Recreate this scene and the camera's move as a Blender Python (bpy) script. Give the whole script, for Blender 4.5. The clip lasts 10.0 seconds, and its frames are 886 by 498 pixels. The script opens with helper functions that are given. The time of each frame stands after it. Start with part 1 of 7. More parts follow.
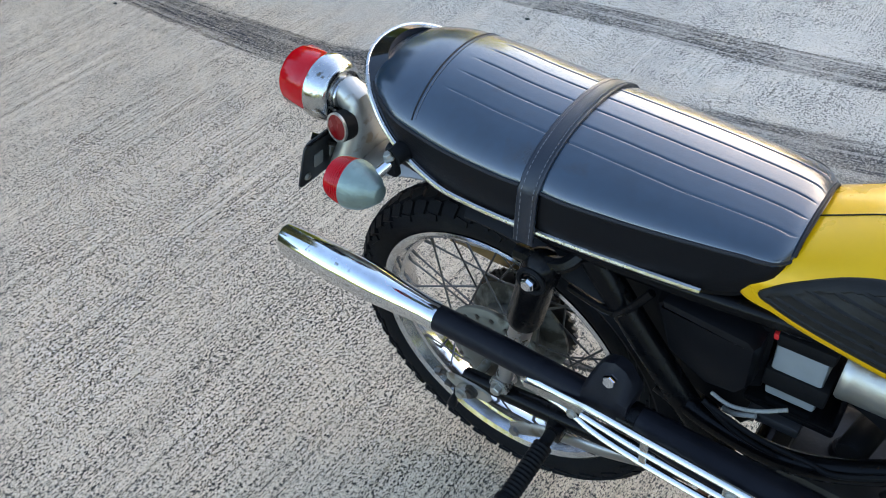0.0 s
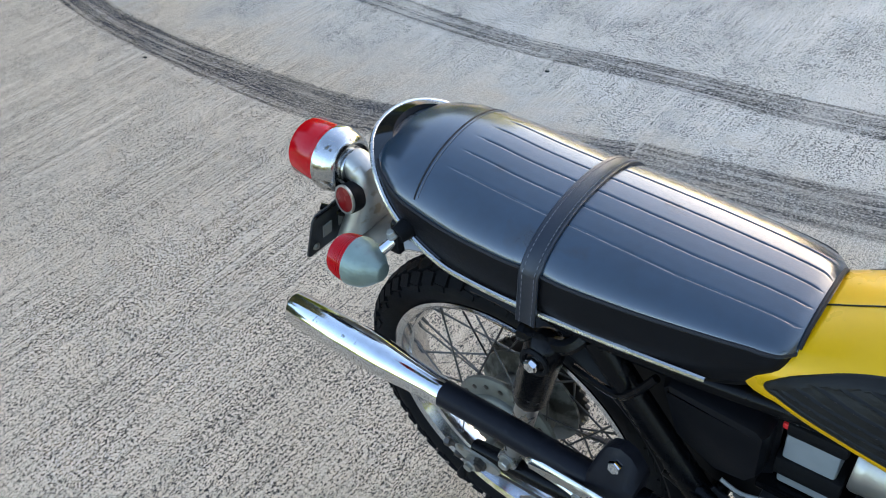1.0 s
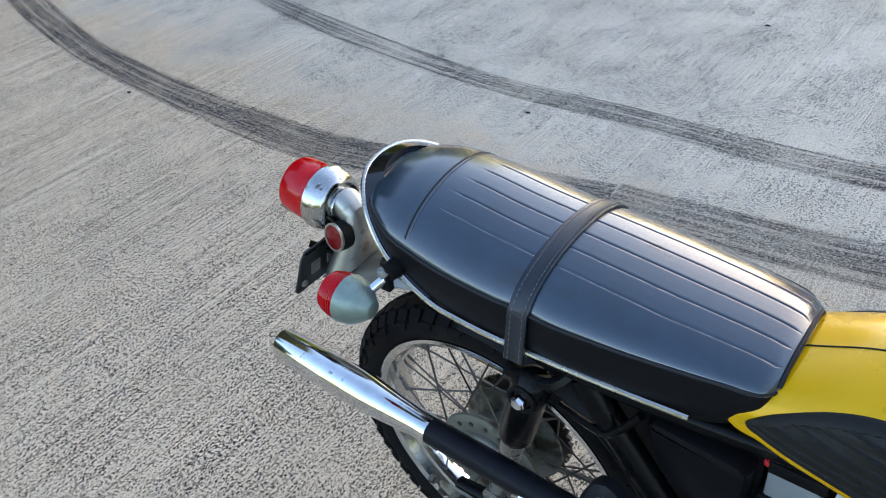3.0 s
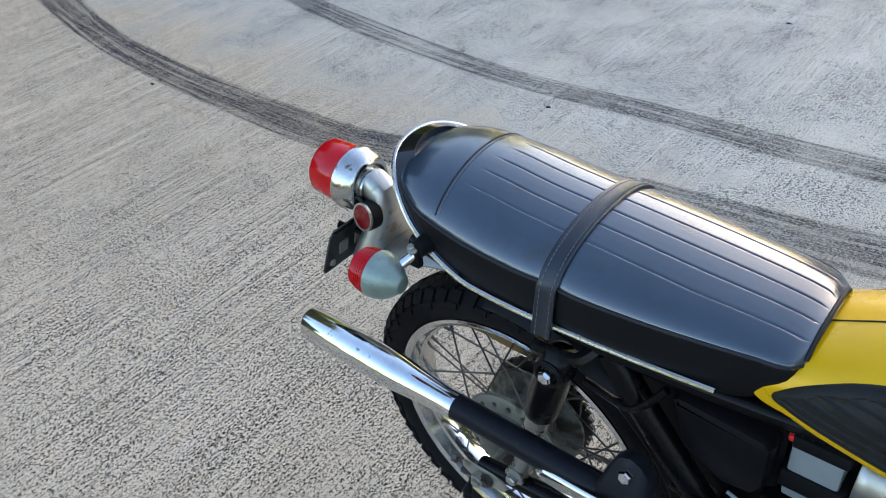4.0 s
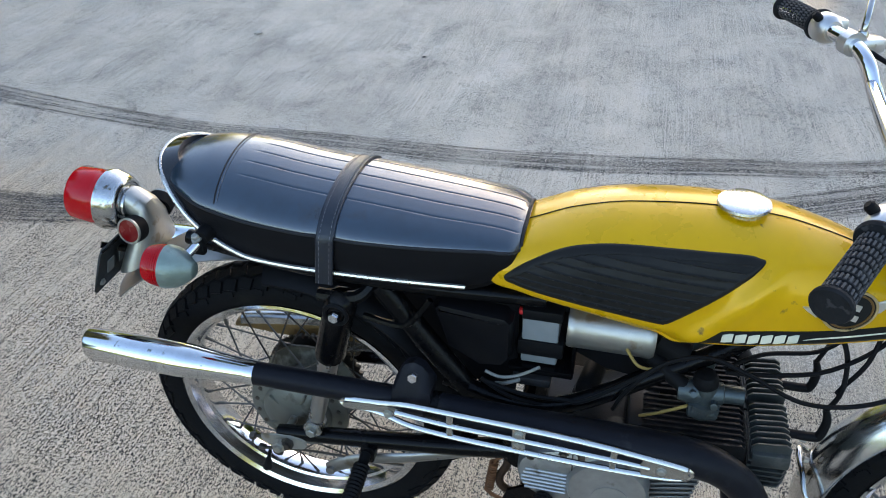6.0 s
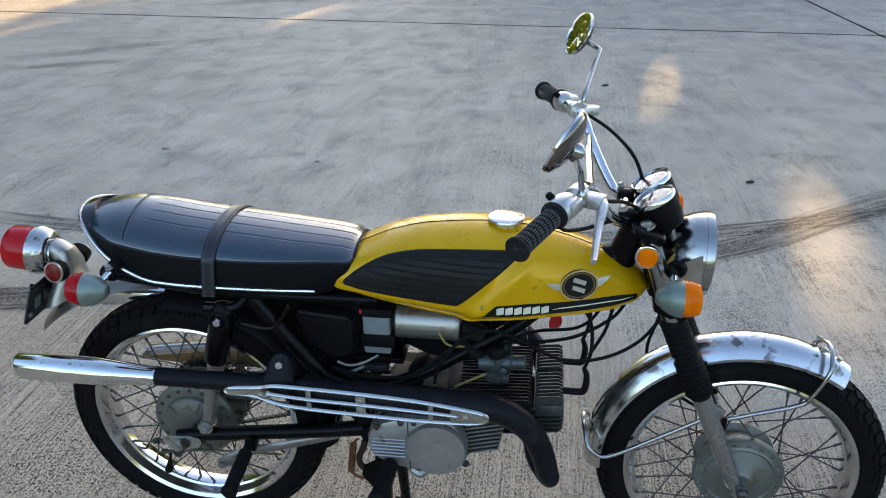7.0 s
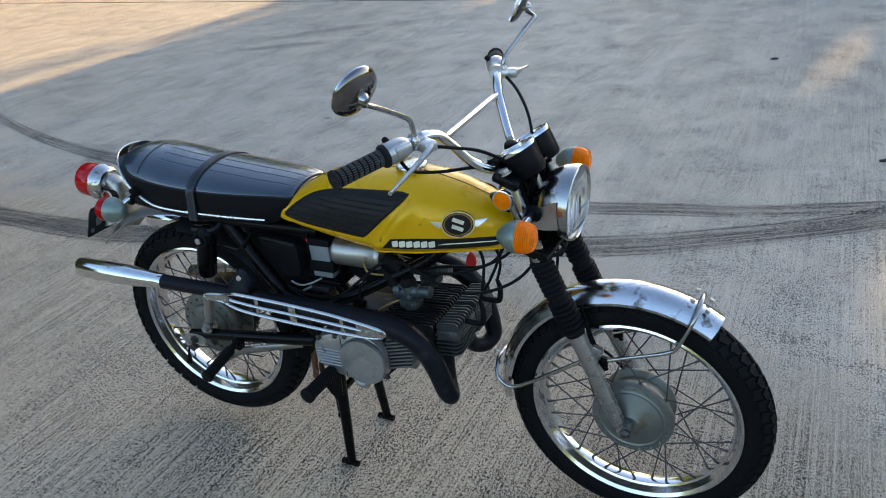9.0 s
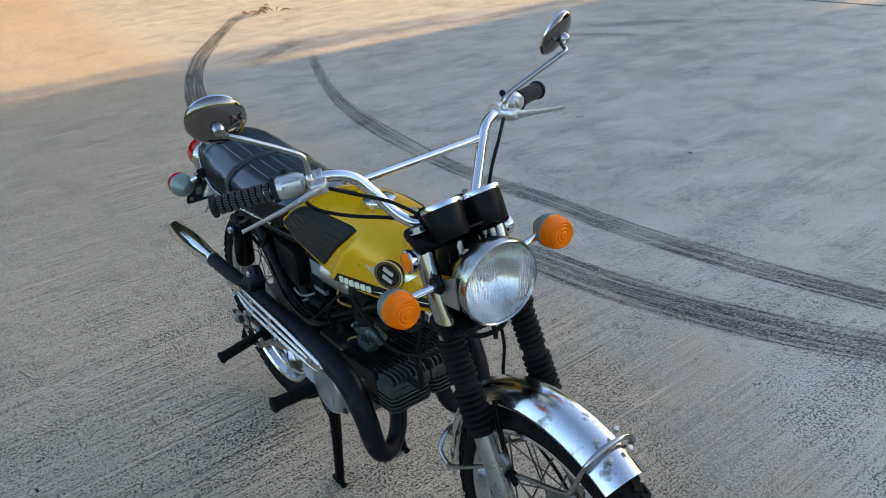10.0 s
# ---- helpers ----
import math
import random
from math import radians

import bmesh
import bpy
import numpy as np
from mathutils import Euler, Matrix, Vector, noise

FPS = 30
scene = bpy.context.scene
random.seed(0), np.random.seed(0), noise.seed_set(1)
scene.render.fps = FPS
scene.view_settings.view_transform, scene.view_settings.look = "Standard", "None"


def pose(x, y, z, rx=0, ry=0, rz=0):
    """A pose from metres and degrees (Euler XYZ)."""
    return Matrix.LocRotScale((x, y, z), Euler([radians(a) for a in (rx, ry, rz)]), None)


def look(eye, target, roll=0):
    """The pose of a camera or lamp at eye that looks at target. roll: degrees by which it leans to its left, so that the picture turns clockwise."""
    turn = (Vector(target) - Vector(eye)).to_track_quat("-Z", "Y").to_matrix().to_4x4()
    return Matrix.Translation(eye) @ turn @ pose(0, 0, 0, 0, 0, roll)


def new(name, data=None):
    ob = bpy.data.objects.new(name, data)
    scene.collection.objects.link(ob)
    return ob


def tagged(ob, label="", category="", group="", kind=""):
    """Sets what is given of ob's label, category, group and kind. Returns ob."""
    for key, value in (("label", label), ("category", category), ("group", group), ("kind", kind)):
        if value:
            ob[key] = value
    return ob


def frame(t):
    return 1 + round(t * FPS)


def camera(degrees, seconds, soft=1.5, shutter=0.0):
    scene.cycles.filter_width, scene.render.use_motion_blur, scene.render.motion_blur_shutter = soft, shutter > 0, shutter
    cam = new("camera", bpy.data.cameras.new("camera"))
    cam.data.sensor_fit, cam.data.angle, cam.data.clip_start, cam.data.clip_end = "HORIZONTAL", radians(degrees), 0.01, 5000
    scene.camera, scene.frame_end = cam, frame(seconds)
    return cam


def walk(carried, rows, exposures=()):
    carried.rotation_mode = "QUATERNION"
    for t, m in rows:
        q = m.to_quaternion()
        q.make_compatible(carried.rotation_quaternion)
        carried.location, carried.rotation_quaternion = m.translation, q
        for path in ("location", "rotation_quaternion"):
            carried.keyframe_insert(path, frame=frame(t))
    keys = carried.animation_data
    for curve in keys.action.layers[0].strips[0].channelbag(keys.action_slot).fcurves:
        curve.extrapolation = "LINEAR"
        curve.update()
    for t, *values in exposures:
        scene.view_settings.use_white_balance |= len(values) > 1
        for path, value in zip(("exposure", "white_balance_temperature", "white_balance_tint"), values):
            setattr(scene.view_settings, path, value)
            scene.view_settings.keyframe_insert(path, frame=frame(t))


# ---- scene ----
cam = camera(58.9, 10.0, soft=1.0)
PATH = [
    (0, (0.494, -0.697, 1.379), (-0.508, 0.371, 0.017), -8.0),
    (0.5, (0.492, -0.653, 1.408), (-0.572, 0.44, 0.115), -8.6),
    (1, (0.498, -0.643, 1.41), (-0.594, 0.433, 0.126), -9.4),
    (1.5, (0.501, -0.641, 1.418), (-0.569, 0.467, 0.143), -8.0),
    (2, (0.502, -0.651, 1.435), (-0.56, 0.506, 0.197), -7.1),
    (2.5, (0.495, -0.649, 1.434), (-0.574, 0.519, 0.213), -7.1),
    (4, (0.5, -0.704, 1.417), (-0.603, 0.44, 0.202), -7.1),
    (4.5, (0.479, -0.694, 1.438), (-0.646, 0.466, 0.26), -6.7),
    (5, (0.473, -0.696, 1.434), (-0.651, 0.477, 0.268), -6.8),
    (5.5, (0.461, -0.776, 1.43), (-0.448, 0.555, 0.247), -4.7),
    (6, (0.509, -0.998, 1.445), (0.089, 0.592, 0.307), -1.2),
    (6.2, (0.556, -1.092, 1.458), (0.235, 0.556, 0.372), -0.6),
    (7.3, (0.793, -1.541, 1.508), (0.57, 0.263, 0.672), -0.5),
    (7.5, (0.814, -1.622, 1.508), (0.614, 0.191, 0.689), -0.3),
    (8, (0.95, -1.752, 1.511), (0.633, 0.053, 0.71), -1.7),
    (8.5, (1.234, -1.716, 1.504), (0.623, -0.006, 0.666), -4.6),
    (9, (1.511, -1.48, 1.494), (0.677, 0.105, 0.605), -6.2),
    (9.5, (1.843, -1.172, 1.484), (0.595, 0.126, 0.614), -8.1),
    (10, (2.023, -0.766, 1.467), (0.522, 0.248, 0.618), -6.0),
]
walk(cam, [(t, look(eye, target, roll)) for t, eye, target, roll in PATH],
     exposures=[(0.0, 2.60, 6760, 17), (2.5, 2.50, 6820, 17), (5.5, 2.45, 6840, 17), (7.5, 1.91, 6740, 16), (10.0, 1.89, 6680, 15)])

# ---- world, sun ----
SUN_WAY = Vector((-0.2, -1.0, -0.208)).normalized()
world = bpy.data.worlds.new("sky")
scene.world = world
world.use_nodes = True
wn = world.node_tree.nodes
sky = wn.new("ShaderNodeTexSky")
sky.sky_type = "NISHITA"
sky.sun_disc = False
sky.sun_elevation = math.asin(-SUN_WAY.z)
sky.sun_rotation = math.atan2(-SUN_WAY.x, -SUN_WAY.y)
sky.air_density, sky.dust_density, sky.ozone_density = 1.0, 1.5, 1.6
wn["Background"].inputs["Strength"].default_value = 0.15
world.node_tree.links.new(sky.outputs["Color"], wn["Background"].inputs["Color"])
sun_data = bpy.data.lights.new("sun", "SUN")
sun_data.energy, sun_data.angle, sun_data.color = 5.0, radians(0.75), (1.0, 0.69, 0.30)
sun = new("sun", sun_data)
sun.matrix_world = look((0, 0, 30), Vector((0, 0, 30)) + SUN_WAY)


# ---- materials ----
def material(name, color, rough=0.5, metal=0.0, vary=0.12, scale=40.0, bump=0.0, bump_scale=200.0, coat=0.0, color2=None,
             spots=None, spot_scale=12.0, spot_at=0.62, rough_vary=0.08, transmission=0.0, ior=1.45, random=0.0):
    """A surface with a large and a fine variation in colour, roughness and relief."""
    m = bpy.data.materials.new(name)
    m.use_nodes = True
    n, l = m.node_tree.nodes, m.node_tree.links
    b = n["Principled BSDF"]
    co = n.new("ShaderNodeTexCoord")
    big, fine = n.new("ShaderNodeTexNoise"), n.new("ShaderNodeTexNoise")
    big.inputs["Scale"].default_value, big.inputs["Detail"].default_value = scale * 0.15, 4
    fine.inputs["Scale"].default_value, fine.inputs["Detail"].default_value = scale, 6
    l.new(co.outputs["Object"], big.inputs["Vector"])
    l.new(co.outputs["Object"], fine.inputs["Vector"])
    add = n.new("ShaderNodeMath")
    add.operation = "ADD"
    l.new(big.outputs["Fac"], add.inputs[0])
    l.new(fine.outputs["Fac"], add.inputs[1])
    ramp = n.new("ShaderNodeMapRange")
    ramp.inputs["From Min"].default_value, ramp.inputs["From Max"].default_value = 0.6, 1.4
    l.new(add.outputs[0], ramp.inputs["Value"])
    dark = tuple(c * (1 - vary) for c in color)
    light = color2 or tuple(min(1.0, c * (1 + vary)) for c in color)
    mix = n.new("ShaderNodeMix")
    mix.data_type = "RGBA"
    mix.inputs["A"].default_value, mix.inputs["B"].default_value = (*dark, 1), (*light, 1)
    l.new(ramp.outputs[0], mix.inputs["Factor"])
    out = mix.outputs["Result"]
    if spots:
        sp = n.new("ShaderNodeTexNoise")
        sp.inputs["Scale"].default_value, sp.inputs["Detail"].default_value = spot_scale, 8
        l.new(co.outputs["Object"], sp.inputs["Vector"])
        step = n.new("ShaderNodeMapRange")
        step.inputs["From Min"].default_value, step.inputs["From Max"].default_value = spot_at, spot_at + 0.08
        l.new(sp.outputs["Fac"], step.inputs["Value"])
        mix2 = n.new("ShaderNodeMix")
        mix2.data_type = "RGBA"
        mix2.inputs["B"].default_value = (*spots, 1)
        l.new(step.outputs[0], mix2.inputs["Factor"])
        l.new(out, mix2.inputs["A"])
        out = mix2.outputs["Result"]
    if random:
        info, hs, rr = n.new("ShaderNodeObjectInfo"), n.new("ShaderNodeHueSaturation"), n.new("ShaderNodeMapRange")
        rr.inputs["To Min"].default_value, rr.inputs["To Max"].default_value = 1 - random, 1 + random
        l.new(info.outputs["Random"], rr.inputs["Value"])
        l.new(rr.outputs[0], hs.inputs["Value"])
        l.new(out, hs.inputs["Color"])
        out = hs.outputs["Color"]
    l.new(out, b.inputs["Base Color"])
    rmap = n.new("ShaderNodeMapRange")
    rmap.inputs["From Min"].default_value, rmap.inputs["From Max"].default_value = 0.6, 1.4
    rmap.inputs["To Min"].default_value, rmap.inputs["To Max"].default_value = max(0.0, rough - rough_vary), min(1.0, rough + rough_vary)
    l.new(add.outputs[0], rmap.inputs["Value"])
    l.new(rmap.outputs[0], b.inputs["Roughness"])
    b.inputs["Metallic"].default_value = metal
    if max(color) < 0.024 and not coat:
        b.inputs["Specular IOR Level"].default_value = 0.14
    b.inputs["Coat Weight"].default_value = coat
    b.inputs["Coat Roughness"].default_value = 0.06 if rough < 0.3 else 0.30
    b.inputs["Transmission Weight"].default_value = transmission
    b.inputs["IOR"].default_value = ior
    if bump:
        bn, bp = n.new("ShaderNodeTexNoise"), n.new("ShaderNodeBump")
        bn.inputs["Scale"].default_value, bn.inputs["Detail"].default_value = bump_scale, 5
        l.new(co.outputs["Object"], bn.inputs["Vector"])
        l.new(bn.outputs["Fac"], bp.inputs["Height"])
        bp.inputs["Strength"].default_value, bp.inputs["Distance"].default_value = bump, 0.002
        l.new(bp.outputs["Normal"], b.inputs["Normal"])
    return m


CHROME = material("chrome", (0.74, 0.75, 0.77), 0.06, 1.0, 0.04, 60, 0.03, 60, rough_vary=0.03)
DUSTY_CHROME = material("dusty chrome", (0.68, 0.70, 0.71), 0.105, 1.0, 0.10, 45, 0.04, 90, rough_vary=0.05, spots=(0.30, 0.28, 0.24), spot_scale=85, spot_at=0.66)
OLD_CHROME = material("worn chrome", (0.40, 0.40, 0.39), 0.18, 1.0, 0.08, 50, 0.05, 90, spots=(0.25, 0.18, 0.12), spot_scale=60, spot_at=0.66)
TAIL_SHELL = material("dulled lamp chrome", (0.46, 0.465, 0.46), 0.20, 1.0, 0.2, 40, 0.06, 120, rough_vary=0.10, spots=(0.20, 0.17, 0.13), spot_scale=60, spot_at=0.60)
RIM_ALU = material("rim metal", (0.62, 0.62, 0.625), 0.14, 1.0, 0.1, 60, 0.05, 120)
CAST = material("cast aluminium", (0.37, 0.375, 0.37), 0.42, 0.85, 0.2, 60, 0.25, 300, spots=(0.16, 0.14, 0.11), spot_scale=25, spot_at=0.64)
HUB = material("oxidised hub metal", (0.18, 0.19, 0.172), 0.50, 0.75, 0.22, 40, 0.2, 250, spots=(0.17, 0.15, 0.11), spot_scale=22, spot_at=0.6)
FORK_ALU = material("fork leg metal", (0.35, 0.345, 0.335), 0.28, 0.9, 0.12, 50, 0.1, 200)
LEVER = material("satin alloy", (0.56, 0.56, 0.55), 0.34, 0.85, 0.12, 50, 0.1, 200, spots=(0.34, 0.33, 0.31), spot_scale=40)
STEEL = material("galvanised steel", (0.42, 0.41, 0.37), 0.38, 0.85, 0.15, 45, 0.15, 200, spots=(0.30, 0.26, 0.20), spot_scale=30)
ENGINE_DARK = material("dark engine metal", (0.016, 0.016, 0.015), 0.55, 0.35, 0.35, 60, 0.3, 250, spots=(0.10, 0.09, 0.08), spot_scale=30)
# Fin colour is lowered to hold the engine's shade.
ENGINE_FIN = material("dull fin metal", (0.021, 0.021, 0.021), 0.5, 0.5, 0.3, 60, 0.2, 250, spots=(0.10, 0.095, 0.085), spot_scale=30)
CASE_FIN = material("dull case metal", (0.19, 0.19, 0.178), 0.45, 0.7, 0.3, 50, 0.2, 250)
HEAD_FIN = material("grey-green head metal", (0.060, 0.066, 0.063), 0.45, 0.5, 0.3, 60, 0.2, 250, spots=(0.09, 0.09, 0.085), spot_scale=30)
# Real grime, with the engine's shade put into the base colour.
GEAR = material("shaded casting with grime", (0.035, 0.035, 0.036), 0.5, 0.6, 0.35, 40, 0.3, 250, spots=(0.14, 0.135, 0.12), spot_scale=20)
CAP = material("satin cap metal", (0.66, 0.66, 0.65), 0.26, 0.95, 0.08, 30, 0.05, 120)
CARB = material("weathered zinc", (0.075, 0.092, 0.094), 0.45, 0.7, 0.25, 60, 0.3, 250)
YELLOW = material("yellow lacquer", (0.68, 0.368, 0.001), 0.30, 0.15, 0.07, 25, 0.02, 40, coat=0.22, spots=(0.13, 0.08, 0.03), spot_scale=44, spot_at=0.675)
YELLOW.node_tree.nodes["Principled BSDF"].inputs["Coat IOR"].default_value = 1.42
YELLOW.node_tree.nodes["Principled BSDF"].inputs["Coat Roughness"].default_value = 0.10
YELLOW.node_tree.nodes["Principled BSDF"].inputs["Specular IOR Level"].default_value = 0.3
PAD = material("ribbed black rubber", (0.016, 0.0152, 0.0138), 0.32, 0.0, 0.25, 60, 0.2, 400)
VINYL = material("black vinyl", (0.004, 0.020, 0.038), 0.45, 0.0, 0.25, 60, 0.16, 700, coat=1.0, rough_vary=0.10, spots=(0.007, 0.013, 0.020), spot_scale=14)
for socket_name, amount in (("Coat Roughness", 0.17), ("Coat IOR", 1.78), ("Specular IOR Level", 0.22)):
    VINYL.node_tree.nodes["Principled BSDF"].inputs[socket_name].default_value = amount
VINYL_SIDE = material("black grained vinyl", (0.005, 0.005, 0.006), 0.48, 0.0, 0.2, 60, 0.3, 800)
GUARD_CHROME = material("dull mudguard chrome", (0.62, 0.63, 0.64), 0.17, 1.0, 0.14, 22, 0.05, 90, rough_vary=0.10, spots=(0.22, 0.20, 0.17), spot_scale=26, spot_at=0.58)
STITCH = material("grey thread", (0.14, 0.14, 0.15), 0.8)
STRAP = material("grained black strap", (0.003, 0.007, 0.014), 0.42, 0.0, 0.25, 60, 0.3, 900, coat=0.35)
RIM_BLACK = material("glossy black plastic", (0.006, 0.006, 0.007), 0.10, 0.0, 0.2, 40, 0.03, 60, coat=0.5)
DARK_RED = material("dark red reflector", (0.16, 0.003, 0.004), 0.25, 0.0, 0.15, 60)
PIPING = material("dull black piping", (0.02, 0.02, 0.022), 0.5)
BLACK_PAINT = material("black frame paint", (0.003, 0.003, 0.0034), 0.24, 0.0, 0.3, 50, 0.08, 120, spots=(0.012, 0.011, 0.010), spot_scale=20)
BLACK_PIPE = material("satin black heatproof paint", (0.009, 0.0092, 0.012), 0.42, 0.1, 0.25, 50, 0.15, 300, spots=(0.018, 0.018, 0.020), spot_scale=25)
BLACK_PLASTIC = material("black plastic", (0.005, 0.005, 0.006), 0.38, 0.0, 0.2, 60, 0.08, 300)
RUBBER = material("black rubber", (0.0055, 0.0055, 0.006), 0.62, 0.0, 0.3, 60, 0.25, 400)
TYRE = material("tyre rubber", (0.0045, 0.0045, 0.005), 0.72, 0.0, 0.3, 50, 0.3, 300, spots=(0.009, 0.009, 0.008), spot_scale=18)
GRIP_DUST = material("worn dusty rubber", (0.055, 0.055, 0.056), 0.8, 0.0, 0.4, 90, 0.3, 500)
GRIP = material("dusty grip rubber", (0.016, 0.016, 0.017), 0.75, 0.0, 0.4, 80, 0.3, 500, spots=(0.045, 0.045, 0.046), spot_scale=90, spot_at=0.58)
RED_LENS = material("red plastic lens", (0.44, 0.002, 0.006), 0.14, 0.0, 0.10, 25, 0.0)
AMBER = material("amber plastic lens", (1.0, 0.185, 0.0), 0.16, 0.0, 0.22, 60, 0.1, 120, coat=0.25)
for lens_look, gloss in ((RED_LENS, 0.40), (AMBER, 0.10)):
    lens_look.node_tree.nodes["Principled BSDF"].inputs["Specular IOR Level"].default_value = gloss
SIGNAL_SHELL = material("weathered silver-green lamp shell", (0.20, 0.255, 0.225), 0.40, 0.55, 0.2, 60, 0.3, 250, spots=(0.20, 0.23, 0.21), spot_scale=45, spot_at=0.58)
MIRROR = material("mirror glass", (0.92, 0.92, 0.92), 0.01, 1.0, 0.0, 10, rough_vary=0.0)
MIRROR_BACK = material("smoky chrome", (0.22, 0.205, 0.20), 0.06, 1.0, 0.15, 30, 0.05, 60)
GLASS = material("clear glass", (0.97, 0.98, 0.98), 0.02, 0.0, 0.0, 10, transmission=1.0, rough_vary=0.0, ior=1.3)
REFLECTOR = material("silvered reflector", (0.72, 0.73, 0.71), 0.24, 1.0, 0.12, 30)
DIAL = material("dial face", (0.13, 0.135, 0.135), 0.4)
DIAL_MARK = material("white dial print", (0.7, 0.7, 0.7), 0.5)
WHITE_PLASTIC = material("milky battery plastic", (0.20, 0.215, 0.22), 0.4, 0.0, 0.12, 40)
CREAM = material("cream print", (0.75, 0.72, 0.56), 0.4)
STRIPE = material("black stripe film", (0.014, 0.014, 0.013), 0.35)
BRONZE = material("bronze badge metal", (0.22, 0.13, 0.05), 0.35, 0.8)
GOLD = material("gilt badge metal", (0.62, 0.50, 0.28), 0.3, 0.9)
SILVER = material("silver badge metal", (0.72, 0.70, 0.66), 0.3, 0.9)
DULL_STEEL = material("dull mudguard steel", (0.30, 0.29, 0.27), 0.34, 0.85, 0.2, 30, 0.1, 200, spots=(0.18, 0.15, 0.11), spot_scale=22)
HUB_GRIMY = material("drum metal with grime", (0.145, 0.145, 0.125), 0.52, 0.6, 0.28, 30, 0.25, 250, spots=(0.045, 0.040, 0.030), spot_scale=16, spot_at=0.55)
RUST = material("rusty steel", (0.18, 0.075, 0.03), 0.7, 0.3, 0.4, 60, 0.3, 300)
RUSTY_DARK = material("dark rusted steel", (0.055, 0.028, 0.015), 0.7, 0.3, 0.4, 50, 0.3, 300)
RUSTY_GUARD = material("rust-brown chrome", (0.22, 0.14, 0.055), 0.45, 0.5, 0.3, 50, 0.2, 200, spots=(0.10, 0.06, 0.03), spot_scale=25, spot_at=0.55)
CHAIN = material("oily chain steel", (0.10, 0.09, 0.08), 0.4, 0.9, 0.3, 80)
YELLOW_HOSE = material("yellow fuel hose", (0.30, 0.20, 0.05), 0.4)
CLEAR_HOSE = material("breather hose with grime", (0.22, 0.22, 0.20), 0.3)
RED_PLASTIC = material("red plastic", (0.55, 0.02, 0.02), 0.4)
PLATE = material("dark plate metal", (0.035, 0.036, 0.038), 0.4, 0.5, 0.3, 50, 0.1, 200)
PLATE_MARK = material("worn plate print", (0.16, 0.16, 0.15), 0.6)
ALU_TRIM = material("polished trim strip", (0.56, 0.55, 0.515), 0.24, 1.0, 0.05, 50)
LEAF = material("sunlit leaf", (0.10, 0.15, 0.025), 0.5, 0.0, 0.35, 3.0)
# Leaf colour lowered for crowns meant to stand in shade.
SHADED_LEAF = material("shade-darkened leaf", (0.040, 0.062, 0.024), 0.6, 0.0, 0.35, 3.0)
BARK = material("bark", (0.10, 0.075, 0.055), 0.9, 0.0, 0.4, 8, 0.8, 30)
DRY_LEAF = material("dry brown leaf", (0.15, 0.08, 0.035), 0.8, 0.0, 0.3, 60)
GRIT = material("dark grit", (0.03, 0.03, 0.028), 0.8)
GRASS = material("lawn grass", (0.10, 0.12, 0.03), 0.9, 0.0, 0.35, 4.0, 0.6, 40)
# leaves let light through
for green in (LEAF,):
    nodes, links = green.node_tree.nodes, green.node_tree.links
    trans, both = nodes.new("ShaderNodeBsdfTranslucent"), nodes.new("ShaderNodeMixShader")
    trans.inputs["Color"].default_value = (0.46, 0.52, 0.04, 1)
    both.inputs[0].default_value = 0.55
    links.new(nodes["Principled BSDF"].outputs[0], both.inputs[1])
    links.new(trans.outputs[0], both.inputs[2])
    links.new(both.outputs[0], nodes["Material Output"].inputs["Surface"])


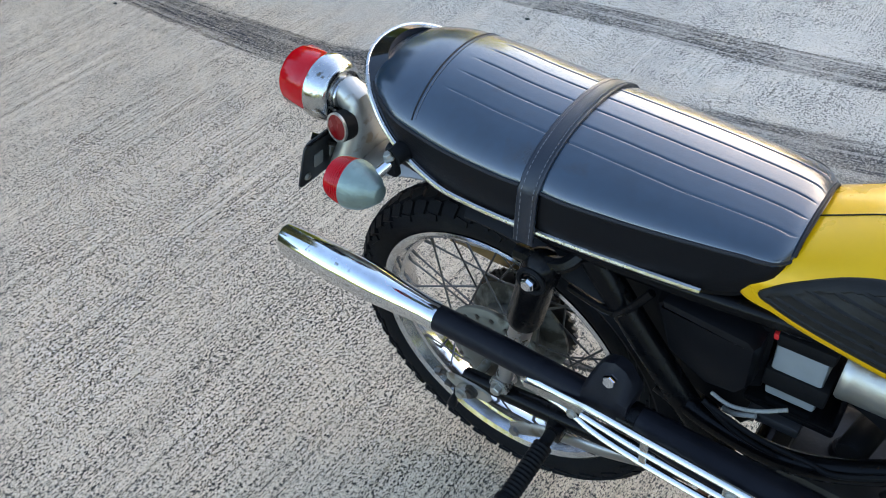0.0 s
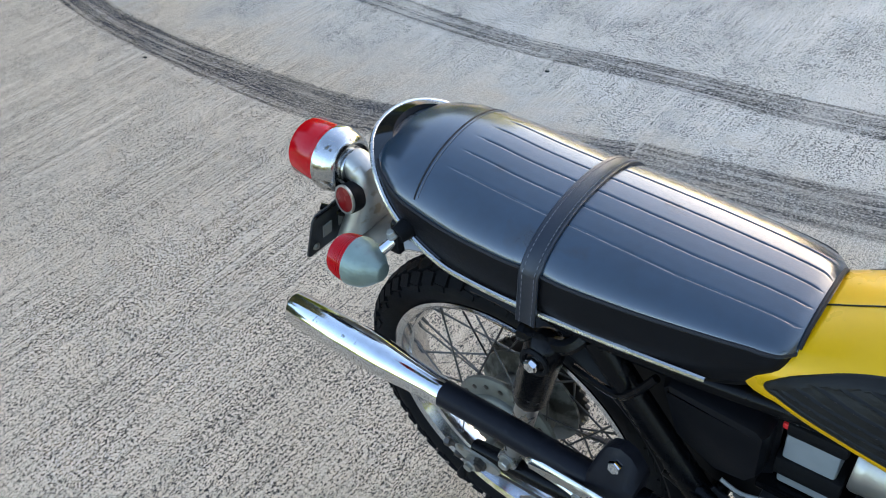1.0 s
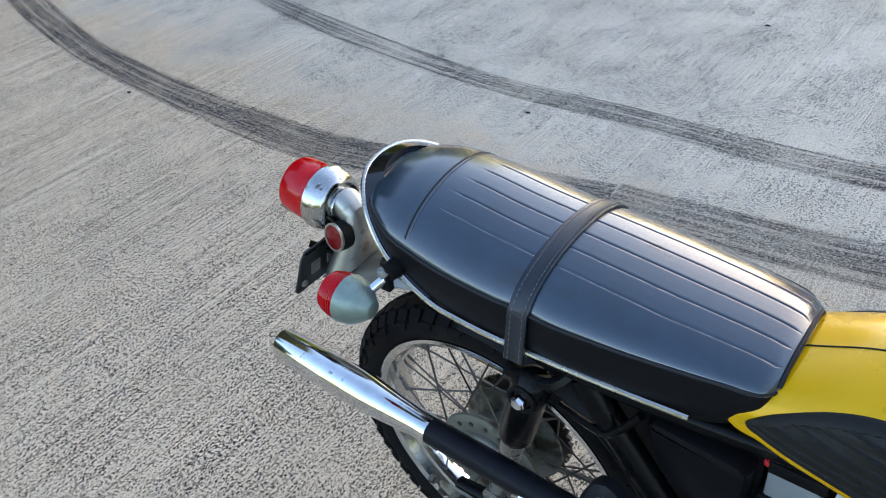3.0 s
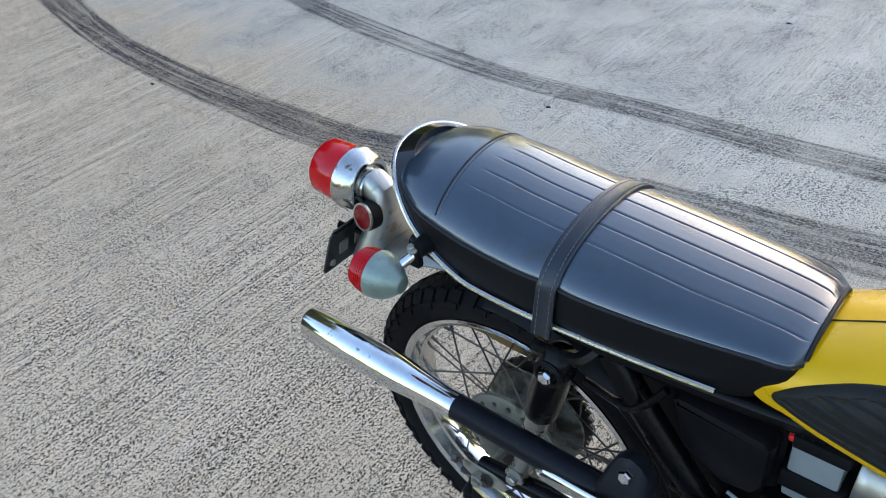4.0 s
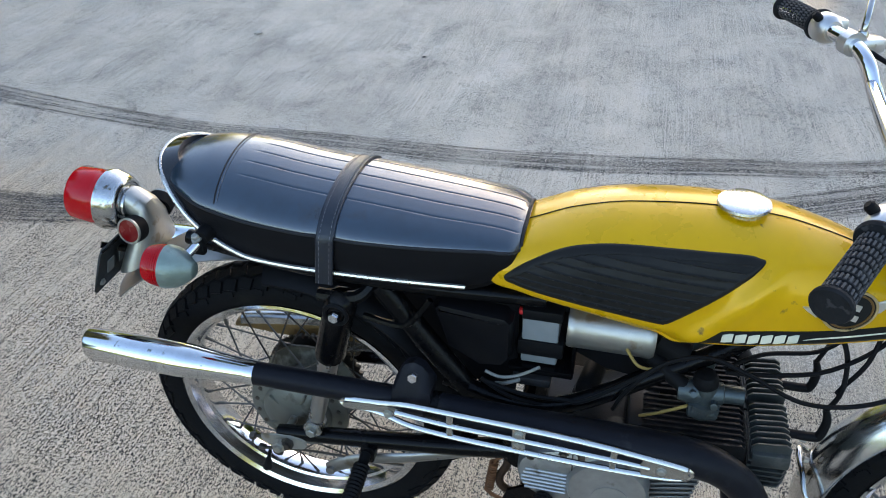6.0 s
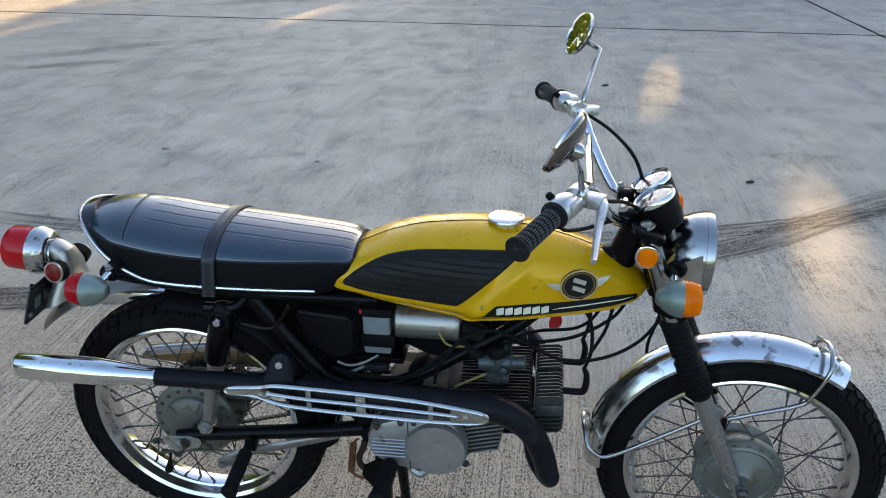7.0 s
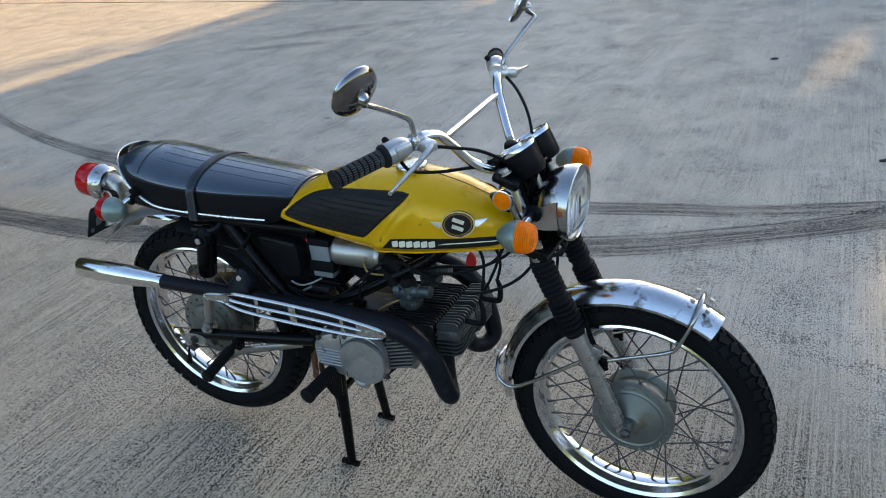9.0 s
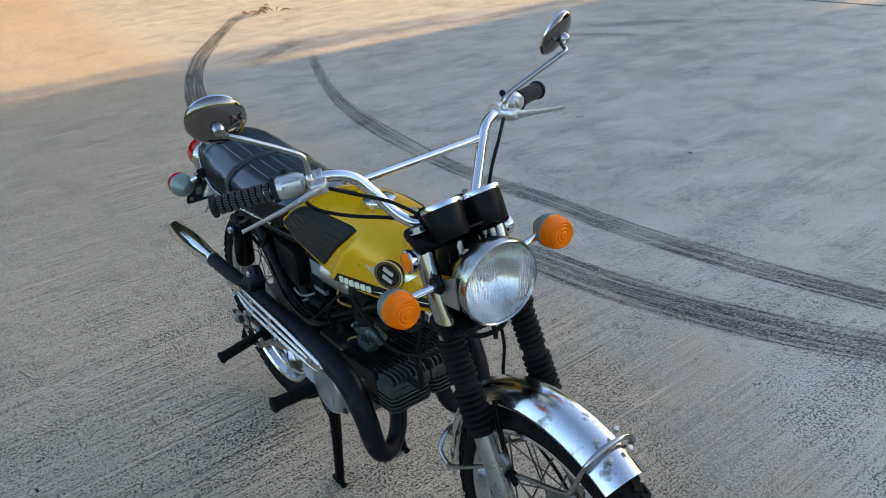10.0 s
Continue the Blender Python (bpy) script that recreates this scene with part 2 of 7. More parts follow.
def concrete(name):
    """Grey yard concrete: brush strokes, worn-smooth trowelled areas, pores and stains."""
    m = bpy.data.materials.new(name)
    m.use_nodes = True
    n, l = m.node_tree.nodes, m.node_tree.links
    b = n["Principled BSDF"]
    geo = n.new("ShaderNodeNewGeometry")

    def tex(scale, detail=5, rot=0.0, stretch=(1, 1, 1), rough=0.6, warp=0.0):
        mp, t = n.new("ShaderNodeMapping"), n.new("ShaderNodeTexNoise")
        mp.inputs["Rotation"].default_value = (0, 0, radians(rot))
        mp.inputs["Scale"].default_value = stretch
        t.inputs["Scale"].default_value, t.inputs["Detail"].default_value, t.inputs["Roughness"].default_value = scale, detail, rough
        t.inputs["Distortion"].default_value = warp
        l.new(geo.outputs["Position"], mp.inputs["Vector"])
        l.new(mp.outputs[0], t.inputs["Vector"])
        return t.outputs["Fac"]

    def ranged(v, a, c, lo=0.0, hi=1.0):
        r = n.new("ShaderNodeMapRange")
        for key, val in (("From Min", a), ("From Max", c), ("To Min", lo), ("To Max", hi)):
            r.inputs[key].default_value = val
        l.new(v, r.inputs["Value"])
        return r.outputs[0]

    def math_(op, a, c):
        r = n.new("ShaderNodeMath")
        r.operation = op
        for k, v in enumerate((a, c)):
            if isinstance(v, (int, float)):
                r.inputs[k].default_value = v
            else:
                l.new(v, r.inputs[k])
        return r.outputs[0]

    def blend(f, a, c):
        r = n.new("ShaderNodeMix")
        r.data_type = "RGBA"
        for key, v in (("Factor", f), ("A", a), ("B", c)):
            if isinstance(v, tuple):
                r.inputs[key].default_value = (*v, 1)
            else:
                l.new(v, r.inputs[key])
        return r.outputs["Result"]

    def dots(scale, stretch):
        """Scattered cells: the distance to each one's middle, and a number of its own."""
        mp, v, c = n.new("ShaderNodeMapping"), n.new("ShaderNodeTexVoronoi"), n.new("ShaderNodeSeparateXYZ")
        mp.inputs["Scale"].default_value = stretch
        v.voronoi_dimensions = "2D"
        v.inputs["Scale"].default_value = scale
        l.new(geo.outputs["Position"], mp.inputs["Vector"])
        l.new(mp.outputs[0], v.inputs["Vector"])
        l.new(v.outputs["Color"], c.inputs[0])
        return v.outputs["Distance"], c.outputs["X"]

    def pitted(scale, stretch, thick, a, c, most):
        """Round pits whose width grows with the field called thick."""
        far_off, own = dots(scale, stretch)
        wide = math_("MULTIPLY", ranged(thick, a, c, 0.0, most), math_("ADD", math_("MULTIPLY", own, 1.1), 0.45))
        return ranged(math_("SUBTRACT", far_off, wide), 0.07, -0.07)

    stroke = tex(1.0, 2, BROOM, (210, 1.6, 1), 0.6)
    furrow = tex(1.0, 2, BROOM + 1.5, (80, 1.2, 1), 0.55)
    grit_, crumb, mottle = tex(420, 2, 0, (1, 0.8, 1), 0.6), tex(150, 3, 0, (1, 0.8, 1), 0.6), tex(26, 6, 0, (1, 0.8, 1), 0.72)
    blotch, large = tex(3.2, 8, 0, (1, 1, 1), 0.65, 0.4), tex(0.55, 6, 0, (1, 1, 1), 0.6)
    smear, cloud = tex(1.6, 7, 20, (1, 0.35, 1), 0.65, 1.2), tex(2.4, 6, -25, (1, 0.6, 1), 0.55, 1.6)
    # the yard is brushed where the bike stands and trowelled smoother further out, pitted in patches
    sep = n.new("ShaderNodeSeparateXYZ")
    l.new(geo.outputs["Position"], sep.inputs[0])
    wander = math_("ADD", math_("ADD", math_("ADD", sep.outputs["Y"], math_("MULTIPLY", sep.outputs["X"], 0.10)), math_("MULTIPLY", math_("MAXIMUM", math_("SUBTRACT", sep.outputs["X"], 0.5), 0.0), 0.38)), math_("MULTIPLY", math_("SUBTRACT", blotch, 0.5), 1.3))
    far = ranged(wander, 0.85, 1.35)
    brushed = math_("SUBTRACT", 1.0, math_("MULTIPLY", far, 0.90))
    near_thick = math_("ADD", math_("ADD", math_("MULTIPLY", stroke, 0.22), math_("MULTIPLY", furrow, 0.05)), math_("ADD", math_("MULTIPLY", blotch, 0.14), math_("ADD", math_("MULTIPLY", mottle, 0.14), math_("MULTIPLY", crumb, 0.37))))
    far_thick = math_("ADD", math_("ADD", math_("MULTIPLY", mottle, 0.26), math_("MULTIPLY", blotch, 0.26)), math_("ADD", math_("MULTIPLY", crumb, 0.32), math_("MULTIPLY", stroke, 0.16)))
    small = pitted(350, (1, 0.46, 1), near_thick, 0.365, 0.545, 0.57)
    wide_ = math_("MULTIPLY", pitted(150, (1, 0.60, 1), near_thick, 0.465, 0.61, 0.38), 0.9)
    out_pits = pitted(190, (1, 0.75, 1), far_thick, 0.41, 0.59, 0.54)
    flecks = math_("MULTIPLY", pitted(75, (1, 0.55, 1), far_thick, 0.47, 0.62, 0.45), 0.65)
    groove, ridge = tex(1.0, 2, BROOM, (72, 0.55, 1), 0.5), tex(1.0, 2, BROOM, (165, 0.7, 1), 0.5)
    lines = math_("MULTIPLY", ranged(math_("ABSOLUTE", math_("SUBTRACT", groove, 0.5), 0), 0.034, 0.014), ranged(crumb, 0.42, 0.54))
    pits = math_("MAXIMUM", math_("MULTIPLY", math_("MAXIMUM", math_("MAXIMUM", small, wide_), math_("MULTIPLY", lines, 0.50)), brushed), math_("MULTIPLY", math_("MAXIMUM", out_pits, flecks), math_("MULTIPLY", far, 0.85)))
    # Base tone: warmer by the bike, cooler and greyer further out.
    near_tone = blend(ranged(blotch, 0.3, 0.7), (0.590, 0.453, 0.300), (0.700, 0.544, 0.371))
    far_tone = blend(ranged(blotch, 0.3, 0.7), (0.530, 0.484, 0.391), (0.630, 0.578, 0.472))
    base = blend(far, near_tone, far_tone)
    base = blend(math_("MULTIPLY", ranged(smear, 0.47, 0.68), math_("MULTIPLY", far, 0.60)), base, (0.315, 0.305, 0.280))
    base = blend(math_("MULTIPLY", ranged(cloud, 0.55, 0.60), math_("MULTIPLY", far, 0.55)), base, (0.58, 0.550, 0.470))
    base = blend(math_("MULTIPLY", ranged(large, 0.45, 0.7), 0.30), base, (0.51, 0.41, 0.30))
    # Base colour gets darker towards +x, most on the brushed ground, with noisy edges.
    darkened = ranged(math_("ADD", math_("ADD", sep.outputs["X"], math_("MULTIPLY", sep.outputs["Y"], 0.25)), math_("MULTIPLY", math_("SUBTRACT", blotch, 0.5), 1.6)), 0.60, 1.55)
    base = blend(math_("MULTIPLY", darkened, math_("SUBTRACT", 0.58, math_("MULTIPLY", far, 0.42))), base, (0.30, 0.262, 0.205))
    base = blend(ranged(grit_, 0.35, 0.65, 0.30, 0.0), base, (0.22, 0.19, 0.155))
    base = blend(math_("MULTIPLY", ranged(grit_, 0.52, 0.70), ranged(stroke, 0.60, 0.40, 0.2, 0.9)), base, (0.90, 0.775, 0.625))
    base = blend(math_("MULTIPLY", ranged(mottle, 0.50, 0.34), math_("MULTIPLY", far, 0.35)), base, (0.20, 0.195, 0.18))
    # Pit shade is put into the base colour, as the bump shows little.
    base = blend(math_("MULTIPLY", pits, 0.96), base, (0.018, 0.016, 0.014))
    base = blend(math_("MULTIPLY", math_("MULTIPLY", ranged(ridge, 0.60, 0.68), ranged(crumb, 0.44, 0.56)), math_("MULTIPLY", brushed, 0.32)), base, (0.90, 0.760, 0.590))
    l.new(base, b.inputs["Base Color"])
    l.new(ranged(math_("SUBTRACT", blotch, math_("MULTIPLY", far, 0.35)), -0.1, 0.6, 0.55, 0.90), b.inputs["Roughness"])
    bp = n.new("ShaderNodeBump")
    bp.inputs["Distance"].default_value = 0.003
    bp.inputs["Strength"].default_value = 0.8
    l.new(math_("SUBTRACT", math_("MULTIPLY", grit_, 0.25), pits), bp.inputs["Height"])
    l.new(bp.outputs["Normal"], b.inputs["Normal"])
    return m


BROOM = 0.0
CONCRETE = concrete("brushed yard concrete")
JOINT_DIRT = material("dark joint dirt", (0.014, 0.013, 0.012), 0.9, 0.0, 0.4, 20, 0.5, 60)


def rubber_mark(name, strength, streaks):
    """Tyre rubber rubbed into concrete: thin film with streaks along the way of travel."""
    m = bpy.data.materials.new(name)
    m.use_nodes = True
    n, l = m.node_tree.nodes, m.node_tree.links
    b, out = n["Principled BSDF"], n["Material Output"]
    b.inputs["Base Color"].default_value, b.inputs["Roughness"].default_value = (0.016, 0.018, 0.023, 1), 0.7
    uv, geo = n.new("ShaderNodeUVMap"), n.new("ShaderNodeNewGeometry")
    uv.uv_map = "UVMap"
    mp, t1, t2, t3 = n.new("ShaderNodeMapping"), n.new("ShaderNodeTexNoise"), n.new("ShaderNodeTexNoise"), n.new("ShaderNodeTexNoise")
    mp.inputs["Scale"].default_value = (streaks, 0.9, 1)
    l.new(uv.outputs[0], mp.inputs["Vector"])
    l.new(mp.outputs[0], t1.inputs["Vector"])
    t1.inputs["Scale"].default_value, t1.inputs["Detail"].default_value = 1.0, 5
    l.new(geo.outputs["Position"], t2.inputs["Vector"])
    t2.inputs["Scale"].default_value, t2.inputs["Detail"].default_value = 120, 3
    t2.inputs["Roughness"].default_value = 0.75
    fine, t4 = n.new("ShaderNodeMapping"), n.new("ShaderNodeTexNoise")
    fine.inputs["Scale"].default_value = (streaks * 4.5, 1.6, 1)
    l.new(uv.outputs[0], fine.inputs["Vector"])
    l.new(fine.outputs[0], t4.inputs["Vector"])
    t4.inputs["Scale"].default_value, t4.inputs["Detail"].default_value = 1.0, 3
    l.new(geo.outputs["Position"], t3.inputs["Vector"])
    t3.inputs["Scale"].default_value, t3.inputs["Detail"].default_value = 3.5, 5
    sep = n.new("ShaderNodeSeparateXYZ")
    l.new(uv.outputs[0], sep.inputs[0])

    def op(kind, a, c):
        r = n.new("ShaderNodeMath")
        r.operation = kind
        for k, v in enumerate((a, c)):
            if isinstance(v, (int, float)):
                r.inputs[k].default_value = v
            else:
                l.new(v, r.inputs[k])
        return r.outputs[0]

    def ranged(v, a, c, lo=0.0, hi=1.0):
        r = n.new("ShaderNodeMapRange")
        for key, val in (("From Min", a), ("From Max", c), ("To Min", lo), ("To Max", hi)):
            r.inputs[key].default_value = val
        l.new(v, r.inputs["Value"])
        return r.outputs[0]

    frayed = op("MULTIPLY", op("SUBTRACT", t4.outputs["Fac"], 0.5), 0.30)
    edge = ranged(op("ADD", op("ABSOLUTE", op("SUBTRACT", sep.outputs["X"], 0.5), 0), frayed), 0.475, 0.445)
    f = op("MULTIPLY", ranged(t1.outputs["Fac"], 0.42, 0.50, max(0.20, strength - 0.54), 1.0), ranged(t2.outputs["Fac"], 0.40, 0.53, 0.12, 1.0))
    f = op("MULTIPLY", f, ranged(t4.outputs["Fac"], 0.40, 0.54, max(0.32, strength - 0.42), 1.0))
    f = op("MULTIPLY", f, ranged(t3.outputs["Fac"], 0.36, 0.58, max(0.5, strength - 0.26), 1.0))
    fade, sep2 = n.new("ShaderNodeUVMap"), n.new("ShaderNodeSeparateXYZ")
    fade.uv_map = "Fade"
    l.new(fade.outputs[0], sep2.inputs[0])
    f = op("MULTIPLY", f, sep2.outputs["X"])
    f = op("MULTIPLY", op("MULTIPLY", f, edge), strength)
    clear, mixed = n.new("ShaderNodeBsdfTransparent"), n.new("ShaderNodeMixShader")
    l.new(f, mixed.inputs[0])
    l.new(clear.outputs[0], mixed.inputs[1])
    l.new(b.outputs[0], mixed.inputs[2])
    l.new(mixed.outputs[0], out.inputs["Surface"])
    return m


MARK_DARK, MARK_MID, MARK_FAINT = rubber_mark("dark tyre rubber film", 0.96, 9.0), rubber_mark("streaked tyre rubber film", 0.85, 9.0), rubber_mark("faint tyre rubber film", 0.52, 8.0)


# ---- mesh helpers ----
def part(name, bm, mat, parent=None, label="", m=None, angle=38):
    """Links a bmesh as one mesh object under a thing or a part."""
    me = bpy.data.meshes.new(name)
    bmesh.ops.recalc_face_normals(bm, faces=bm.faces[:])
    bm.to_mesh(me)
    bm.free()
    me.materials.append(mat)
    me.polygons.foreach_set("use_smooth", [True] * len(me.polygons))
    me.set_sharp_from_angle(angle=radians(angle))
    ob = new(name, me)
    if parent:
        ob.parent = parent
    if m is not None:
        ob.matrix_basis = m
    if label:
        tagged(ob, label)
    return ob


def along(p, d, up=(0, 0, 1)):
    """A pose at p whose z axis points along d and whose x axis lies near up."""
    z = Vector(d).normalized()
    x = Vector(up) - z * z.dot(Vector(up))
    x = x.normalized() if x.length > 1e-4 else z.orthogonal().normalized()
    y = z.cross(x)
    return Matrix.Translation(p) @ Matrix((x, y, z)).transposed().to_4x4()


def glide(pts, steps=6, closed=False):
    """Points on a smooth curve through pts."""
    pts = [Vector(p) for p in pts]
    if len(pts) < 3:
        return pts
    out, k = [], len(pts)
    for i in range(k if closed else k - 1):
        a, b, c, d = (pts[(i + j) % k] if closed else pts[min(max(i + j, 0), k - 1)] for j in (-1, 0, 1, 2))
        for s in range(steps):
            t = s / steps
            out.append(0.5 * (2 * b + (c - a) * t + (2 * a - 5 * b + 4 * c - d) * t * t + (3 * b - a - 3 * c + d) * t ** 3))
    if not closed:
        out.append(pts[-1])
    return out


def tube(bm, pts, r, seg=12, steps=6, closed=False, flat=1.0, up=None):
    """A round or flattened tube on a smooth curve; r is one radius or one for each of pts."""
    line = glide(pts, steps, closed)
    n0 = len(pts)
    rs = []
    for i in range(len(line)):
        if isinstance(r, (list, tuple)):
            f = i / max(1, len(line) - 1) * (n0 - 1)
            k = min(int(f), n0 - 2)
            rs.append(r[k] + (r[k + 1] - r[k]) * (f - k))
        else:
            rs.append(r)
    rings, side = [], None
    for i, p in enumerate(line):
        a = line[i - 1] if i or closed else line[0]
        c = line[(i + 1) % len(line)] if i + 1 < len(line) or closed else line[-1]
        d = (c - a).normalized()
        if up is not None:
            side = Vector(up).cross(d).normalized()
        elif side is None:
            side = d.orthogonal().normalized()
        else:
            side = (side - d * side.dot(d)).normalized()
        o = d.cross(side)
        rings.append([bm.verts.new(p + (side * math.cos(2 * math.pi * k / seg) + o * flat * math.sin(2 * math.pi * k / seg)) * rs[i]) for k in range(seg)])
    m = len(rings)
    for i in range(m if closed else m - 1):
        A, B = rings[i], rings[(i + 1) % m]
        for k in range(seg):
            bm.faces.new((A[k], A[(k + 1) % seg], B[(k + 1) % seg], B[k]))
    if not closed:
        bm.faces.new(rings[0][::-1])
        bm.faces.new(rings[-1])
    return bm


def lathe(bm, prof, m=Matrix.Identity(4), seg=32, closed=False, squash=None, caps=True):
    """Turns a profile of (radius, height) round the local z axis."""
    rings = []
    for r, h in prof:
        if r < 1e-6:
            rings.append([bm.verts.new(m @ Vector((0, 0, h)))])
        else:
            ring = []
            for k in range(seg):
                a = 2 * math.pi * k / seg
                v = Vector((r * math.cos(a), r * math.sin(a), h))
                if squash:
                    v = squash(v)
                ring.append(bm.verts.new(m @ v))
            rings.append(ring)
    pairs = list(zip(rings, rings[1:])) + ([(rings[-1], rings[0])] if closed else [])
    for A, B in pairs:
        for k in range(seg):
            k2 = (k + 1) % seg
            if len(A) == 1 and len(B) == 1:
                continue
            if len(A) == 1:
                bm.faces.new((A[0], B[k2], B[k]))
            elif len(B) == 1:
                bm.faces.new((A[k], A[k2], B[0]))
            else:
                bm.faces.new((A[k], A[k2], B[k2], B[k]))
    if not closed and caps:
        for ring in (rings[0], rings[-1]):
            if len(ring) > 1:
                bm.faces.new(ring)
    return bm


def box(bm, m, size, bevel=0.0, seg=2):
    """A box with rounded edges."""
    made = bmesh.ops.create_cube(bm, size=1.0, matrix=m @ Matrix.Diagonal((*size, 1)))
    if bevel:
        edges = list({e for v in made["verts"] for e in v.link_edges})
        bmesh.ops.bevel(bm, geom=edges, offset=bevel, segments=seg, affect="EDGES", profile=0.5)
    return bm


def prism(bm, outline, thick, m, bevel=0.0):
    """A plate: the outline in the local xy plane, from z = 0 to thick."""
    a = [bm.verts.new(m @ Vector((x, y, 0))) for x, y in outline]
    b = [bm.verts.new(m @ Vector((x, y, thick))) for x, y in outline]
    n = len(a)
    faces = [bm.faces.new(a[::-1]), bm.faces.new(b)]
    for i in range(n):
        faces.append(bm.faces.new((a[i], a[(i + 1) % n], b[(i + 1) % n], b[i])))
    if bevel:
        bmesh.ops.bevel(bm, geom=list({e for f in faces for e in f.edges}), offset=bevel, segments=2, affect="EDGES")
    return bm


def loft(bm, sections, caps=True, ring=True):
    """A skin over sections with equal counts of points."""
    rows = [[bm.verts.new(p) for p in s] for s in sections]
    for A, B in zip(rows, rows[1:]):
        n = len(A)
        for k in range(n if ring else n - 1):
            bm.faces.new((A[k], A[(k + 1) % n], B[(k + 1) % n], B[k]))
    if caps:
        bm.faces.new(rows[0][::-1])
        bm.faces.new(rows[-1])
    return bm


def curve(xs, ys):
    """A smooth function through the points, without overshoot."""
    xs, ys = list(xs), list(ys)
    d = [(ys[i + 1] - ys[i]) / (xs[i + 1] - xs[i]) for i in range(len(xs) - 1)]
    s = [d[0]] + [0.0 if d[i] * d[i + 1] <= 0 else 2 * d[i] * d[i + 1] / (d[i] + d[i + 1]) for i in range(len(d) - 1)] + [d[-1]]

    def f(x):
        x = min(max(x, xs[0]), xs[-1])
        i = max(k for k in range(len(xs) - 1) if xs[k] <= x)
        h = xs[i + 1] - xs[i]
        t = (x - xs[i]) / h
        return (ys[i] * (1 + 2 * t) * (1 - t) ** 2 + s[i] * h * t * (1 - t) ** 2 + ys[i + 1] * t * t * (3 - 2 * t) + s[i + 1] * h * t * t * (t - 1))
    return f


def bolt(name, p, d, r, h, mat, parent, m=None):
    """A hexagon bolt head with a washer."""
    bm = bmesh.new()
    lathe(bm, [(0, 0), (r * 1.35, 0), (r * 1.35, h * 0.25), (0, h * 0.25)], along(p, d), 16)
    lathe(bm, [(0, h * 0.2), (r, h * 0.2), (r, h * 0.9), (r * 0.85, h), (0, h)], along(p, d), 6)
    return part(name, bm, mat, parent, m=m)


def empty(name, label="", category="", group="", kind=""):
    return tagged(new(name), label, category, group, kind)


# ---- the yard ----
bm = bmesh.new()
prism(bm, [(-900, -900), (900, -900), (900, 900), (-900, 900)], 0.3, Matrix.Translation((0, 0, -0.33)))
tagged(part("ground", bm, GRASS), "wide dry lawn ground round the concrete yard", "ground", kind="structure")
SKEW = Matrix(((1, -0.05, 0, 0), (-0.083, 1, 0, 0), (0, 0, 1, 0), (0, 0, 0, 1)))
yard = empty("pavement", "grey brushed concrete yard in large cast slabs", "pavement", kind="structure")
JOINT_X, JOINT_Y, GAP = 3.83, 6.58, 0.034


def slab(x0, x1, y0, y1):
    """One cast slab with softly broken edges."""
    bm = bmesh.new()
    g = GAP / 2
    m = Matrix.Translation((JOINT_X, JOINT_Y, 0)) @ SKEW @ Matrix.Translation((-JOINT_X, -JOINT_Y, 0))
    box(bm, m @ Matrix.Translation(((x0 + x1) / 2, (y0 + y1) / 2, -0.015)), (x1 - x0 - 2 * g, y1 - y0 - 2 * g, 0.03), 0.003, 2)
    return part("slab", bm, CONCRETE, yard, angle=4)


xs = [JOINT_X + k * 14.0 for k in (-3, -2, -1, 0, 1, 2)]
ys = [JOINT_Y + k * 14.0 for k in (-1, 0, 1, 2)]
for x0, x1 in zip(xs, xs[1:]):
    for y0, y1 in zip(ys, ys[1:]):
        slab(x0, x1, y0, y1)
bm = bmesh.new()
for along_x in (True, False):
    pts = []
    for k in range(90):
        s = -14 + k * 0.32
        w = 0.004 * math.sin(k * 1.7) + 0.003 * math.sin(k * 4.1)
        p = Vector((s, w, 0)) if along_x else Vector((w, s, 0))
        pts.append(Matrix.Translation((JOINT_X, JOINT_Y, -0.012)) @ SKEW @ p)
    tube(bm, pts, 0.0155, 6, 1)
tagged(part("joint_filler", bm, JOINT_DIRT, yard), "dark cracked joint filler with dirt")


def tyre_mark(pts, width, mat, label, height=0.0016, fade=(0.0, 0.0), thin=0.0):
    """A strip of rubber film on the concrete."""
    line = glide([Vector((x, y, 0)) for x, y in pts], 8)
    bm = bmesh.new()
    uv, uf = bm.loops.layers.uv.new("UVMap"), bm.loops.layers.uv.new("Fade")
    whole = sum((b - a).length for a, b in zip(line, line[1:]))
    rows, dist = [], 0.0
    for i, p in enumerate(line):
        d = (line[min(i + 1, len(line) - 1)] - line[max(i - 1, 0)]).normalized()
        if i:
            dist += (p - line[i - 1]).length
        side = Vector((-d.y, d.x, 0)) * width / 2 * (1 + 0.06 * math.sin(dist * 2.3)) * (1 - thin * max(0.0, 1 - dist / 3.5))
        rows.append((bm.verts.new(p - side + Vector((0, 0, height))), bm.verts.new(p + side + Vector((0, 0, height))), dist))
    for A, B in zip(rows, rows[1:]):
        f = bm.faces.new((A[0], B[0], B[1], A[1]))
        for loop, c in zip(f.loops, ((0, A[2]), (0, B[2]), (1, B[2]), (1, A[2]))):
            loop[uv].uv = c
            loop[uf].uv = (min(1.0, (c[1] + 0.001) / (fade[0] + 0.001), (whole - c[1] + 0.001) / (fade[1] + 0.001)), 0.0)
    return tagged(part("tyre_mark", bm, mat), label, "tyre mark", "tyre marks on the yard", "structure")


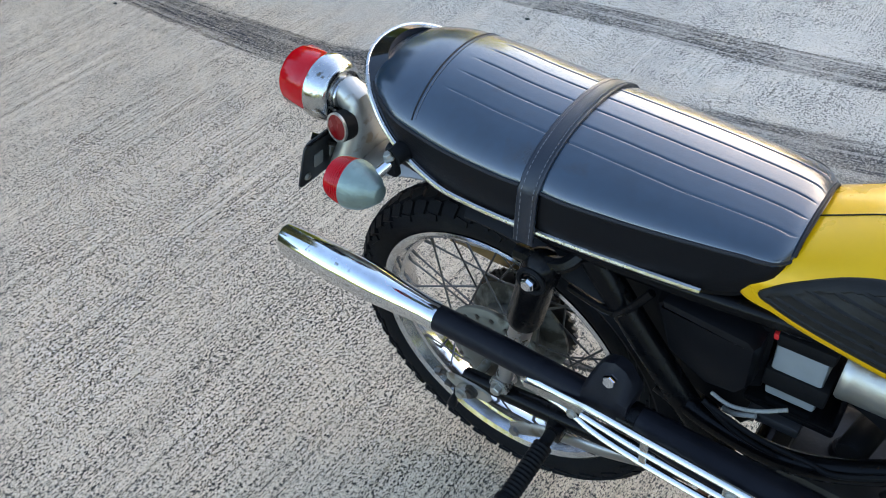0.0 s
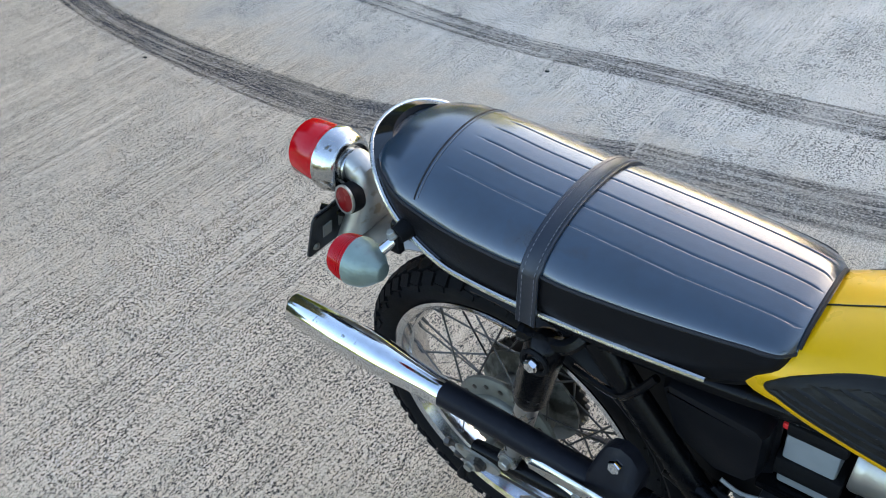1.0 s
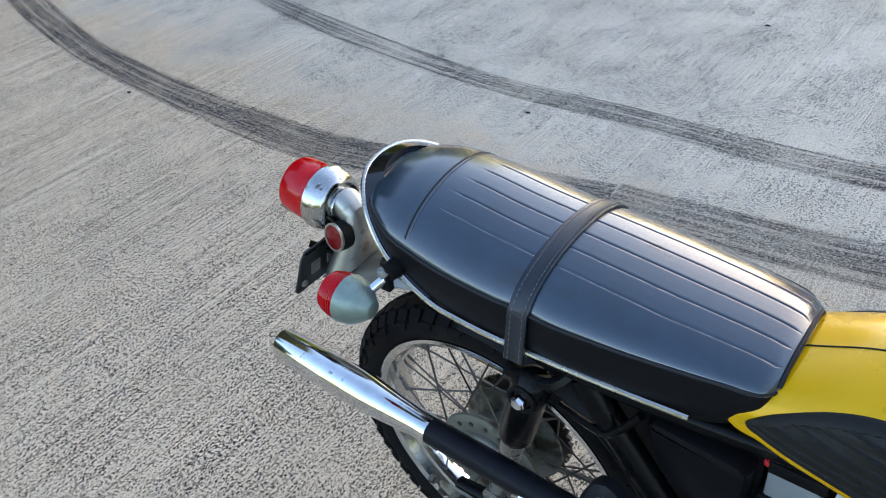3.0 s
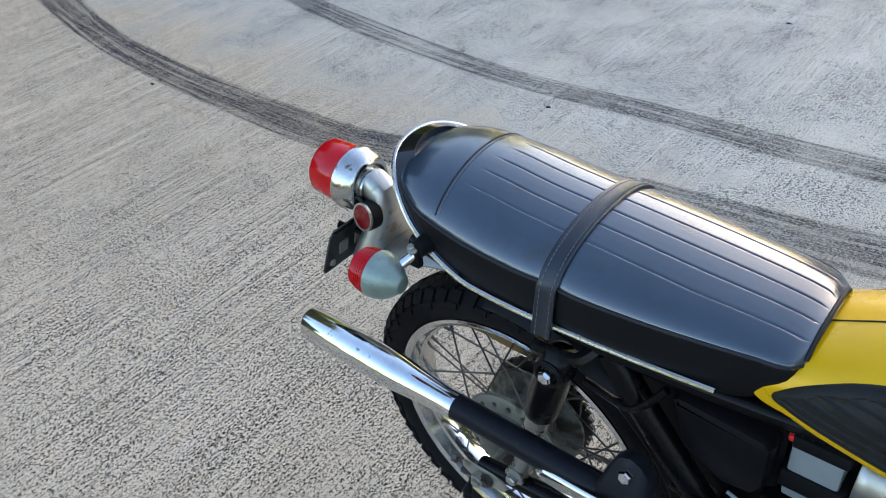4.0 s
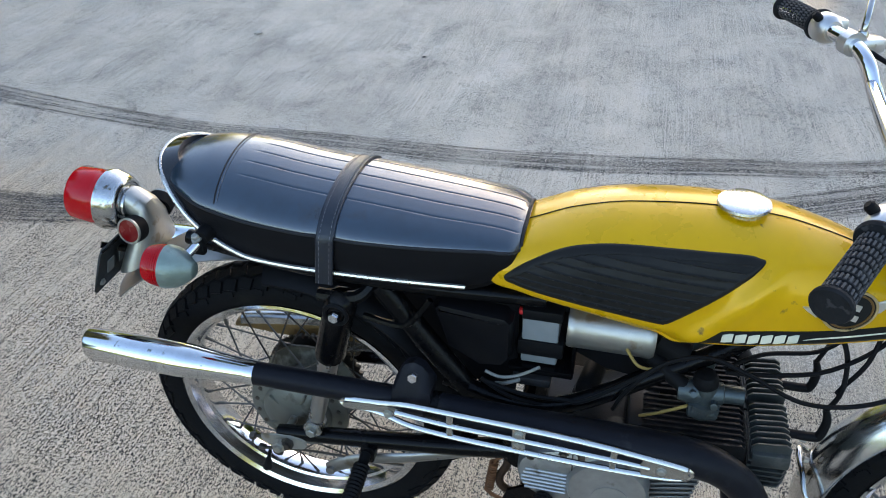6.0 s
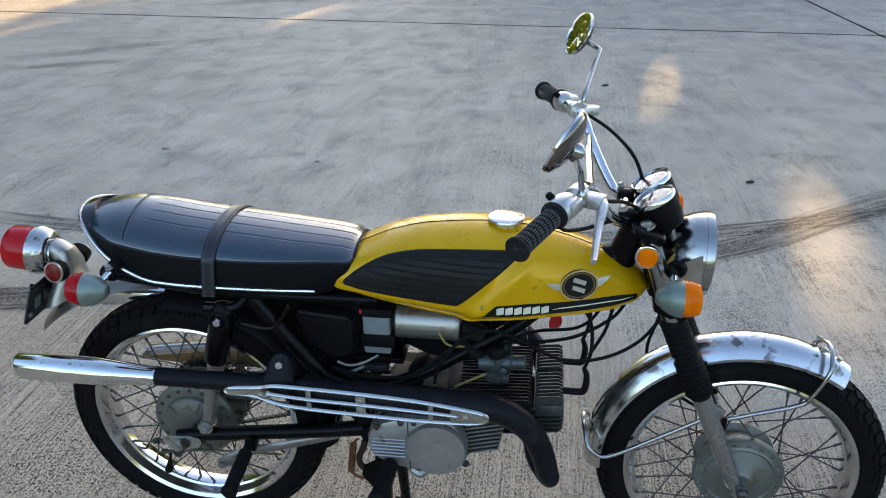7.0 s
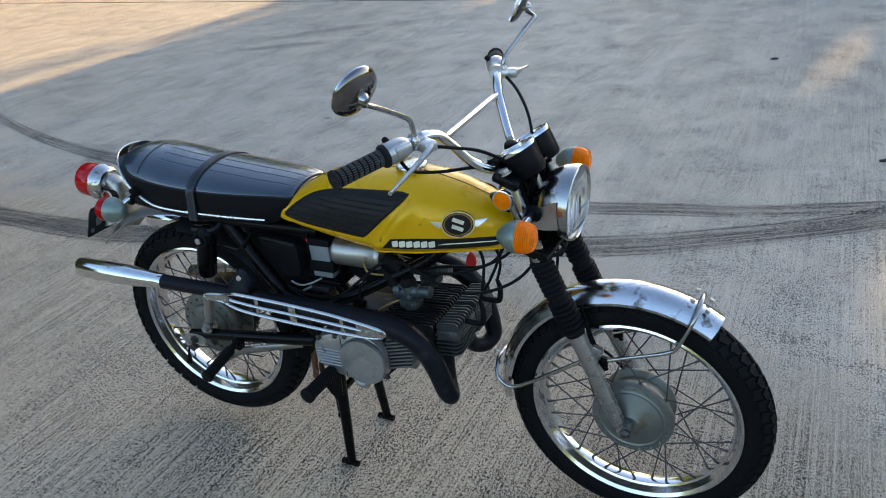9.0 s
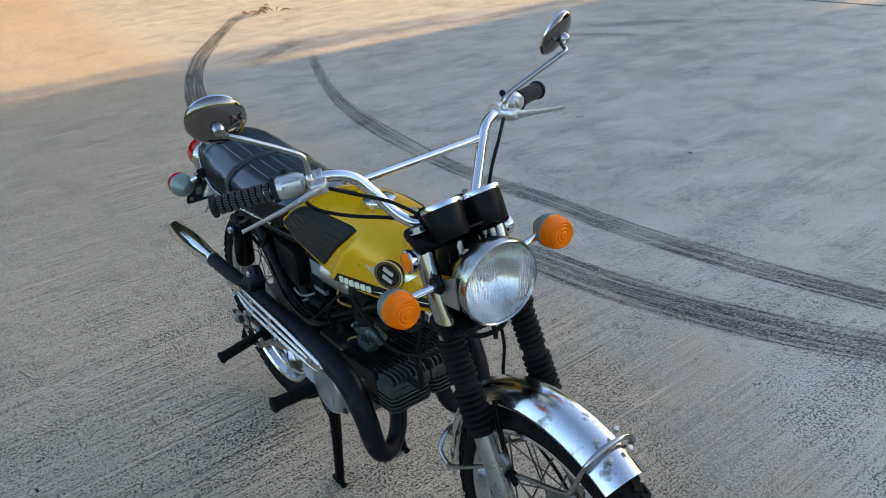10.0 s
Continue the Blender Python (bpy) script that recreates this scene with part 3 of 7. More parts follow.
OUTER = [(-9.6, 4.15), (-8.67, 3.42), (-7.19, 2.52), (-6.14, 1.95), (-4.85, 1.43), (-3.59, 1.10), (-2.79, 0.985), (-2.1, 0.945), (-1.6, 0.94), (-1.3, 0.99),
         (-0.47, 1.17), (0.0, 1.21), (0.36, 1.265), (0.8, 1.385), (1.2, 1.56), (1.67, 1.81), (2.16, 2.19), (2.78, 2.62), (3.6, 3.2)]
INNER = [(-5.6, 3.0), (-5.05, 2.72), (-3.73, 2.17), (-2.75, 1.88), (-1.78, 1.71), (-1.2, 1.66), (-0.7, 1.67), (-0.1, 1.66), (0.4, 1.70), (0.95, 1.79), (1.3, 1.85), (2.1, 2.12), (2.9, 2.5), (3.8, 3.05)]
tyre_mark(OUTER[:11], 0.195, MARK_DARK, "dark curved black tyre skid mark on concrete", fade=(1.5, 0.0))
tyre_mark(OUTER[10:], 0.205, MARK_MID, "streaked dark tyre skid mark on concrete", fade=(0.0, 2.0))
tyre_mark(INNER, 0.15, MARK_MID, "thin curved tyre skid mark on concrete", 0.0022, (1.2, 2.0), 0.55)
tyre_mark([(-4.0, 4.95), (-3.55, 5.24), (-3.12, 5.62), (-2.65, 5.84), (-2.05, 6.2)], 0.24, MARK_FAINT, "faint smeared tyre mark on concrete", fade=(0.4, 0.7))
tyre_mark([(-3.85, 4.58), (-3.45, 4.74), (-3.07, 4.92), (-2.7, 5.05)], 0.17, MARK_FAINT, "short faint tyre smear on concrete", fade=(0.3, 0.5))
tyre_mark([(-3.6, 7.98), (-2.85, 8.26), (-2.19, 8.60), (-1.65, 8.76)], 0.34, MARK_FAINT, "faint grey tyre mark across the concrete", fade=(0.5, 0.5))
tyre_mark([(-6.4, 3.4), (-6.0, 2.9), (-5.6, 2.45), (-5.2, 2.1)], 0.22, MARK_FAINT, "faint smeared tyre mark beside the skid", fade=(0.5, 0.5))


# ---- trees out of view, placed to shade the yard ----
def leaf_cloud(rng, count, place, size, leafage):
    """Many small leaf blades as one mesh."""
    verts, faces = [], []
    for _ in range(count):
        p = place(rng)
        if p is None:
            continue
        s = size * rng.uniform(0.6, 1.3)
        q = Euler((rng.uniform(-1.2, 1.2), rng.uniform(-1.2, 1.2), rng.uniform(0, 6.28))).to_matrix()
        k = len(verts)
        for a, b, c in ((-1, 0, 0), (0, -0.45, 0.12), (1, 0, 0), (0, 0.45, 0.12)):
            verts.append(tuple(Vector(p) + q @ Vector((a * s, b * s, c * s))))
        faces.append((k, k + 1, k + 2, k + 3))
    me = bpy.data.meshes.new("crown")
    me.from_pydata(verts, [], faces)
    me.materials.append(leafage)
    return me


# Holes cut through the unseen crowns along sun rays, to place sun patches.
SUN_GAPS = [(6.42, 4.49, 0.125, 0.25), (6.47, 4.53, 0.21, 0.13), (6.40, 4.68, 0.12, 0.10), (5.31, 3.74, 0.085, 0.13), (5.43, 3.94, 0.080, 0.13), (5.47, 4.10, 0.15, 0.10), (1.33, 3.50, 0.21, 0.14), (1.45, 3.37, 0.21, 0.13), (1.56, 3.28, 0.17, 0.11), (-1.25, 2.58, 0.32, 0.18), (-1.10, 4.36, 0.26, 0.13), (-1.30, 4.14, 0.28, 0.13), (-1.65, 3.90, 0.28, 0.13), (6.05, 3.35, 0.085, 0.13), (0.2, 4.6, 0.10, 0.5)]


def shade_tree(rng, x, y, height, spread, low, leaves, edge, blade=0.17, leafage=None):
    """A broad unseen tree: tapered trunk, limbs, leafy crown with gaps for sun patches."""
    root = empty("tree", "broad leafy shade tree out of view beside the yard", "tree", "trees along the yard")
    root.location = (x, y, 0)
    bm = bmesh.new()
    tube(bm, [(0, 0, -0.05), (0.05, 0.03, height * 0.2), (-0.05, 0, height * 0.45), (0.04, 0.05, height * 0.8)], [0.24, 0.17, 0.12, 0.03], 12)
    for k in range(7):
        a, z = k * 2.4, height * (0.2 + 0.07 * k)
        tip = Vector((math.cos(a) * spread * 0.8, math.sin(a) * 1.6, z + height * 0.22))
        tube(bm, [(0, 0, z), tip * 0.5 + Vector((0, 0, z * 0.55)), tip], [0.08, 0.05, 0.012], 7)
    part("trunk", bm, BARK, root)

    def place(r):
        u, v, w = r.uniform(-1, 1), r.uniform(-1, 1), r.uniform(0, 1)
        wide = (0.55 + 0.45 * math.sin(min(w * 1.25, 1.0) * math.pi * 0.62)) * (1.0 if w < 0.8 else math.sqrt(max(0.0, 1 - ((w - 0.8) / 0.22) ** 2)))
        p = Vector((u * spread * wide, v * (1.7 if blade < 0.2 else 3.0), low + w * (height - low)))
        g = p + Vector((x, y, 0))
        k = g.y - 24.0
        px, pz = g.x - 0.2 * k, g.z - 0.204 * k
        # Leaves short of edge are dropped to set where the sunlit ground ends.
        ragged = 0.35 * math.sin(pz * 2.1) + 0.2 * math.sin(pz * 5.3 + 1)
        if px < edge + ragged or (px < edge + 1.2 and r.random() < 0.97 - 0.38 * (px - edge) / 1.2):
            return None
        for gx, gz, rx, rz in SUN_GAPS:
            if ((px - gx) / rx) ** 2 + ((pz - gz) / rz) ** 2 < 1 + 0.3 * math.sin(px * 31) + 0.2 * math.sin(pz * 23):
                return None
        return p
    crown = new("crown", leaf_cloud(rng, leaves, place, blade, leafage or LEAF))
    crown.parent = root
    return root


rng = random.Random(7)
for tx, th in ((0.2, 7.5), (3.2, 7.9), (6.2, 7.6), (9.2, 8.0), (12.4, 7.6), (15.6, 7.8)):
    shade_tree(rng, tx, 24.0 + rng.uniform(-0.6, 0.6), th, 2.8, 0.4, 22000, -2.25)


def woods(rng):
    """A far belt of trees all round, as one mass of leaf clumps."""
    def place(r):
        a = r.uniform(0, 2 * math.pi)
        lump = 0.6 + 0.4 * math.sin(a * 23) * math.sin(a * 9 + 1) + 0.25 * math.sin(a * 51)
        d = 46 + 7 * r.random()
        x, y = d * math.cos(a), d * math.sin(a)
        return (x, y, r.random() * (3.6 + 1.9 * lump))
    return new("woods", leaf_cloud(rng, 16000, place, 0.75, LEAF))


# Unseen trees with shade-darkened leaves, added for seat and chrome to reflect.
for tx, ty, th in ((-25, -14, 8.5), (-24, -8.5, 9.0), (-25, -3, 13.0), (-24, 2.5, 23.0), (-25, 8, 23.0), (-25, 13.5, 19.5)):
    shade_tree(rng, tx, ty, th, 3.0, 0.4, int(620 * th), -99.0, 0.36, SHADED_LEAF)
for tx, ty, th in ((-17, 26, 12.0), (-23.5, 20.5, 13.0), (-22, 29, 13.5), (-29, 25, 13.0)):
    shade_tree(rng, tx, ty, th, 3.2, 0.4, 7000, -99.0, 0.30)


tagged(woods(rng), "far belt of green trees round the yard", "trees", kind="stuff")


# ---- the motorcycle ----
bike = empty("motorcycle", "vintage yellow motorcycle with black seat on its centre stand", "motorcycle")
STEER = Matrix.Translation((0.93, 0, 0.86)) @ Matrix.Rotation(radians(-2.0), 4, Vector((-0.40, 0, 0.917))) @ Matrix.Translation((-0.93, 0, -0.86))


def wheel(name, centre, m, r_out, width, rim_r, knobs, hub_r, label):
    """A spoked wheel: tyre, tread blocks, rim, hub, spokes."""
    base = m @ along(centre, (0, 1, 0), (0, 0, 1))
    root = new(name)
    root.parent = bike
    root.matrix_basis = base
    tagged(root, label)
    rc, a, b = (r_out + rim_r) / 2 - 0.004, (r_out - rim_r) / 2 + 0.001, width / 2
    prof = []
    for k in range(25):
        t = math.pi * (-0.30 + 1.60 * k / 24)
        prof.append((rc + a * math.sin(t), b * math.copysign(abs(math.cos(t)) ** 0.8, math.cos(t))))
    bm = bmesh.new()
    lathe(bm, prof, seg=96, closed=True)
    part("tyre", bm, TYRE, root)
    bm = bmesh.new()
    for row, phi in enumerate((-72, -50, -17, 17, 50, 72)):
        t = radians(90 + phi)
        for k in range(knobs):
            ang = 2 * math.pi * (k + 0.5 * (row % 2)) / knobs
            r0, h0 = rc + (a - 0.0005) * math.sin(t), b * math.copysign(abs(math.cos(t)) ** 0.8, math.cos(t))
            nrm = Vector((math.cos(ang) * math.sin(t) / a, math.sin(ang) * math.sin(t) / a, math.cos(t) / b))
            mat = along(Vector((r0 * math.cos(ang), r0 * math.sin(ang), h0)), nrm, (-math.sin(ang), math.cos(ang), 0))
            twist = Matrix.Rotation(radians((18, 12, -14)[min(abs(row - 2), abs(row - 3), 2)] * (1 if row % 2 else -1)), 4, "Z")
            long_ = 2 * math.pi * r_out / knobs
            if abs(phi) > 60:
                if k % 2:
                    continue
                size = (long_ * 0.95, 0.010, 0.005)
            else:
                size = (long_ * 0.72, width * 0.235, 0.009)
            box(bm, mat @ twist, size)
    part("tread", bm, TYRE, root, "deep black tread blocks", angle=20)
    w = width * 0.40
    bm = bmesh.new()
    lathe(bm, [(rim_r + 0.006, -w), (rim_r + 0.007, -w - 0.003), (rim_r + 0.002, -w - 0.005), (rim_r - 0.006, -w), (rim_r - 0.012, -w * 0.45), (rim_r - 0.017, -w * 0.36),
               (rim_r - 0.019, 0), (rim_r - 0.017, w * 0.36), (rim_r - 0.012, w * 0.45), (rim_r - 0.006, w), (rim_r + 0.002, w + 0.005), (rim_r + 0.007, w + 0.003), (rim_r + 0.006, w),
               (rim_r - 0.004, w * 0.5), (rim_r - 0.004, -w * 0.5)], seg=96, closed=True)
    part("rim", bm, RIM_ALU, root, "shiny metal rim")
    share = []
    for k in range(36):
        side = 1 if k % 2 else -1
        lean = (1 if (k // 2) % 2 else -1) * radians(38)
        a_rim = 2 * math.pi * k / 36
        if k < 4:
            bm = bmesh.new()
            p0 = Vector(((hub_r - 0.006) * math.cos(lean), (hub_r - 0.006) * math.sin(lean), side * 0.034))
            p1 = Vector((rim_r - 0.016, 0, side * 0.004))
            tube(bm, [p0, p1], 0.0018, 6)
            q = p0 + (p1 - p0) * 0.9
            tube(bm, [q, p1], 0.0031, 6)
            ob = part("spoke", bm, STEEL_DARK, root)
            share.append(ob.data)
        else:
            ob = new("spoke", share[k % 4])
            ob.parent = root
        ob.matrix_basis = Matrix.Rotation(a_rim, 4, "Z")
    return root


STEEL_DARK = material("dull spoke steel", (0.075, 0.072, 0.07), 0.4, 0.9, 0.3, 60)
R_REAR, R_FRONT = Vector((-0.035, 0, 0.343)), Vector((1.195, 0, 0.308))
rear = wheel("rear_wheel", R_REAR, Matrix.Identity(4), 0.309, 0.086, 0.240, 58, 0.098, "spoked rear wheel with knobbly tyre")
front = wheel("front_wheel", R_FRONT, STEER, 0.302, 0.076, 0.236, 62, 0.094, "spoked front wheel with block tread tyre")

# hubs; local z of a wheel points to the left of the bike
bm = bmesh.new()
lathe(bm, [(0, -0.064), (0.030, -0.064), (0.048, -0.061), (0.064, -0.055), (0.068, -0.051), (0.069, -0.046), (0.074, -0.0455), (0.092, -0.043), (0.098, -0.039), (0.099, -0.034), (0.096, -0.030), (0.078, -0.026), (0.066, -0.015), (0.064, 0.016), (0.082, 0.024), (0.097, 0.029), (0.097, 0.034), (0.06, 0.040), (0, 0.042)], seg=56)
for k in range(5):
    a = 2 * math.pi * (k + 0.35) / 5
    box(bm, Matrix.Rotation(a, 4, "Z") @ Matrix.Translation((0.052, 0, -0.0595)), (0.024, 0.0045, 0.006), 0.0012)
rear_hub = part("hub", bm, HUB_GRIMY, rear, "weathered aluminium brake drum with grime")
bm = bmesh.new()
lathe(bm, [(0.0024, 0.0), (0.0046, 0.0002), (0.0046, 0.0022), (0.0024, 0.0030), (0.0, 0.0030), (0.0, 0.0)], seg=10)
part("spoke_head", bm, CHAIN, rear_hub, m=Matrix.Translation((0.084, 0, -0.0440)) @ Matrix.Rotation(math.pi, 4, "X"))
head_mesh = rear_hub.children[0].data
for k in range(1, 18):
    a = 2 * math.pi * k / 18
    head = new("spoke_head", head_mesh)
    head.parent = rear_hub
    head.matrix_basis = Matrix.Translation((0.084 * math.cos(a), 0.084 * math.sin(a), -0.0440)) @ Matrix.Rotation(math.pi, 4, "X")
bm = bmesh.new()
teeth = []
for k in range(38 * 4):
    a = 2 * math.pi * k / (38 * 4)
    r = 0.100 if k % 4 < 2 else 0.094
    teeth.append((r * math.cos(a), r * math.sin(a)))
prism(bm, teeth, 0.006, Matrix.Translation((0, 0, 0.055)))
part("sprocket", bm, CHAIN, rear, "oily steel chain sprocket", angle=20)
bm = bmesh.new()
lathe(bm, [(0, -0.066), (0.02, -0.066), (0.03, -0.058), (0.062, -0.052), (0.070, -0.047), (0.092, -0.044), (0.095, -0.038), (0.095, -0.028), (0.078, -0.024), (0.072, 0.02), (0.086, 0.028), (0.086, 0.034), (0.04, 0.042), (0, 0.042)], seg=48)
for k in range(18):
    a = 2 * math.pi * (k + 0.3) / 18
    lathe(bm, [(0, 0), (0.0042, 0), (0.0042, 0.003), (0.002, 0.0015), (0, 0.001)], along((0.083 * math.cos(a), 0.083 * math.sin(a), -0.0445), (0, 0, -1)), 8)
part("hub", bm, HUB, front, "grey oxidised drum brake hub")
bm = bmesh.new()
lathe(bm, [(0.070, -0.0465), (0.0745, -0.049), (0.079, -0.0462), (0.0745, -0.044)], seg=48, closed=True)
part("ring", bm, HUB, front, "raised ring on the brake hub")

# axles and rear brake
bm = bmesh.new()
tube(bm, [(-0.035, -0.145, 0.343), (-0.035, 0.125, 0.343)], 0.0075, 10)
lathe(bm, [(0, 0), (0.013, 0), (0.013, 0.011), (0, 0.012)], along((-0.035, -0.128, 0.343), (0, -1, 0)), 6)
part("rear_axle", bm, STEEL, bike)
bm = bmesh.new()
prism(bm, [(-0.050, -0.007), (-0.034, -0.017), (0.012, -0.019), (0.034, -0.014), (0.042, 0.0), (0.036, 0.012), (0.012, 0.016), (-0.034, 0.013), (-0.050, 0.007)], 0.005, along((-0.026, -0.120, 0.346), (0, -1, 0), (1, 0, 0)), 0.002)
part("chain_adjuster", bm, STEEL, bike, "greasy steel axle adjuster")
bm = bmesh.new()
tube(bm, [(-0.060, -0.121, 0.346), (-0.098, -0.121, 0.341)], 0.0032, 8)
lathe(bm, [(0, 0), (0.0075, 0), (0.0075, 0.010), (0, 0.010)], along((-0.088, -0.121, 0.342), (-1, 0, -0.1)), 6)
part("adjuster_bolt", bm, CHAIN, bike, "dark oily adjuster bolt")
bm = bmesh.new()
lathe(bm, [(0, 0), (0.0125, 0), (0.0125, 0.009), (0.009, 0.0095), (0.009, 0.014), (0, 0.015)], along((-0.022, -0.124, 0.346), (0, -1, 0)), 6)
part("axle_nut", bm, CHAIN, bike, "dark greasy axle nut")
bm = bmesh.new()
tube(bm, [(-0.045, -0.085, 0.330), (-0.052, -0.105, 0.312), (-0.050, -0.110, 0.300)], [0.010, 0.009, 0.008], 8)
lathe(bm, [(0, -0.008), (0.011, -0.008), (0.011, 0.008), (0, 0.008)], along((-0.050, -0.110, 0.306), (0, -1, 0)), 12)
tube(bm, [(-0.050, -0.110, 0.306), (-0.088, -0.113, 0.303)], 0.0034, 8)
lathe(bm, [(0, 0), (0.006, 0), (0.006, 0.012), (0, 0.012)], along((-0.078, -0.112, 0.304), (-1, 0, 0)), 8)
part("brake_arm", bm, CHAIN, bike)
bm = bmesh.new()
tube(bm, [(-0.050, -0.110, 0.306), (0.02, -0.112, 0.318), (0.10, -0.110, 0.318), (0.19, -0.100, 0.312)], 0.0024, 8)
part("brake_rod", bm, CHAIN, bike, "thin dark brake rod")
bm = bmesh.new()
tube(bm, [(-0.070, -0.112, 0.300), (-0.074, -0.114, 0.280)], 0.0030, 8)
lathe(bm, [(0, 0), (0.003, 0), (0.0065, 0.014), (0.0095, 0.030), (0.009, 0.034), (0, 0.034)], along((-0.074, -0.114, 0.282), (-0.25, 0, -1)), 12)
part("cable_boot", bm, RUBBER, bike, "small black rubber cable boot")
bm = bmesh.new()
tube(bm, [(0.048, -0.112, 0.281), (0.075, -0.112, 0.300), (0.124, -0.112, 0.326), (0.21, -0.110, 0.350), (0.325, -0.090, 0.372)], [0.013, 0.015, 0.012, 0.011, 0.009], 12, 4, flat=0.45, up=(0, 1, 0))
lathe(bm, [(0, 0), (0.009, 0), (0.009, 0.007), (0, 0.008)], along((0.053, -0.117, 0.285), (0, -1, 0)), 6)
part("torque_arm", bm, DULL_STEEL, bike, "dull steel brake torque arm")

# swing arm and shocks
bm = bmesh.new()
for s in (-1, 1):
    tube(bm, [(-0.045, s * 0.108, 0.352), (0.10, s * 0.108, 0.371), (0.30, s * 0.10, 0.392), (0.40, s * 0.09, 0.402)], [0.013, 0.016, 0.017, 0.018], 10)
tube(bm, [(0.40, -0.115, 0.40), (0.40, 0.115, 0.40)], 0.02, 12)
tube(bm, [(0.305, -0.1, 0.386), (0.305, 0.1, 0.386)], 0.015, 10)
part("swing_arm", bm, BLACK_PAINT, bike)
for s in (-1, 1):
    top, low = Vector((0.109, s * 0.114, 0.684)), Vector((0.030, s * 0.108, 0.389))
    d = low - top
    m = along(top, d)
    bm = bmesh.new()
    lathe(bm, [(0, -0.026), (0.010, -0.025), (0.019, -0.020), (0.0245, -0.011), (0.0265, 0.002), (0.0265, 0.014), (0.0255, 0.019), (0.0258, 0.112), (0.0240, 0.121), (0.019, 0.125), (0, 0.125)], m, 32)
    shock = part("shock_absorber", bm, BLACK_PAINT, bike)
    bm = bmesh.new()
    lathe(bm, [(0, 0.11), (0.0175, 0.11), (0.0175, 0.20), (0.0145, 0.215), (0.0145, 0.285), (0, 0.29)], m, 20)
    lathe(bm, [(0, -0.014), (0.017, -0.014), (0.017, 0.014), (0, 0.014)], along(low, (0, 1, 0)), 18)
    part("lower_tube", bm, FORK_ALU, shock, "dull silver damper tube")
    bm = bmesh.new()
    tube(bm, [top + Vector((0.018 * math.cos(a), s * 0.024, 0.018 * math.sin(a) - 0.004)) for a in [k * math.pi / 6 for k in range(12)]], 0.0035, 6, 2, True)
    part("mount_ring", bm, RUBBER, shock)
    bolt("nut", top + Vector((0, s * 0.018, -0.003)), (0, s, 0), 0.0095, 0.018, CHROME, shock)
    bolt("nut", low + Vector((0, s * 0.012, 0)), (0, s, 0), 0.0095, 0.014, STEEL, shock)

# frame tubes
bm = bmesh.new()
for s in (-1, 1):
    tube(bm, [(-0.16, s * 0.075, 0.745), (0.05, s * 0.092, 0.728), (0.22, s * 0.092, 0.722), (0.42, s * 0.06, 0.705)], 0.0125, 10)
    tube(bm, [(0.165, s * 0.088, 0.715), (0.25, s * 0.090, 0.60), (0.335, s * 0.090, 0.49), (0.40, s * 0.085, 0.40)], 0.019, 12)
    tube(bm, [(0.27, s * 0.092, 0.545), (0.35, s * 0.096, 0.520), (0.43, s * 0.099, 0.520), (0.50, s * 0.093, 0.546), (0.60, s * 0.062, 0.593), (0.70, s * 0.032, 0.642), (0.76, s * 0.018, 0.69)], 0.0150, 10)
    tube(bm, [(0.075, s * 0.118, 0.700), (0.135, s * 0.112, 0.700), (0.16, s * 0.09, 0.722)], 0.011, 8)
    tube(bm, [(0.14, s * 0.10, 0.655), (0.20, s * 0.106, 0.650), (0.225, s * 0.106, 0.668), (0.25, s * 0.10, 0.705)], 0.0055, 8)
tube(bm, [(0.40, 0, 0.70), (0.62, 0, 0.735), (0.90, 0, 0.800)], 0.028, 14)
tube(bm, [(0.88, 0, 0.735), (0.945, 0, 0.90)][::-1], 0.030, 14)
tube(bm, [(0.905, 0, 0.72), (0.80, 0, 0.70), (0.66, 0, 0.675)], 0.024, 12)
part("frame", bm, BLACK_PAINT, bike)

# black air box between the frame tubes
bm = bmesh.new()
loft(bm, [[Vector((x, y, z)) for y, z in ((-w, zl), (-w, 0.722), (w, 0.722), (w, zl))] for x, w, zl in ((0.18, 0.045, 0.66), (0.22, 0.055, 0.585), (0.28, 0.058, 0.53), (0.37, 0.056, 0.49), (0.38, 0.05, 0.50))])
part("air_box", bm, BLACK_PLASTIC, bike)

# inner rear mudguard and black centre section
bm = bmesh.new()
sec = []
for k in range(26):
    a = radians(-8 + 102 * k / 25)
    ring = []
    for j in range(9):
        u = -1 + j / 4
        r = 0.340 - 0.030 * abs(u) ** 3
        ring.append(R_REAR + Vector((r * math.cos(a), u * 0.058, r * math.sin(a))))
    ring += [p + (R_REAR - p).normalized() * 0.004 for p in ring[::-1]]
    sec.append(ring)
loft(bm, sec)
part("inner_mudguard", bm, BLACK_PLASTIC, bike)
bm = bmesh.new()
sec = []
for k in range(15):
    a = radians(93 + 49 * k / 14)
    ring = []
    for j in range(11):
        u = -1 + j / 5
        r = 0.380 + 0.028 * (k / 14) ** 1.6 - 0.020 * abs(u) ** 2.6
        ring.append(R_REAR + Vector((r * math.cos(a), u * (0.060 + 0.006 * k / 14), r * math.sin(a))))
    ring += [p + (R_REAR - p).normalized() * 0.0025 for p in ring[::-1]]
    sec.append(ring)
loft(bm, sec)
part("rear_mudguard", bm, DULL_STEEL, bike, "dull silver rear mudguard")

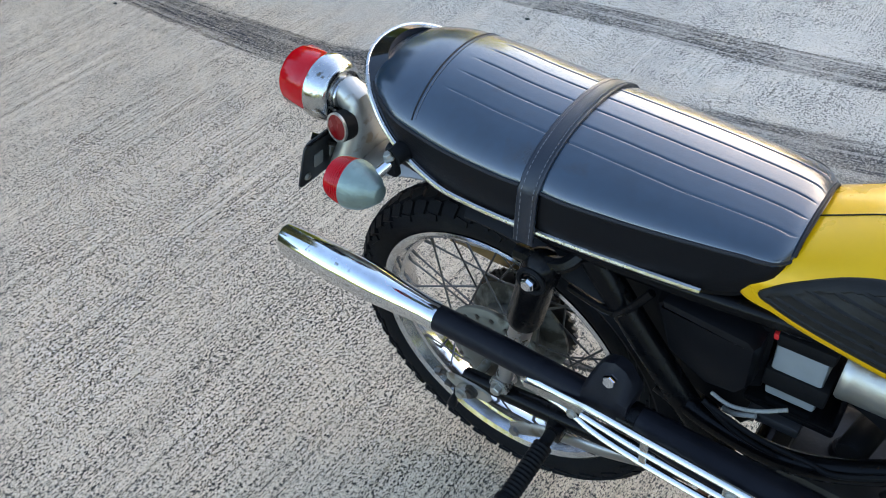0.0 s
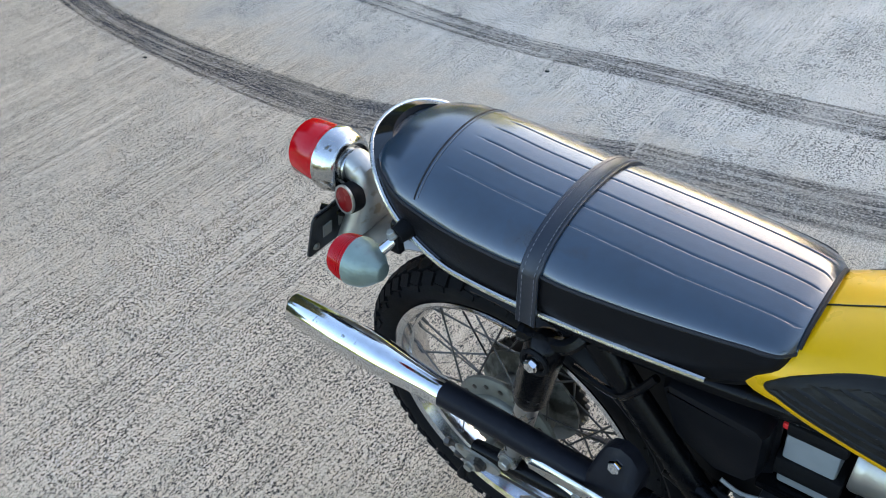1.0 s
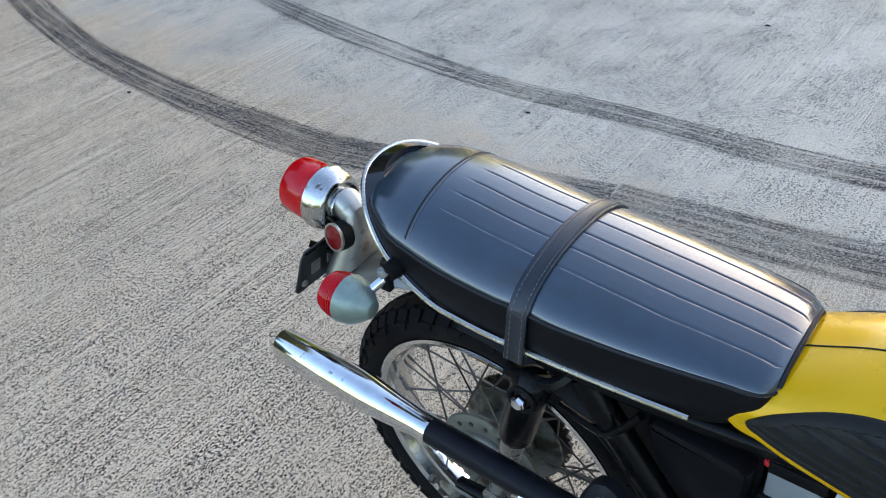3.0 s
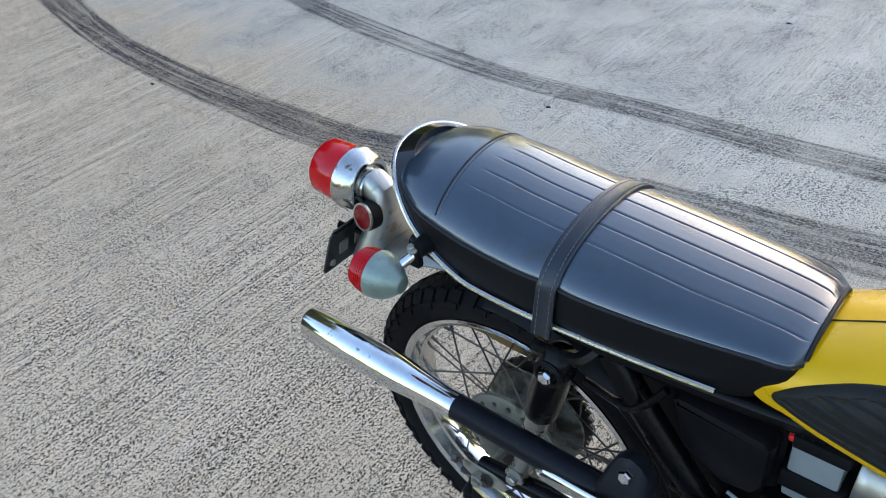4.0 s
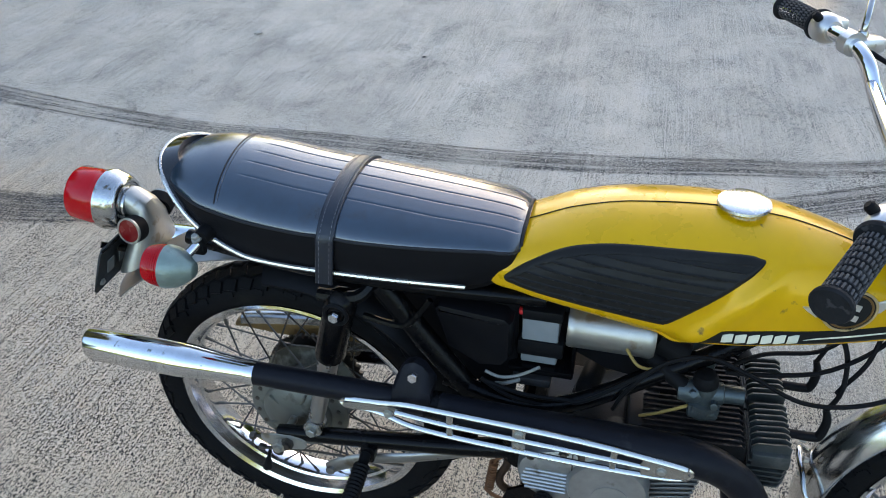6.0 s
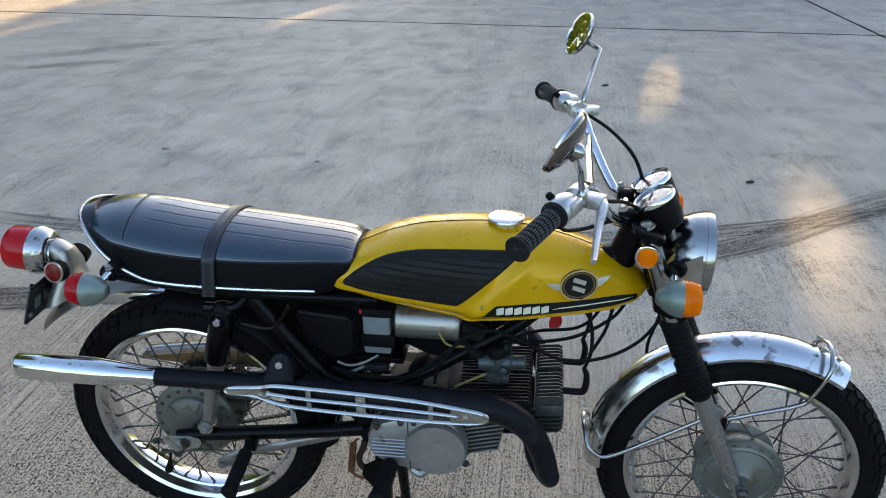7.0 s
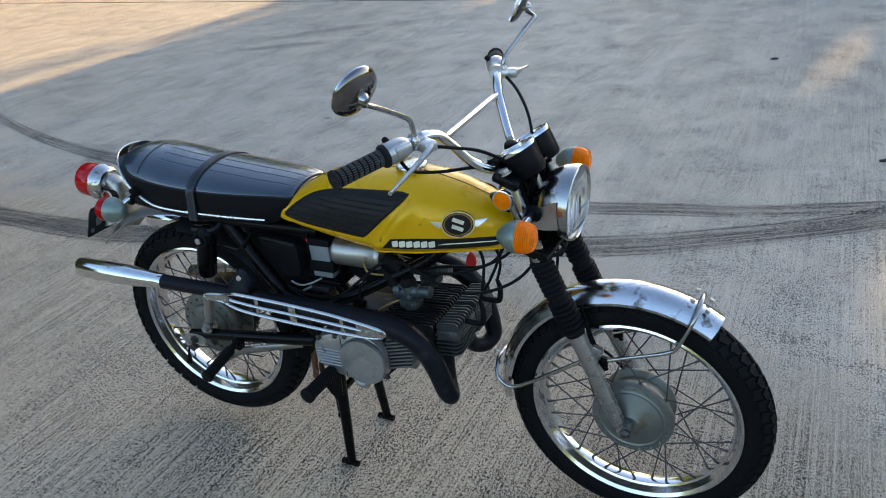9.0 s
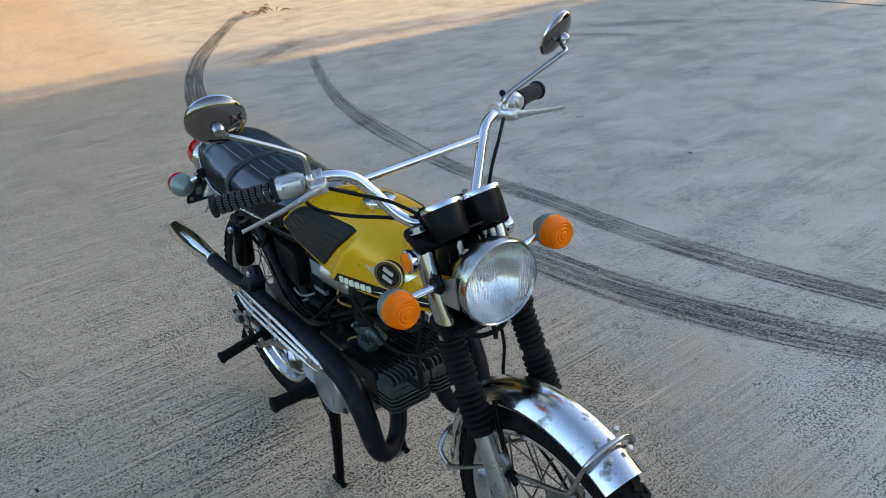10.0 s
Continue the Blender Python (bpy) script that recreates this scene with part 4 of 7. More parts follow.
# seat
SEAT_W = curve([-0.196, -0.192, -0.18, -0.15, -0.10, 0.0, 0.06, 0.095, 0.13, 0.20, 0.27, 0.34, 0.364, 0.374, 0.380], [0.010, 0.035, 0.062, 0.092, 0.112, 0.1205, 0.1195, 0.1165, 0.1185, 0.1135, 0.1045, 0.0930, 0.0870, 0.0790, 0.0680])
SEAT_TOP = curve([-0.196, -0.185, -0.16, -0.12, -0.05, 0.03, 0.135, 0.24, 0.34, 0.366, 0.380], [0.855, 0.866, 0.874, 0.878, 0.873, 0.861, 0.850, 0.839, 0.828, 0.823, 0.816])
SEAT_SEAM = curve([-0.196, -0.16, -0.09, -0.01, 0.08, 0.23, 0.34, 0.380], [0.852, 0.846, 0.828, 0.817, 0.809, 0.804, 0.802, 0.796])
SEAT_LOW = curve([-0.196, -0.16, -0.13, -0.098, -0.04, 0.08, 0.25, 0.33, 0.380], [0.846, 0.826, 0.800, 0.775, 0.750, 0.733, 0.728, 0.742, 0.772])
PLEATS = (-0.061, -0.030, 0.001, 0.032, 0.062)


def seat_z(x, y, grooves=True):
    w = SEAT_W(x)
    q = min(1.0, abs(y) / w)
    z = SEAT_SEAM(x) + (SEAT_TOP(x) - SEAT_SEAM(x)) * (1 - q ** 2.0) ** 0.62
    if grooves:
        on = 1.0 if -0.045 < x < 0.373 else max(0.0, 1 - (-0.045 - x) / 0.012) if x < 0 else 0.0
        for c in PLEATS:
            d = abs(y - c * (1.0 if x < 0.25 else 1 - (x - 0.25) * 1.0))
            z -= 0.0014 * on * math.exp(-(d / 0.0009) ** 2)
            z += 0.0001 * on * math.exp(-((d - 0.004) / 0.003) ** 2)
    return z


bm = bmesh.new()
sec = []
for k in range(88):
    x = -0.196 + 0.576 * (0.5 * k / 87 + 0.25 * (1 - math.cos(math.pi * k / 87)))
    w, ring = SEAT_W(x), []
    n = 300
    for j in range(n + 1):
        y = -w * math.cos(math.pi * (0.12 + 0.76 * j / n)) / math.cos(math.pi * 0.12)
        ring.append(Vector((x, y, seat_z(x, y))))
    ring.append(Vector((x, w, SEAT_SEAM(x) - 0.003)))
    ring.insert(0, Vector((x, -w, SEAT_SEAM(x) - 0.003)))
    sec.append(ring)
loft(bm, sec)
seat = part("seat", bm, VINYL, bike, "black vinyl dual seat with stitched pleats", angle=60)
bm = bmesh.new()
sec = []
for k in range(60):
    x = -0.196 + 0.576 * (0.5 * k / 59 + 0.25 * (1 - math.cos(math.pi * k / 59)))
    w, z1, z0, ring = SEAT_W(x), SEAT_SEAM(x) - 0.002, SEAT_LOW(x), []
    for j in range(7):
        t = j / 6
        ring.append(Vector((x, -(w + 0.003 * math.sin(math.pi * t) - 0.006 * t * t), z1 + (z0 - z1) * t)))
    sec.append(ring + [Vector((p.x, -p.y, p.z)) for p in ring[::-1]])
loft(bm, sec)
part("side_panel", bm, VINYL_SIDE, seat, "matt black grained seat sides")


def seat_loop(x0, x1, dz, r, mat, name, label=""):
    bm = bmesh.new()
    for s in (-1, 1):
        tube(bm, [(x0 + (x1 - x0) * k / 30, s * (SEAT_W(x0 + (x1 - x0) * k / 30) + 0.0005), SEAT_SEAM(x0 + (x1 - x0) * k / 30) + dz) for k in range(31)], r, 6, 2)
    part(name, bm, mat, seat, label)


seat_loop(-0.194, 0.379, 0.0, 0.0026, PIPING, "piping")
bm = bmesh.new()
tube(bm, [(0.3795, y, seat_z(0.379, y, False)) for y in [-0.067 + 0.134 * k / 24 for k in range(25)]], 0.0027, 6, 2)
part("front_piping", bm, PIPING, seat)
bm = bmesh.new()
sec = []
for k in range(25):
    y = -0.070 + 0.140 * k / 24
    z, bow = seat_z(0.379, y * 0.96, False), 1 - (abs(y) / 0.070) ** 2.5
    fold = 0.0012 * math.sin(k * 1.9) + 0.0008 * math.sin(k * 4.3)
    skirt = [(0.379, z - 0.0005), (0.3810 + 0.006 * bow, z - 0.010), (0.3825 + 0.011 * bow + fold, z - 0.024), (0.3825 + 0.014 * bow - fold, z - 0.040), (0.3800 + 0.012 * bow, z - 0.050)]
    sec.append([Vector((x, y, zz)) for x, zz in skirt] + [Vector((0.372, y, z - 0.050)), Vector((0.372, y, z - 0.004))])
loft(bm, sec)
part("front_panel", bm, VINYL, seat, "creased black vinyl seat front", angle=60)
bm = bmesh.new()
tube(bm, [(-0.088 - 0.075 * y, y, seat_z(-0.088 - 0.075 * y, y, False) - 0.0002) for y in [-0.109 + 0.218 * k / 30 for k in range(31)]], 0.0014, 6, 2)
part("cross_piping", bm, PIPING, seat)
bm = bmesh.new()
for k in range(64):
    y = -0.106 + 0.212 * k / 63
    x = -0.083 - 0.075 * y
    tube(bm, [(x, y - 0.0011, seat_z(x, y - 0.0011, False) + 0.0008), (x, y + 0.0011, seat_z(x, y + 0.0011, False) + 0.0008)], 0.0005, 4)
part("stitching", bm, STITCH, seat, "grey stitching across the seat")
bm = bmesh.new()
sec, thr = [], []
for k in range(61):
    t = -1 + k / 30
    if abs(t) > 0.72:
        f = (abs(t) - 0.72) / 0.28
        y, z = math.copysign(0.1210 + 0.004 * f, t), SEAT_SEAM(0.09) + 0.004 - f * 0.084
        x = 0.099 - 0.008 * f
        nrm = Vector((0, math.copysign(1, t), 0.05)).normalized()
    else:
        y = t / 0.72 * 0.1195
        x = 0.099 + 0.001 * (1 - abs(t))
        z = seat_z(x, y * 0.985, False)
        e = 0.002
        nrm = Vector((0, -(seat_z(x, min(y + e, 0.117), False) - seat_z(x, max(y - e, -0.117), False)) / (2 * e), 1)).normalized()
    p = Vector((x, y, z))
    half = 0.0138
    sec.append([p + Vector((u, 0, 0)) + nrm * v for u, v in ((-half, -0.0010), (-half, 0.0022), (-half + 0.0012, 0.0031), (-half + 0.0030, 0.0029), (-half + 0.0042, 0.0023),
                                                            (half - 0.0042, 0.0023), (half - 0.0030, 0.0029), (half - 0.0012, 0.0031), (half, 0.0022), (half, -0.0010))])
    thr.append(p + nrm * 0.0025)
loft(bm, sec)
part("strap", bm, STRAP, seat, "black leatherette passenger strap")
for o in (-0.0082, 0.0082):
    bm = bmesh.new()
    off = Vector((o, 0, 0))
    for a, b in zip(thr, thr[1:]):
        tube(bm, [a + off, a + (b - a) * 0.6 + off], 0.0006, 4)
    part("thread", bm, STITCH, seat, "grey stitching on the strap")

# bright trim round the seat base and the rear rim of the seat pan
TRIM = [(0.305, 0.1035, 0.742), (0.20, 0.112, 0.743), (0.08, 0.1210, 0.748), (0.0, 0.1220, 0.752), (-0.045, 0.1205, 0.759), (-0.098, 0.115, 0.783), (-0.138, 0.105, 0.814), (-0.176, 0.080, 0.846), (-0.201, 0.045, 0.864), (-0.209, 0.0, 0.870)]
hoop = [Vector((x, -y, z)) for x, y, z in TRIM] + [Vector(p) for p in TRIM[-2::-1]]
bm = bmesh.new()
tube(bm, hoop, 0.0040, 8, 6)
part("trim", bm, ALU_TRIM, seat, "bright metal trim strip round the seat")
bm = bmesh.new()
inner = []
for p in hoop[4:-4]:
    q = Vector((max(p.x + 0.028, -0.196) if abs(p.y) < 0.09 else p.x + 0.012, p.y * 0.80, p.z + 0.004))
    inner.append(q)
fine_o, fine_i = glide(hoop[4:-4], 6), glide(inner, 6)
loft(bm, [[o + Vector((0, 0, 0.002)), i + Vector((0, 0, 0.004)), i - Vector((0, 0, 0.02)), o - Vector((0, 0, 0.010))] for o, i in zip(fine_o, fine_i)])
part("rear_rim", bm, RIM_BLACK, seat, "glossy black rim behind the seat cushion")
bm = bmesh.new()
loft(bm, [[Vector((x, y, SEAT_LOW(x) + 0.004 - (0.012 if abs(y) < 0.1 else 0))) for y in (-SEAT_W(x) + 0.008, -SEAT_W(x) + 0.02, SEAT_W(x) - 0.02, SEAT_W(x) - 0.008)] + [Vector((x, y, SEAT_LOW(x) + 0.02)) for y in (SEAT_W(x) - 0.008, -SEAT_W(x) + 0.008)] for x in [-0.18 + 0.55 * k / 30 for k in range(31)]])
part("seat_pan", bm, BLACK_PAINT, seat)

# tank
TANK_TOP = curve([0.322, 0.334, 0.37, 0.40, 0.45, 0.53, 0.64, 0.72, 0.79, 0.88, 0.93, 0.952, 0.958], [0.770, 0.790, 0.806, 0.820, 0.842, 0.861, 0.869, 0.864, 0.848, 0.814, 0.785, 0.765, 0.755])
TANK_LOW = curve([0.322, 0.332, 0.350, 0.39, 0.42, 0.60, 0.62, 0.70, 0.78, 0.86, 0.93, 0.952, 0.958], [0.760, 0.744, 0.732, 0.723, 0.717, 0.690, 0.688, 0.692, 0.699, 0.706, 0.716, 0.735, 0.745])
TANK_W = curve([0.322, 0.332, 0.37, 0.42, 0.50, 0.60, 0.68, 0.74, 0.80, 0.86, 0.92, 0.95, 0.958], [0.066, 0.082, 0.098, 0.108, 0.116, 0.121, 0.118, 0.108, 0.094, 0.076, 0.054, 0.036, 0.028])


def tank_y(x, z):
    """Half the tank's width at a height."""
    lo, hi = TANK_LOW(x), TANK_TOP(x)
    v = min(1.0, max(0.0, (z - lo) / (hi - lo)))
    if v < 0.20:
        g = 0.70 + 0.30 * math.sin(math.pi / 2 * v / 0.20)
    elif v < 0.45:
        g = 1.0
    else:
        g = (1 - ((v - 0.45) / 0.55) ** 2.3) ** 0.5
    s = (x - 0.617) * -0.759 + (z - 0.704) * 0.652
    k = min(1.0, max(0.0, s / 0.016))
    k = k * k * (3 - 2 * k) * min(1.0, max(0.0, (0.88 - v) / 0.2)) * min(1.0, max(0.0, (x - 0.345) / 0.03))
    swell = 0.004 * math.exp(-((s + 0.006) / 0.012) ** 2) * (1 if v < 0.85 else 0)
    return TANK_W(x) * g - 0.008 * k + swell


bm = bmesh.new()
sec = []
for k in range(90):
    x = 0.322 + 0.636 * k / 89
    lo, hi, ring = TANK_LOW(x), TANK_TOP(x), []
    for j in range(41):
        v = 0.5 - 0.5 * math.cos(math.pi * j / 40)
        ring.append(Vector((x, -tank_y(x, lo + (hi - lo) * v) if j < 40 else 0.0, lo + (hi - lo) * v)))
    ring = ring + [Vector((p.x, -p.y, p.z)) for p in ring[-2::-1]]
    sec.append(ring)
loft(bm, sec)
tank = part("fuel_tank", bm, YELLOW, bike, "glossy yellow fuel tank with chips and scuffs", angle=50)
bm = bmesh.new()
tube(bm, [(x, -0.006, TANK_TOP(x) + 0.0003) for x in [0.375 + 0.55 * k / 40 for k in range(41)]], 0.0010, 6, 2)
part("seam", bm, BLACK_PAINT, tank, "dark weld seam along the tank top")


def on_tank(bm, outline, off, side, nx=30, nz=14, relief=None):
    """A film or pad that follows the tank's side inside an outline in x and z."""
    zs = [p[1] for p in outline]
    z0, z1 = min(zs) + 1e-4, max(zs) - 1e-4

    def span(z):
        cut = []
        for (xa, za), (xb, zb) in zip(outline, outline[1:] + outline[:1]):
            if (za - z) * (zb - z) <= 0 and za != zb:
                cut.append(xa + (xb - xa) * (z - za) / (zb - za))
        return min(cut), max(cut)
    top, base = [], []
    for j in range(nz + 1):
        z = z0 + (z1 - z0) * j / nz
        a, b = span(z)
        rowt, rowb = [], []
        for i in range(nx + 1):
            x = a + (b - a) * i / nx
            y = tank_y(x, z)
            edge = min(i, nx - i, j, nz - j) == 0
            h = off + (relief(x, z) if relief and not edge else 0.0)
            rowt.append(bm.verts.new((x, side * (y + h), z)))
            rowb.append(bm.verts.new((x, side * (y - 0.001), z)))
        top.append(rowt)
        base.append(rowb)
    for j in range(nz):
        for i in range(nx):
            bm.faces.new((top[j][i], top[j][i + 1], top[j + 1][i + 1], top[j + 1][i]))
    rim = [(0, i) for i in range(nx + 1)] + [(j, nx) for j in range(1, nz + 1)] + [(nz, i) for i in range(nx - 1, -1, -1)] + [(j, 0) for j in range(nz - 1, 0, -1)]
    for (ja, ia), (jb, ib) in zip(rim, rim[1:] + rim[:1]):
        bm.faces.new((top[ja][ia], top[jb][ib], base[jb][ib], base[ja][ia]))
    return bm


PAD_LINE = [(0.361, 0.760), (0.366, 0.769), (0.397, 0.793), (0.435, 0.815), (0.473, 0.828), (0.522, 0.837), (0.600, 0.842), (0.675, 0.843), (0.698, 0.840), (0.703, 0.832), (0.650, 0.784), (0.602, 0.741), (0.590, 0.735), (0.575, 0.734), (0.418, 0.747), (0.372, 0.753)]
PAD_LINE = [(p.x, p.y) for p in glide([Vector((x, z, 0)) for x, z in PAD_LINE], 5, True)]


def pad_edge(x, z):
    """Distance to the pad's outline."""
    best = 1.0
    for (xa, za), (xb, zb) in zip(PAD_LINE, PAD_LINE[1:] + PAD_LINE[:1]):
        dx, dz = xb - xa, zb - za
        t = min(1.0, max(0.0, ((x - xa) * dx + (z - za) * dz) / (dx * dx + dz * dz + 1e-12)))
        best = min(best, (x - xa - dx * t) ** 2 + (z - za - dz * t) ** 2)
    return math.sqrt(best)


def pad_relief(x, z):
    """Thin raised lines inside a smooth rounded border."""
    rim = pad_edge(x, z)
    d = ((z + 0.05 * (x - 0.5)) % 0.0122) - 0.0061
    rise = 0.0030 * min(1.0, rim / 0.005) ** 0.5
    if rim < 0.0085:
        return rise
    return rise - 0.0012 + 0.0024 * math.exp(-(d / 0.0010) ** 2)


for s in (-1, 1):
    bm = bmesh.new()
    on_tank(bm, PAD_LINE, 0.0028, s, 64, 132, pad_relief)
    part("knee_pad", bm, PAD, tank, "ribbed black rubber knee pad", angle=25)
    bm = bmesh.new()
    on_tank(bm, [(0.640, 0.7140), (0.667, 0.7415), (0.70, 0.7430), (0.79, 0.7460), (0.90, 0.7470), (0.938, 0.7465), (0.940, 0.7340), (0.88, 0.7225), (0.79, 0.7160), (0.70, 0.7140)], 0.0012, s, 40, 10)
    part("stripe", bm, STRIPE, tank, "black side stripe")
    for k in range(6):
        x = 0.668 + k * 0.0171
        z = 0.7205 + 0.01 * (x - 0.668)
        bm = bmesh.new()
        on_tank(bm, [(x, z), (x + 0.0142, z + 0.0003), (x + 0.0145, z + 0.0172), (x + 0.0003, z + 0.0169)], 0.0022, s, 6, 6)
        part("lettering_block", bm, CREAM, tank)
    bm = bmesh.new()
    on_tank(bm, [(0.774, 0.7292), (0.930, 0.7372), (0.930, 0.7395), (0.774, 0.7318)], 0.0021, s, 30, 3)
    part("line", bm, CREAM, tank, "thin cream line")
    # badge
    c = Vector((0.822, s * (tank_y(0.822, 0.779) + 0.002), 0.779))
    e = 0.012
    nrm = Vector((-(tank_y(0.822 + e, 0.779) - tank_y(0.822 - e, 0.779)) / (2 * e), s, -(tank_y(0.822, 0.779 + e) - tank_y(0.822, 0.779 - e)) / (2 * e))).normalized()
    m = along(c, nrm, (0.995, 0, 0.1))
    oval = lambda v: Vector((v.x, v.y * 0.78, v.z))
    bm = bmesh.new()
    lathe(bm, [(0, -0.008), (0.037, -0.008), (0.037, 0.002), (0, 0.0025)], m, 36, squash=oval)
    part("badge", bm, STRIPE, tank, "oval winged badge")
    bm = bmesh.new()
    lathe(bm, [(0.0345, 0.001), (0.0345, 0.0034), (0.0380, 0.0034), (0.0380, 0.001)], m, 48, True, squash=oval)
    part("badge_ring", bm, GOLD, tank)
    bm = bmesh.new()
    lathe(bm, [(0.0290, 0.001), (0.0290, 0.0030), (0.0322, 0.0030), (0.0322, 0.001)], m, 48, True, squash=oval)
    part("inner_ring", bm, BRONZE, tank, "bronze inner ring of the badge")
    bm = bmesh.new()
    for k in range(2):
        box(bm, m @ Matrix.Translation((0.0015 - 0.003 * k, (0.0076, -0.0076)[k], 0.003)) @ Matrix.Rotation(radians(24 * s), 4, "Z"), (0.026, 0.0085, 0.002))
    part("badge_mark", bm, SILVER, tank)
    for d in (-1, 1):
        bm = bmesh.new()
        on_tank(bm, [(0.822 + d * u, 0.779 + 0.02 * d * u + v) for u, v in ((0.035, -0.007), (0.041, -0.008), (0.055, 0.003), (0.061, 0.0085), (0.035, 0.0075))], 0.0024, s, 10, 8)
        part("badge_wing", bm, SILVER, tank)
for s in (-1, 1):
    bm = bmesh.new()
    tube(bm, [(x, s * (tank_y(x, TANK_LOW(x)) + 0.0015), TANK_LOW(x) + 0.0015) for x in [0.334 + 0.57 * k / 44 for k in range(45)]], 0.0042, 8, 2)
    part("flange", bm, YELLOW, tank, "rolled yellow lower edge")
bm = bmesh.new()
m = along((0.677, -0.003, TANK_TOP(0.677) - 0.005), (-0.02, 0, 1))
lathe(bm, [(0, 0), (0.029, 0), (0.029, 0.007), (0.0350, 0.009), (0.0365, 0.012), (0.0355, 0.0155), (0.033, 0.0170), (0.015, 0.0180), (0, 0.0182)], m, 48)
part("fuel_cap", bm, CAP, tank, "polished round fuel cap")
bm = bmesh.new()
loft(bm, [[Vector((x, y, z)) for y, z in ((-w, 0.752), (w, 0.752), (w * 0.7, zl), (-w * 0.7, zl))] for x, w, zl in ((0.80, 0.05, 0.715), (0.86, 0.045, 0.70), (0.93, 0.03, 0.722), (0.955, 0.02, 0.74))])
part("tank_bracket", bm, BLACK_PAINT, bike)

# ---- exhausts ----
for s in (-1, 1):
    Y, up, back = (0.165, 0.0, 0.0) if s < 0 else (0.150, 0.012, 0.035)
    bm = bmesh.new()
    line = [(-0.035 - back, s * Y, 0.5535 + up), (0.06, s * Y, 0.553 + up * 0.7), (0.159, s * Y, 0.552), (0.264, s * Y, 0.551), (0.36, s * (Y + 0.002), 0.545), (0.48, s * (Y + 0.004), 0.543), (0.58, s * (Y + 0.004), 0.541), (0.655, s * (Y + 0.002), 0.536),
            (0.705, s * Y, 0.518), (0.745, s * (Y - 0.002), 0.480), (0.768, s * (Y - 0.004), 0.430), (0.782, s * (Y - 0.008), 0.375), (0.787, s * (Y - 0.020), 0.350), (0.775, s * (Y - 0.048), 0.338), (0.757, s * (Y - 0.076), 0.350), (0.748, s * (Y - 0.092), 0.38), (0.745, s * (Y - 0.098), 0.42), (0.745, s * (Y - 0.100), 0.45)]
    rad = [0.0195, 0.0195, 0.0195, 0.021, 0.0255, 0.029, 0.030, 0.0285, 0.0265, 0.0255, 0.0245, 0.0230, 0.0208, 0.0198, 0.0195, 0.0195, 0.0195, 0.0195]
    tube(bm, line, rad, 20, 6)
    pipe = part("exhaust", bm, BLACK_PIPE, bike, "black high-level exhaust pipe with chrome muffler")
    bm = bmesh.new()
    m = along((-0.030 - back, s * Y, 0.5535 + up), (-1, 0, 0.012))
    lathe(bm, [(0.0205, 0.0), (0.0212, 0.004), (0.0208, 0.02), (0.0235, 0.06), (0.0278, 0.11), (0.0292, 0.14), (0.0290, 0.20), (0.0282, 0.300), (0.0272, 0.3025), (0.0255, 0.300), (0.0245, 0.26), (0.012, 0.255), (0.012, 0.2), (0, 0.2)], m, 36)
    for v in bm.verts:
        q = m.inverted() @ v.co
        if q.z > 0.22:
            v.co += m.to_3x3() @ Vector((0, 0, (q.x) * 0.28 * min(1.0, (q.z - 0.22) / 0.06)))
    part("muffler", bm, DUSTY_CHROME, pipe, "chrome muffler end")
    bm = bmesh.new()
    lathe(bm, [(0.0195, -0.012), (0.0225, -0.011), (0.0225, 0.011), (0.0195, 0.012)], along((0.268, s * Y, 0.551), (1, 0, 0)), 20)
    part("collar", bm, BLACK_PAINT, pipe)
    # clamp bracket
    bm = bmesh.new()
    loft(bm, [[Vector((x, s * y, z)) for y, z in ((Y - 0.022, 0.560), (Y + 0.018, 0.562), (Y + 0.012, 0.583), (Y - 0.012, 0.588 + e), (Y - 0.030, 0.585 + e))] for x, e in ((0.206, 0.0), (0.211, 0.012), (0.222, 0.028), (0.236, 0.034), (0.250, 0.028), (0.261, 0.010), (0.267, 0.0))])
    part("clamp", bm, BLACK_PIPE, pipe)
    bolt("bolt", Vector((0.237, s * (Y - 0.010), 0.600)), (0, s, 0.25), 0.009, 0.016, CHROME, pipe)
    # heat shield: three bars, rungs and two end plates
    yo = s * (Y + 0.030)
    bm = bmesh.new()
    P = lambda x, z, dy=0.0: Vector((x, yo + s * dy, z))
    top = [P(0.130, 0.5505, -0.012), P(0.195, 0.561, -0.006), P(0.235, 0.572), P(0.30, 0.573, 0.003), P(0.40, 0.570, 0.004), P(0.52, 0.562, 0.004), P(0.62, 0.547, 0.002), P(0.652, 0.539, 0.0)]
    low = [P(0.130, 0.539, -0.010), P(0.185, 0.540, -0.006), P(0.235, 0.529), P(0.30, 0.524, 0.003), P(0.40, 0.520, 0.004), P(0.52, 0.516, 0.004), P(0.62, 0.516, 0.002), P(0.652, 0.521, 0.0)]
    mid = [P(0.215, 0.552, 0.0), P(0.30, 0.548, 0.004), P(0.40, 0.545, 0.005), P(0.52, 0.539, 0.005), P(0.60, 0.533, 0.003)]
    for ln in (top, low):
        tube(bm, ln, 0.0046, 8, 5, flat=0.7)
    tube(bm, mid, 0.0042, 8, 5, flat=0.7)
    tube(bm, [top[0], P(0.122, 0.5445, -0.012), low[0]], 0.0046, 8, 4)
    tube(bm, [top[-1], P(0.660, 0.530, -0.001), low[-1]], 0.0046, 8, 4)
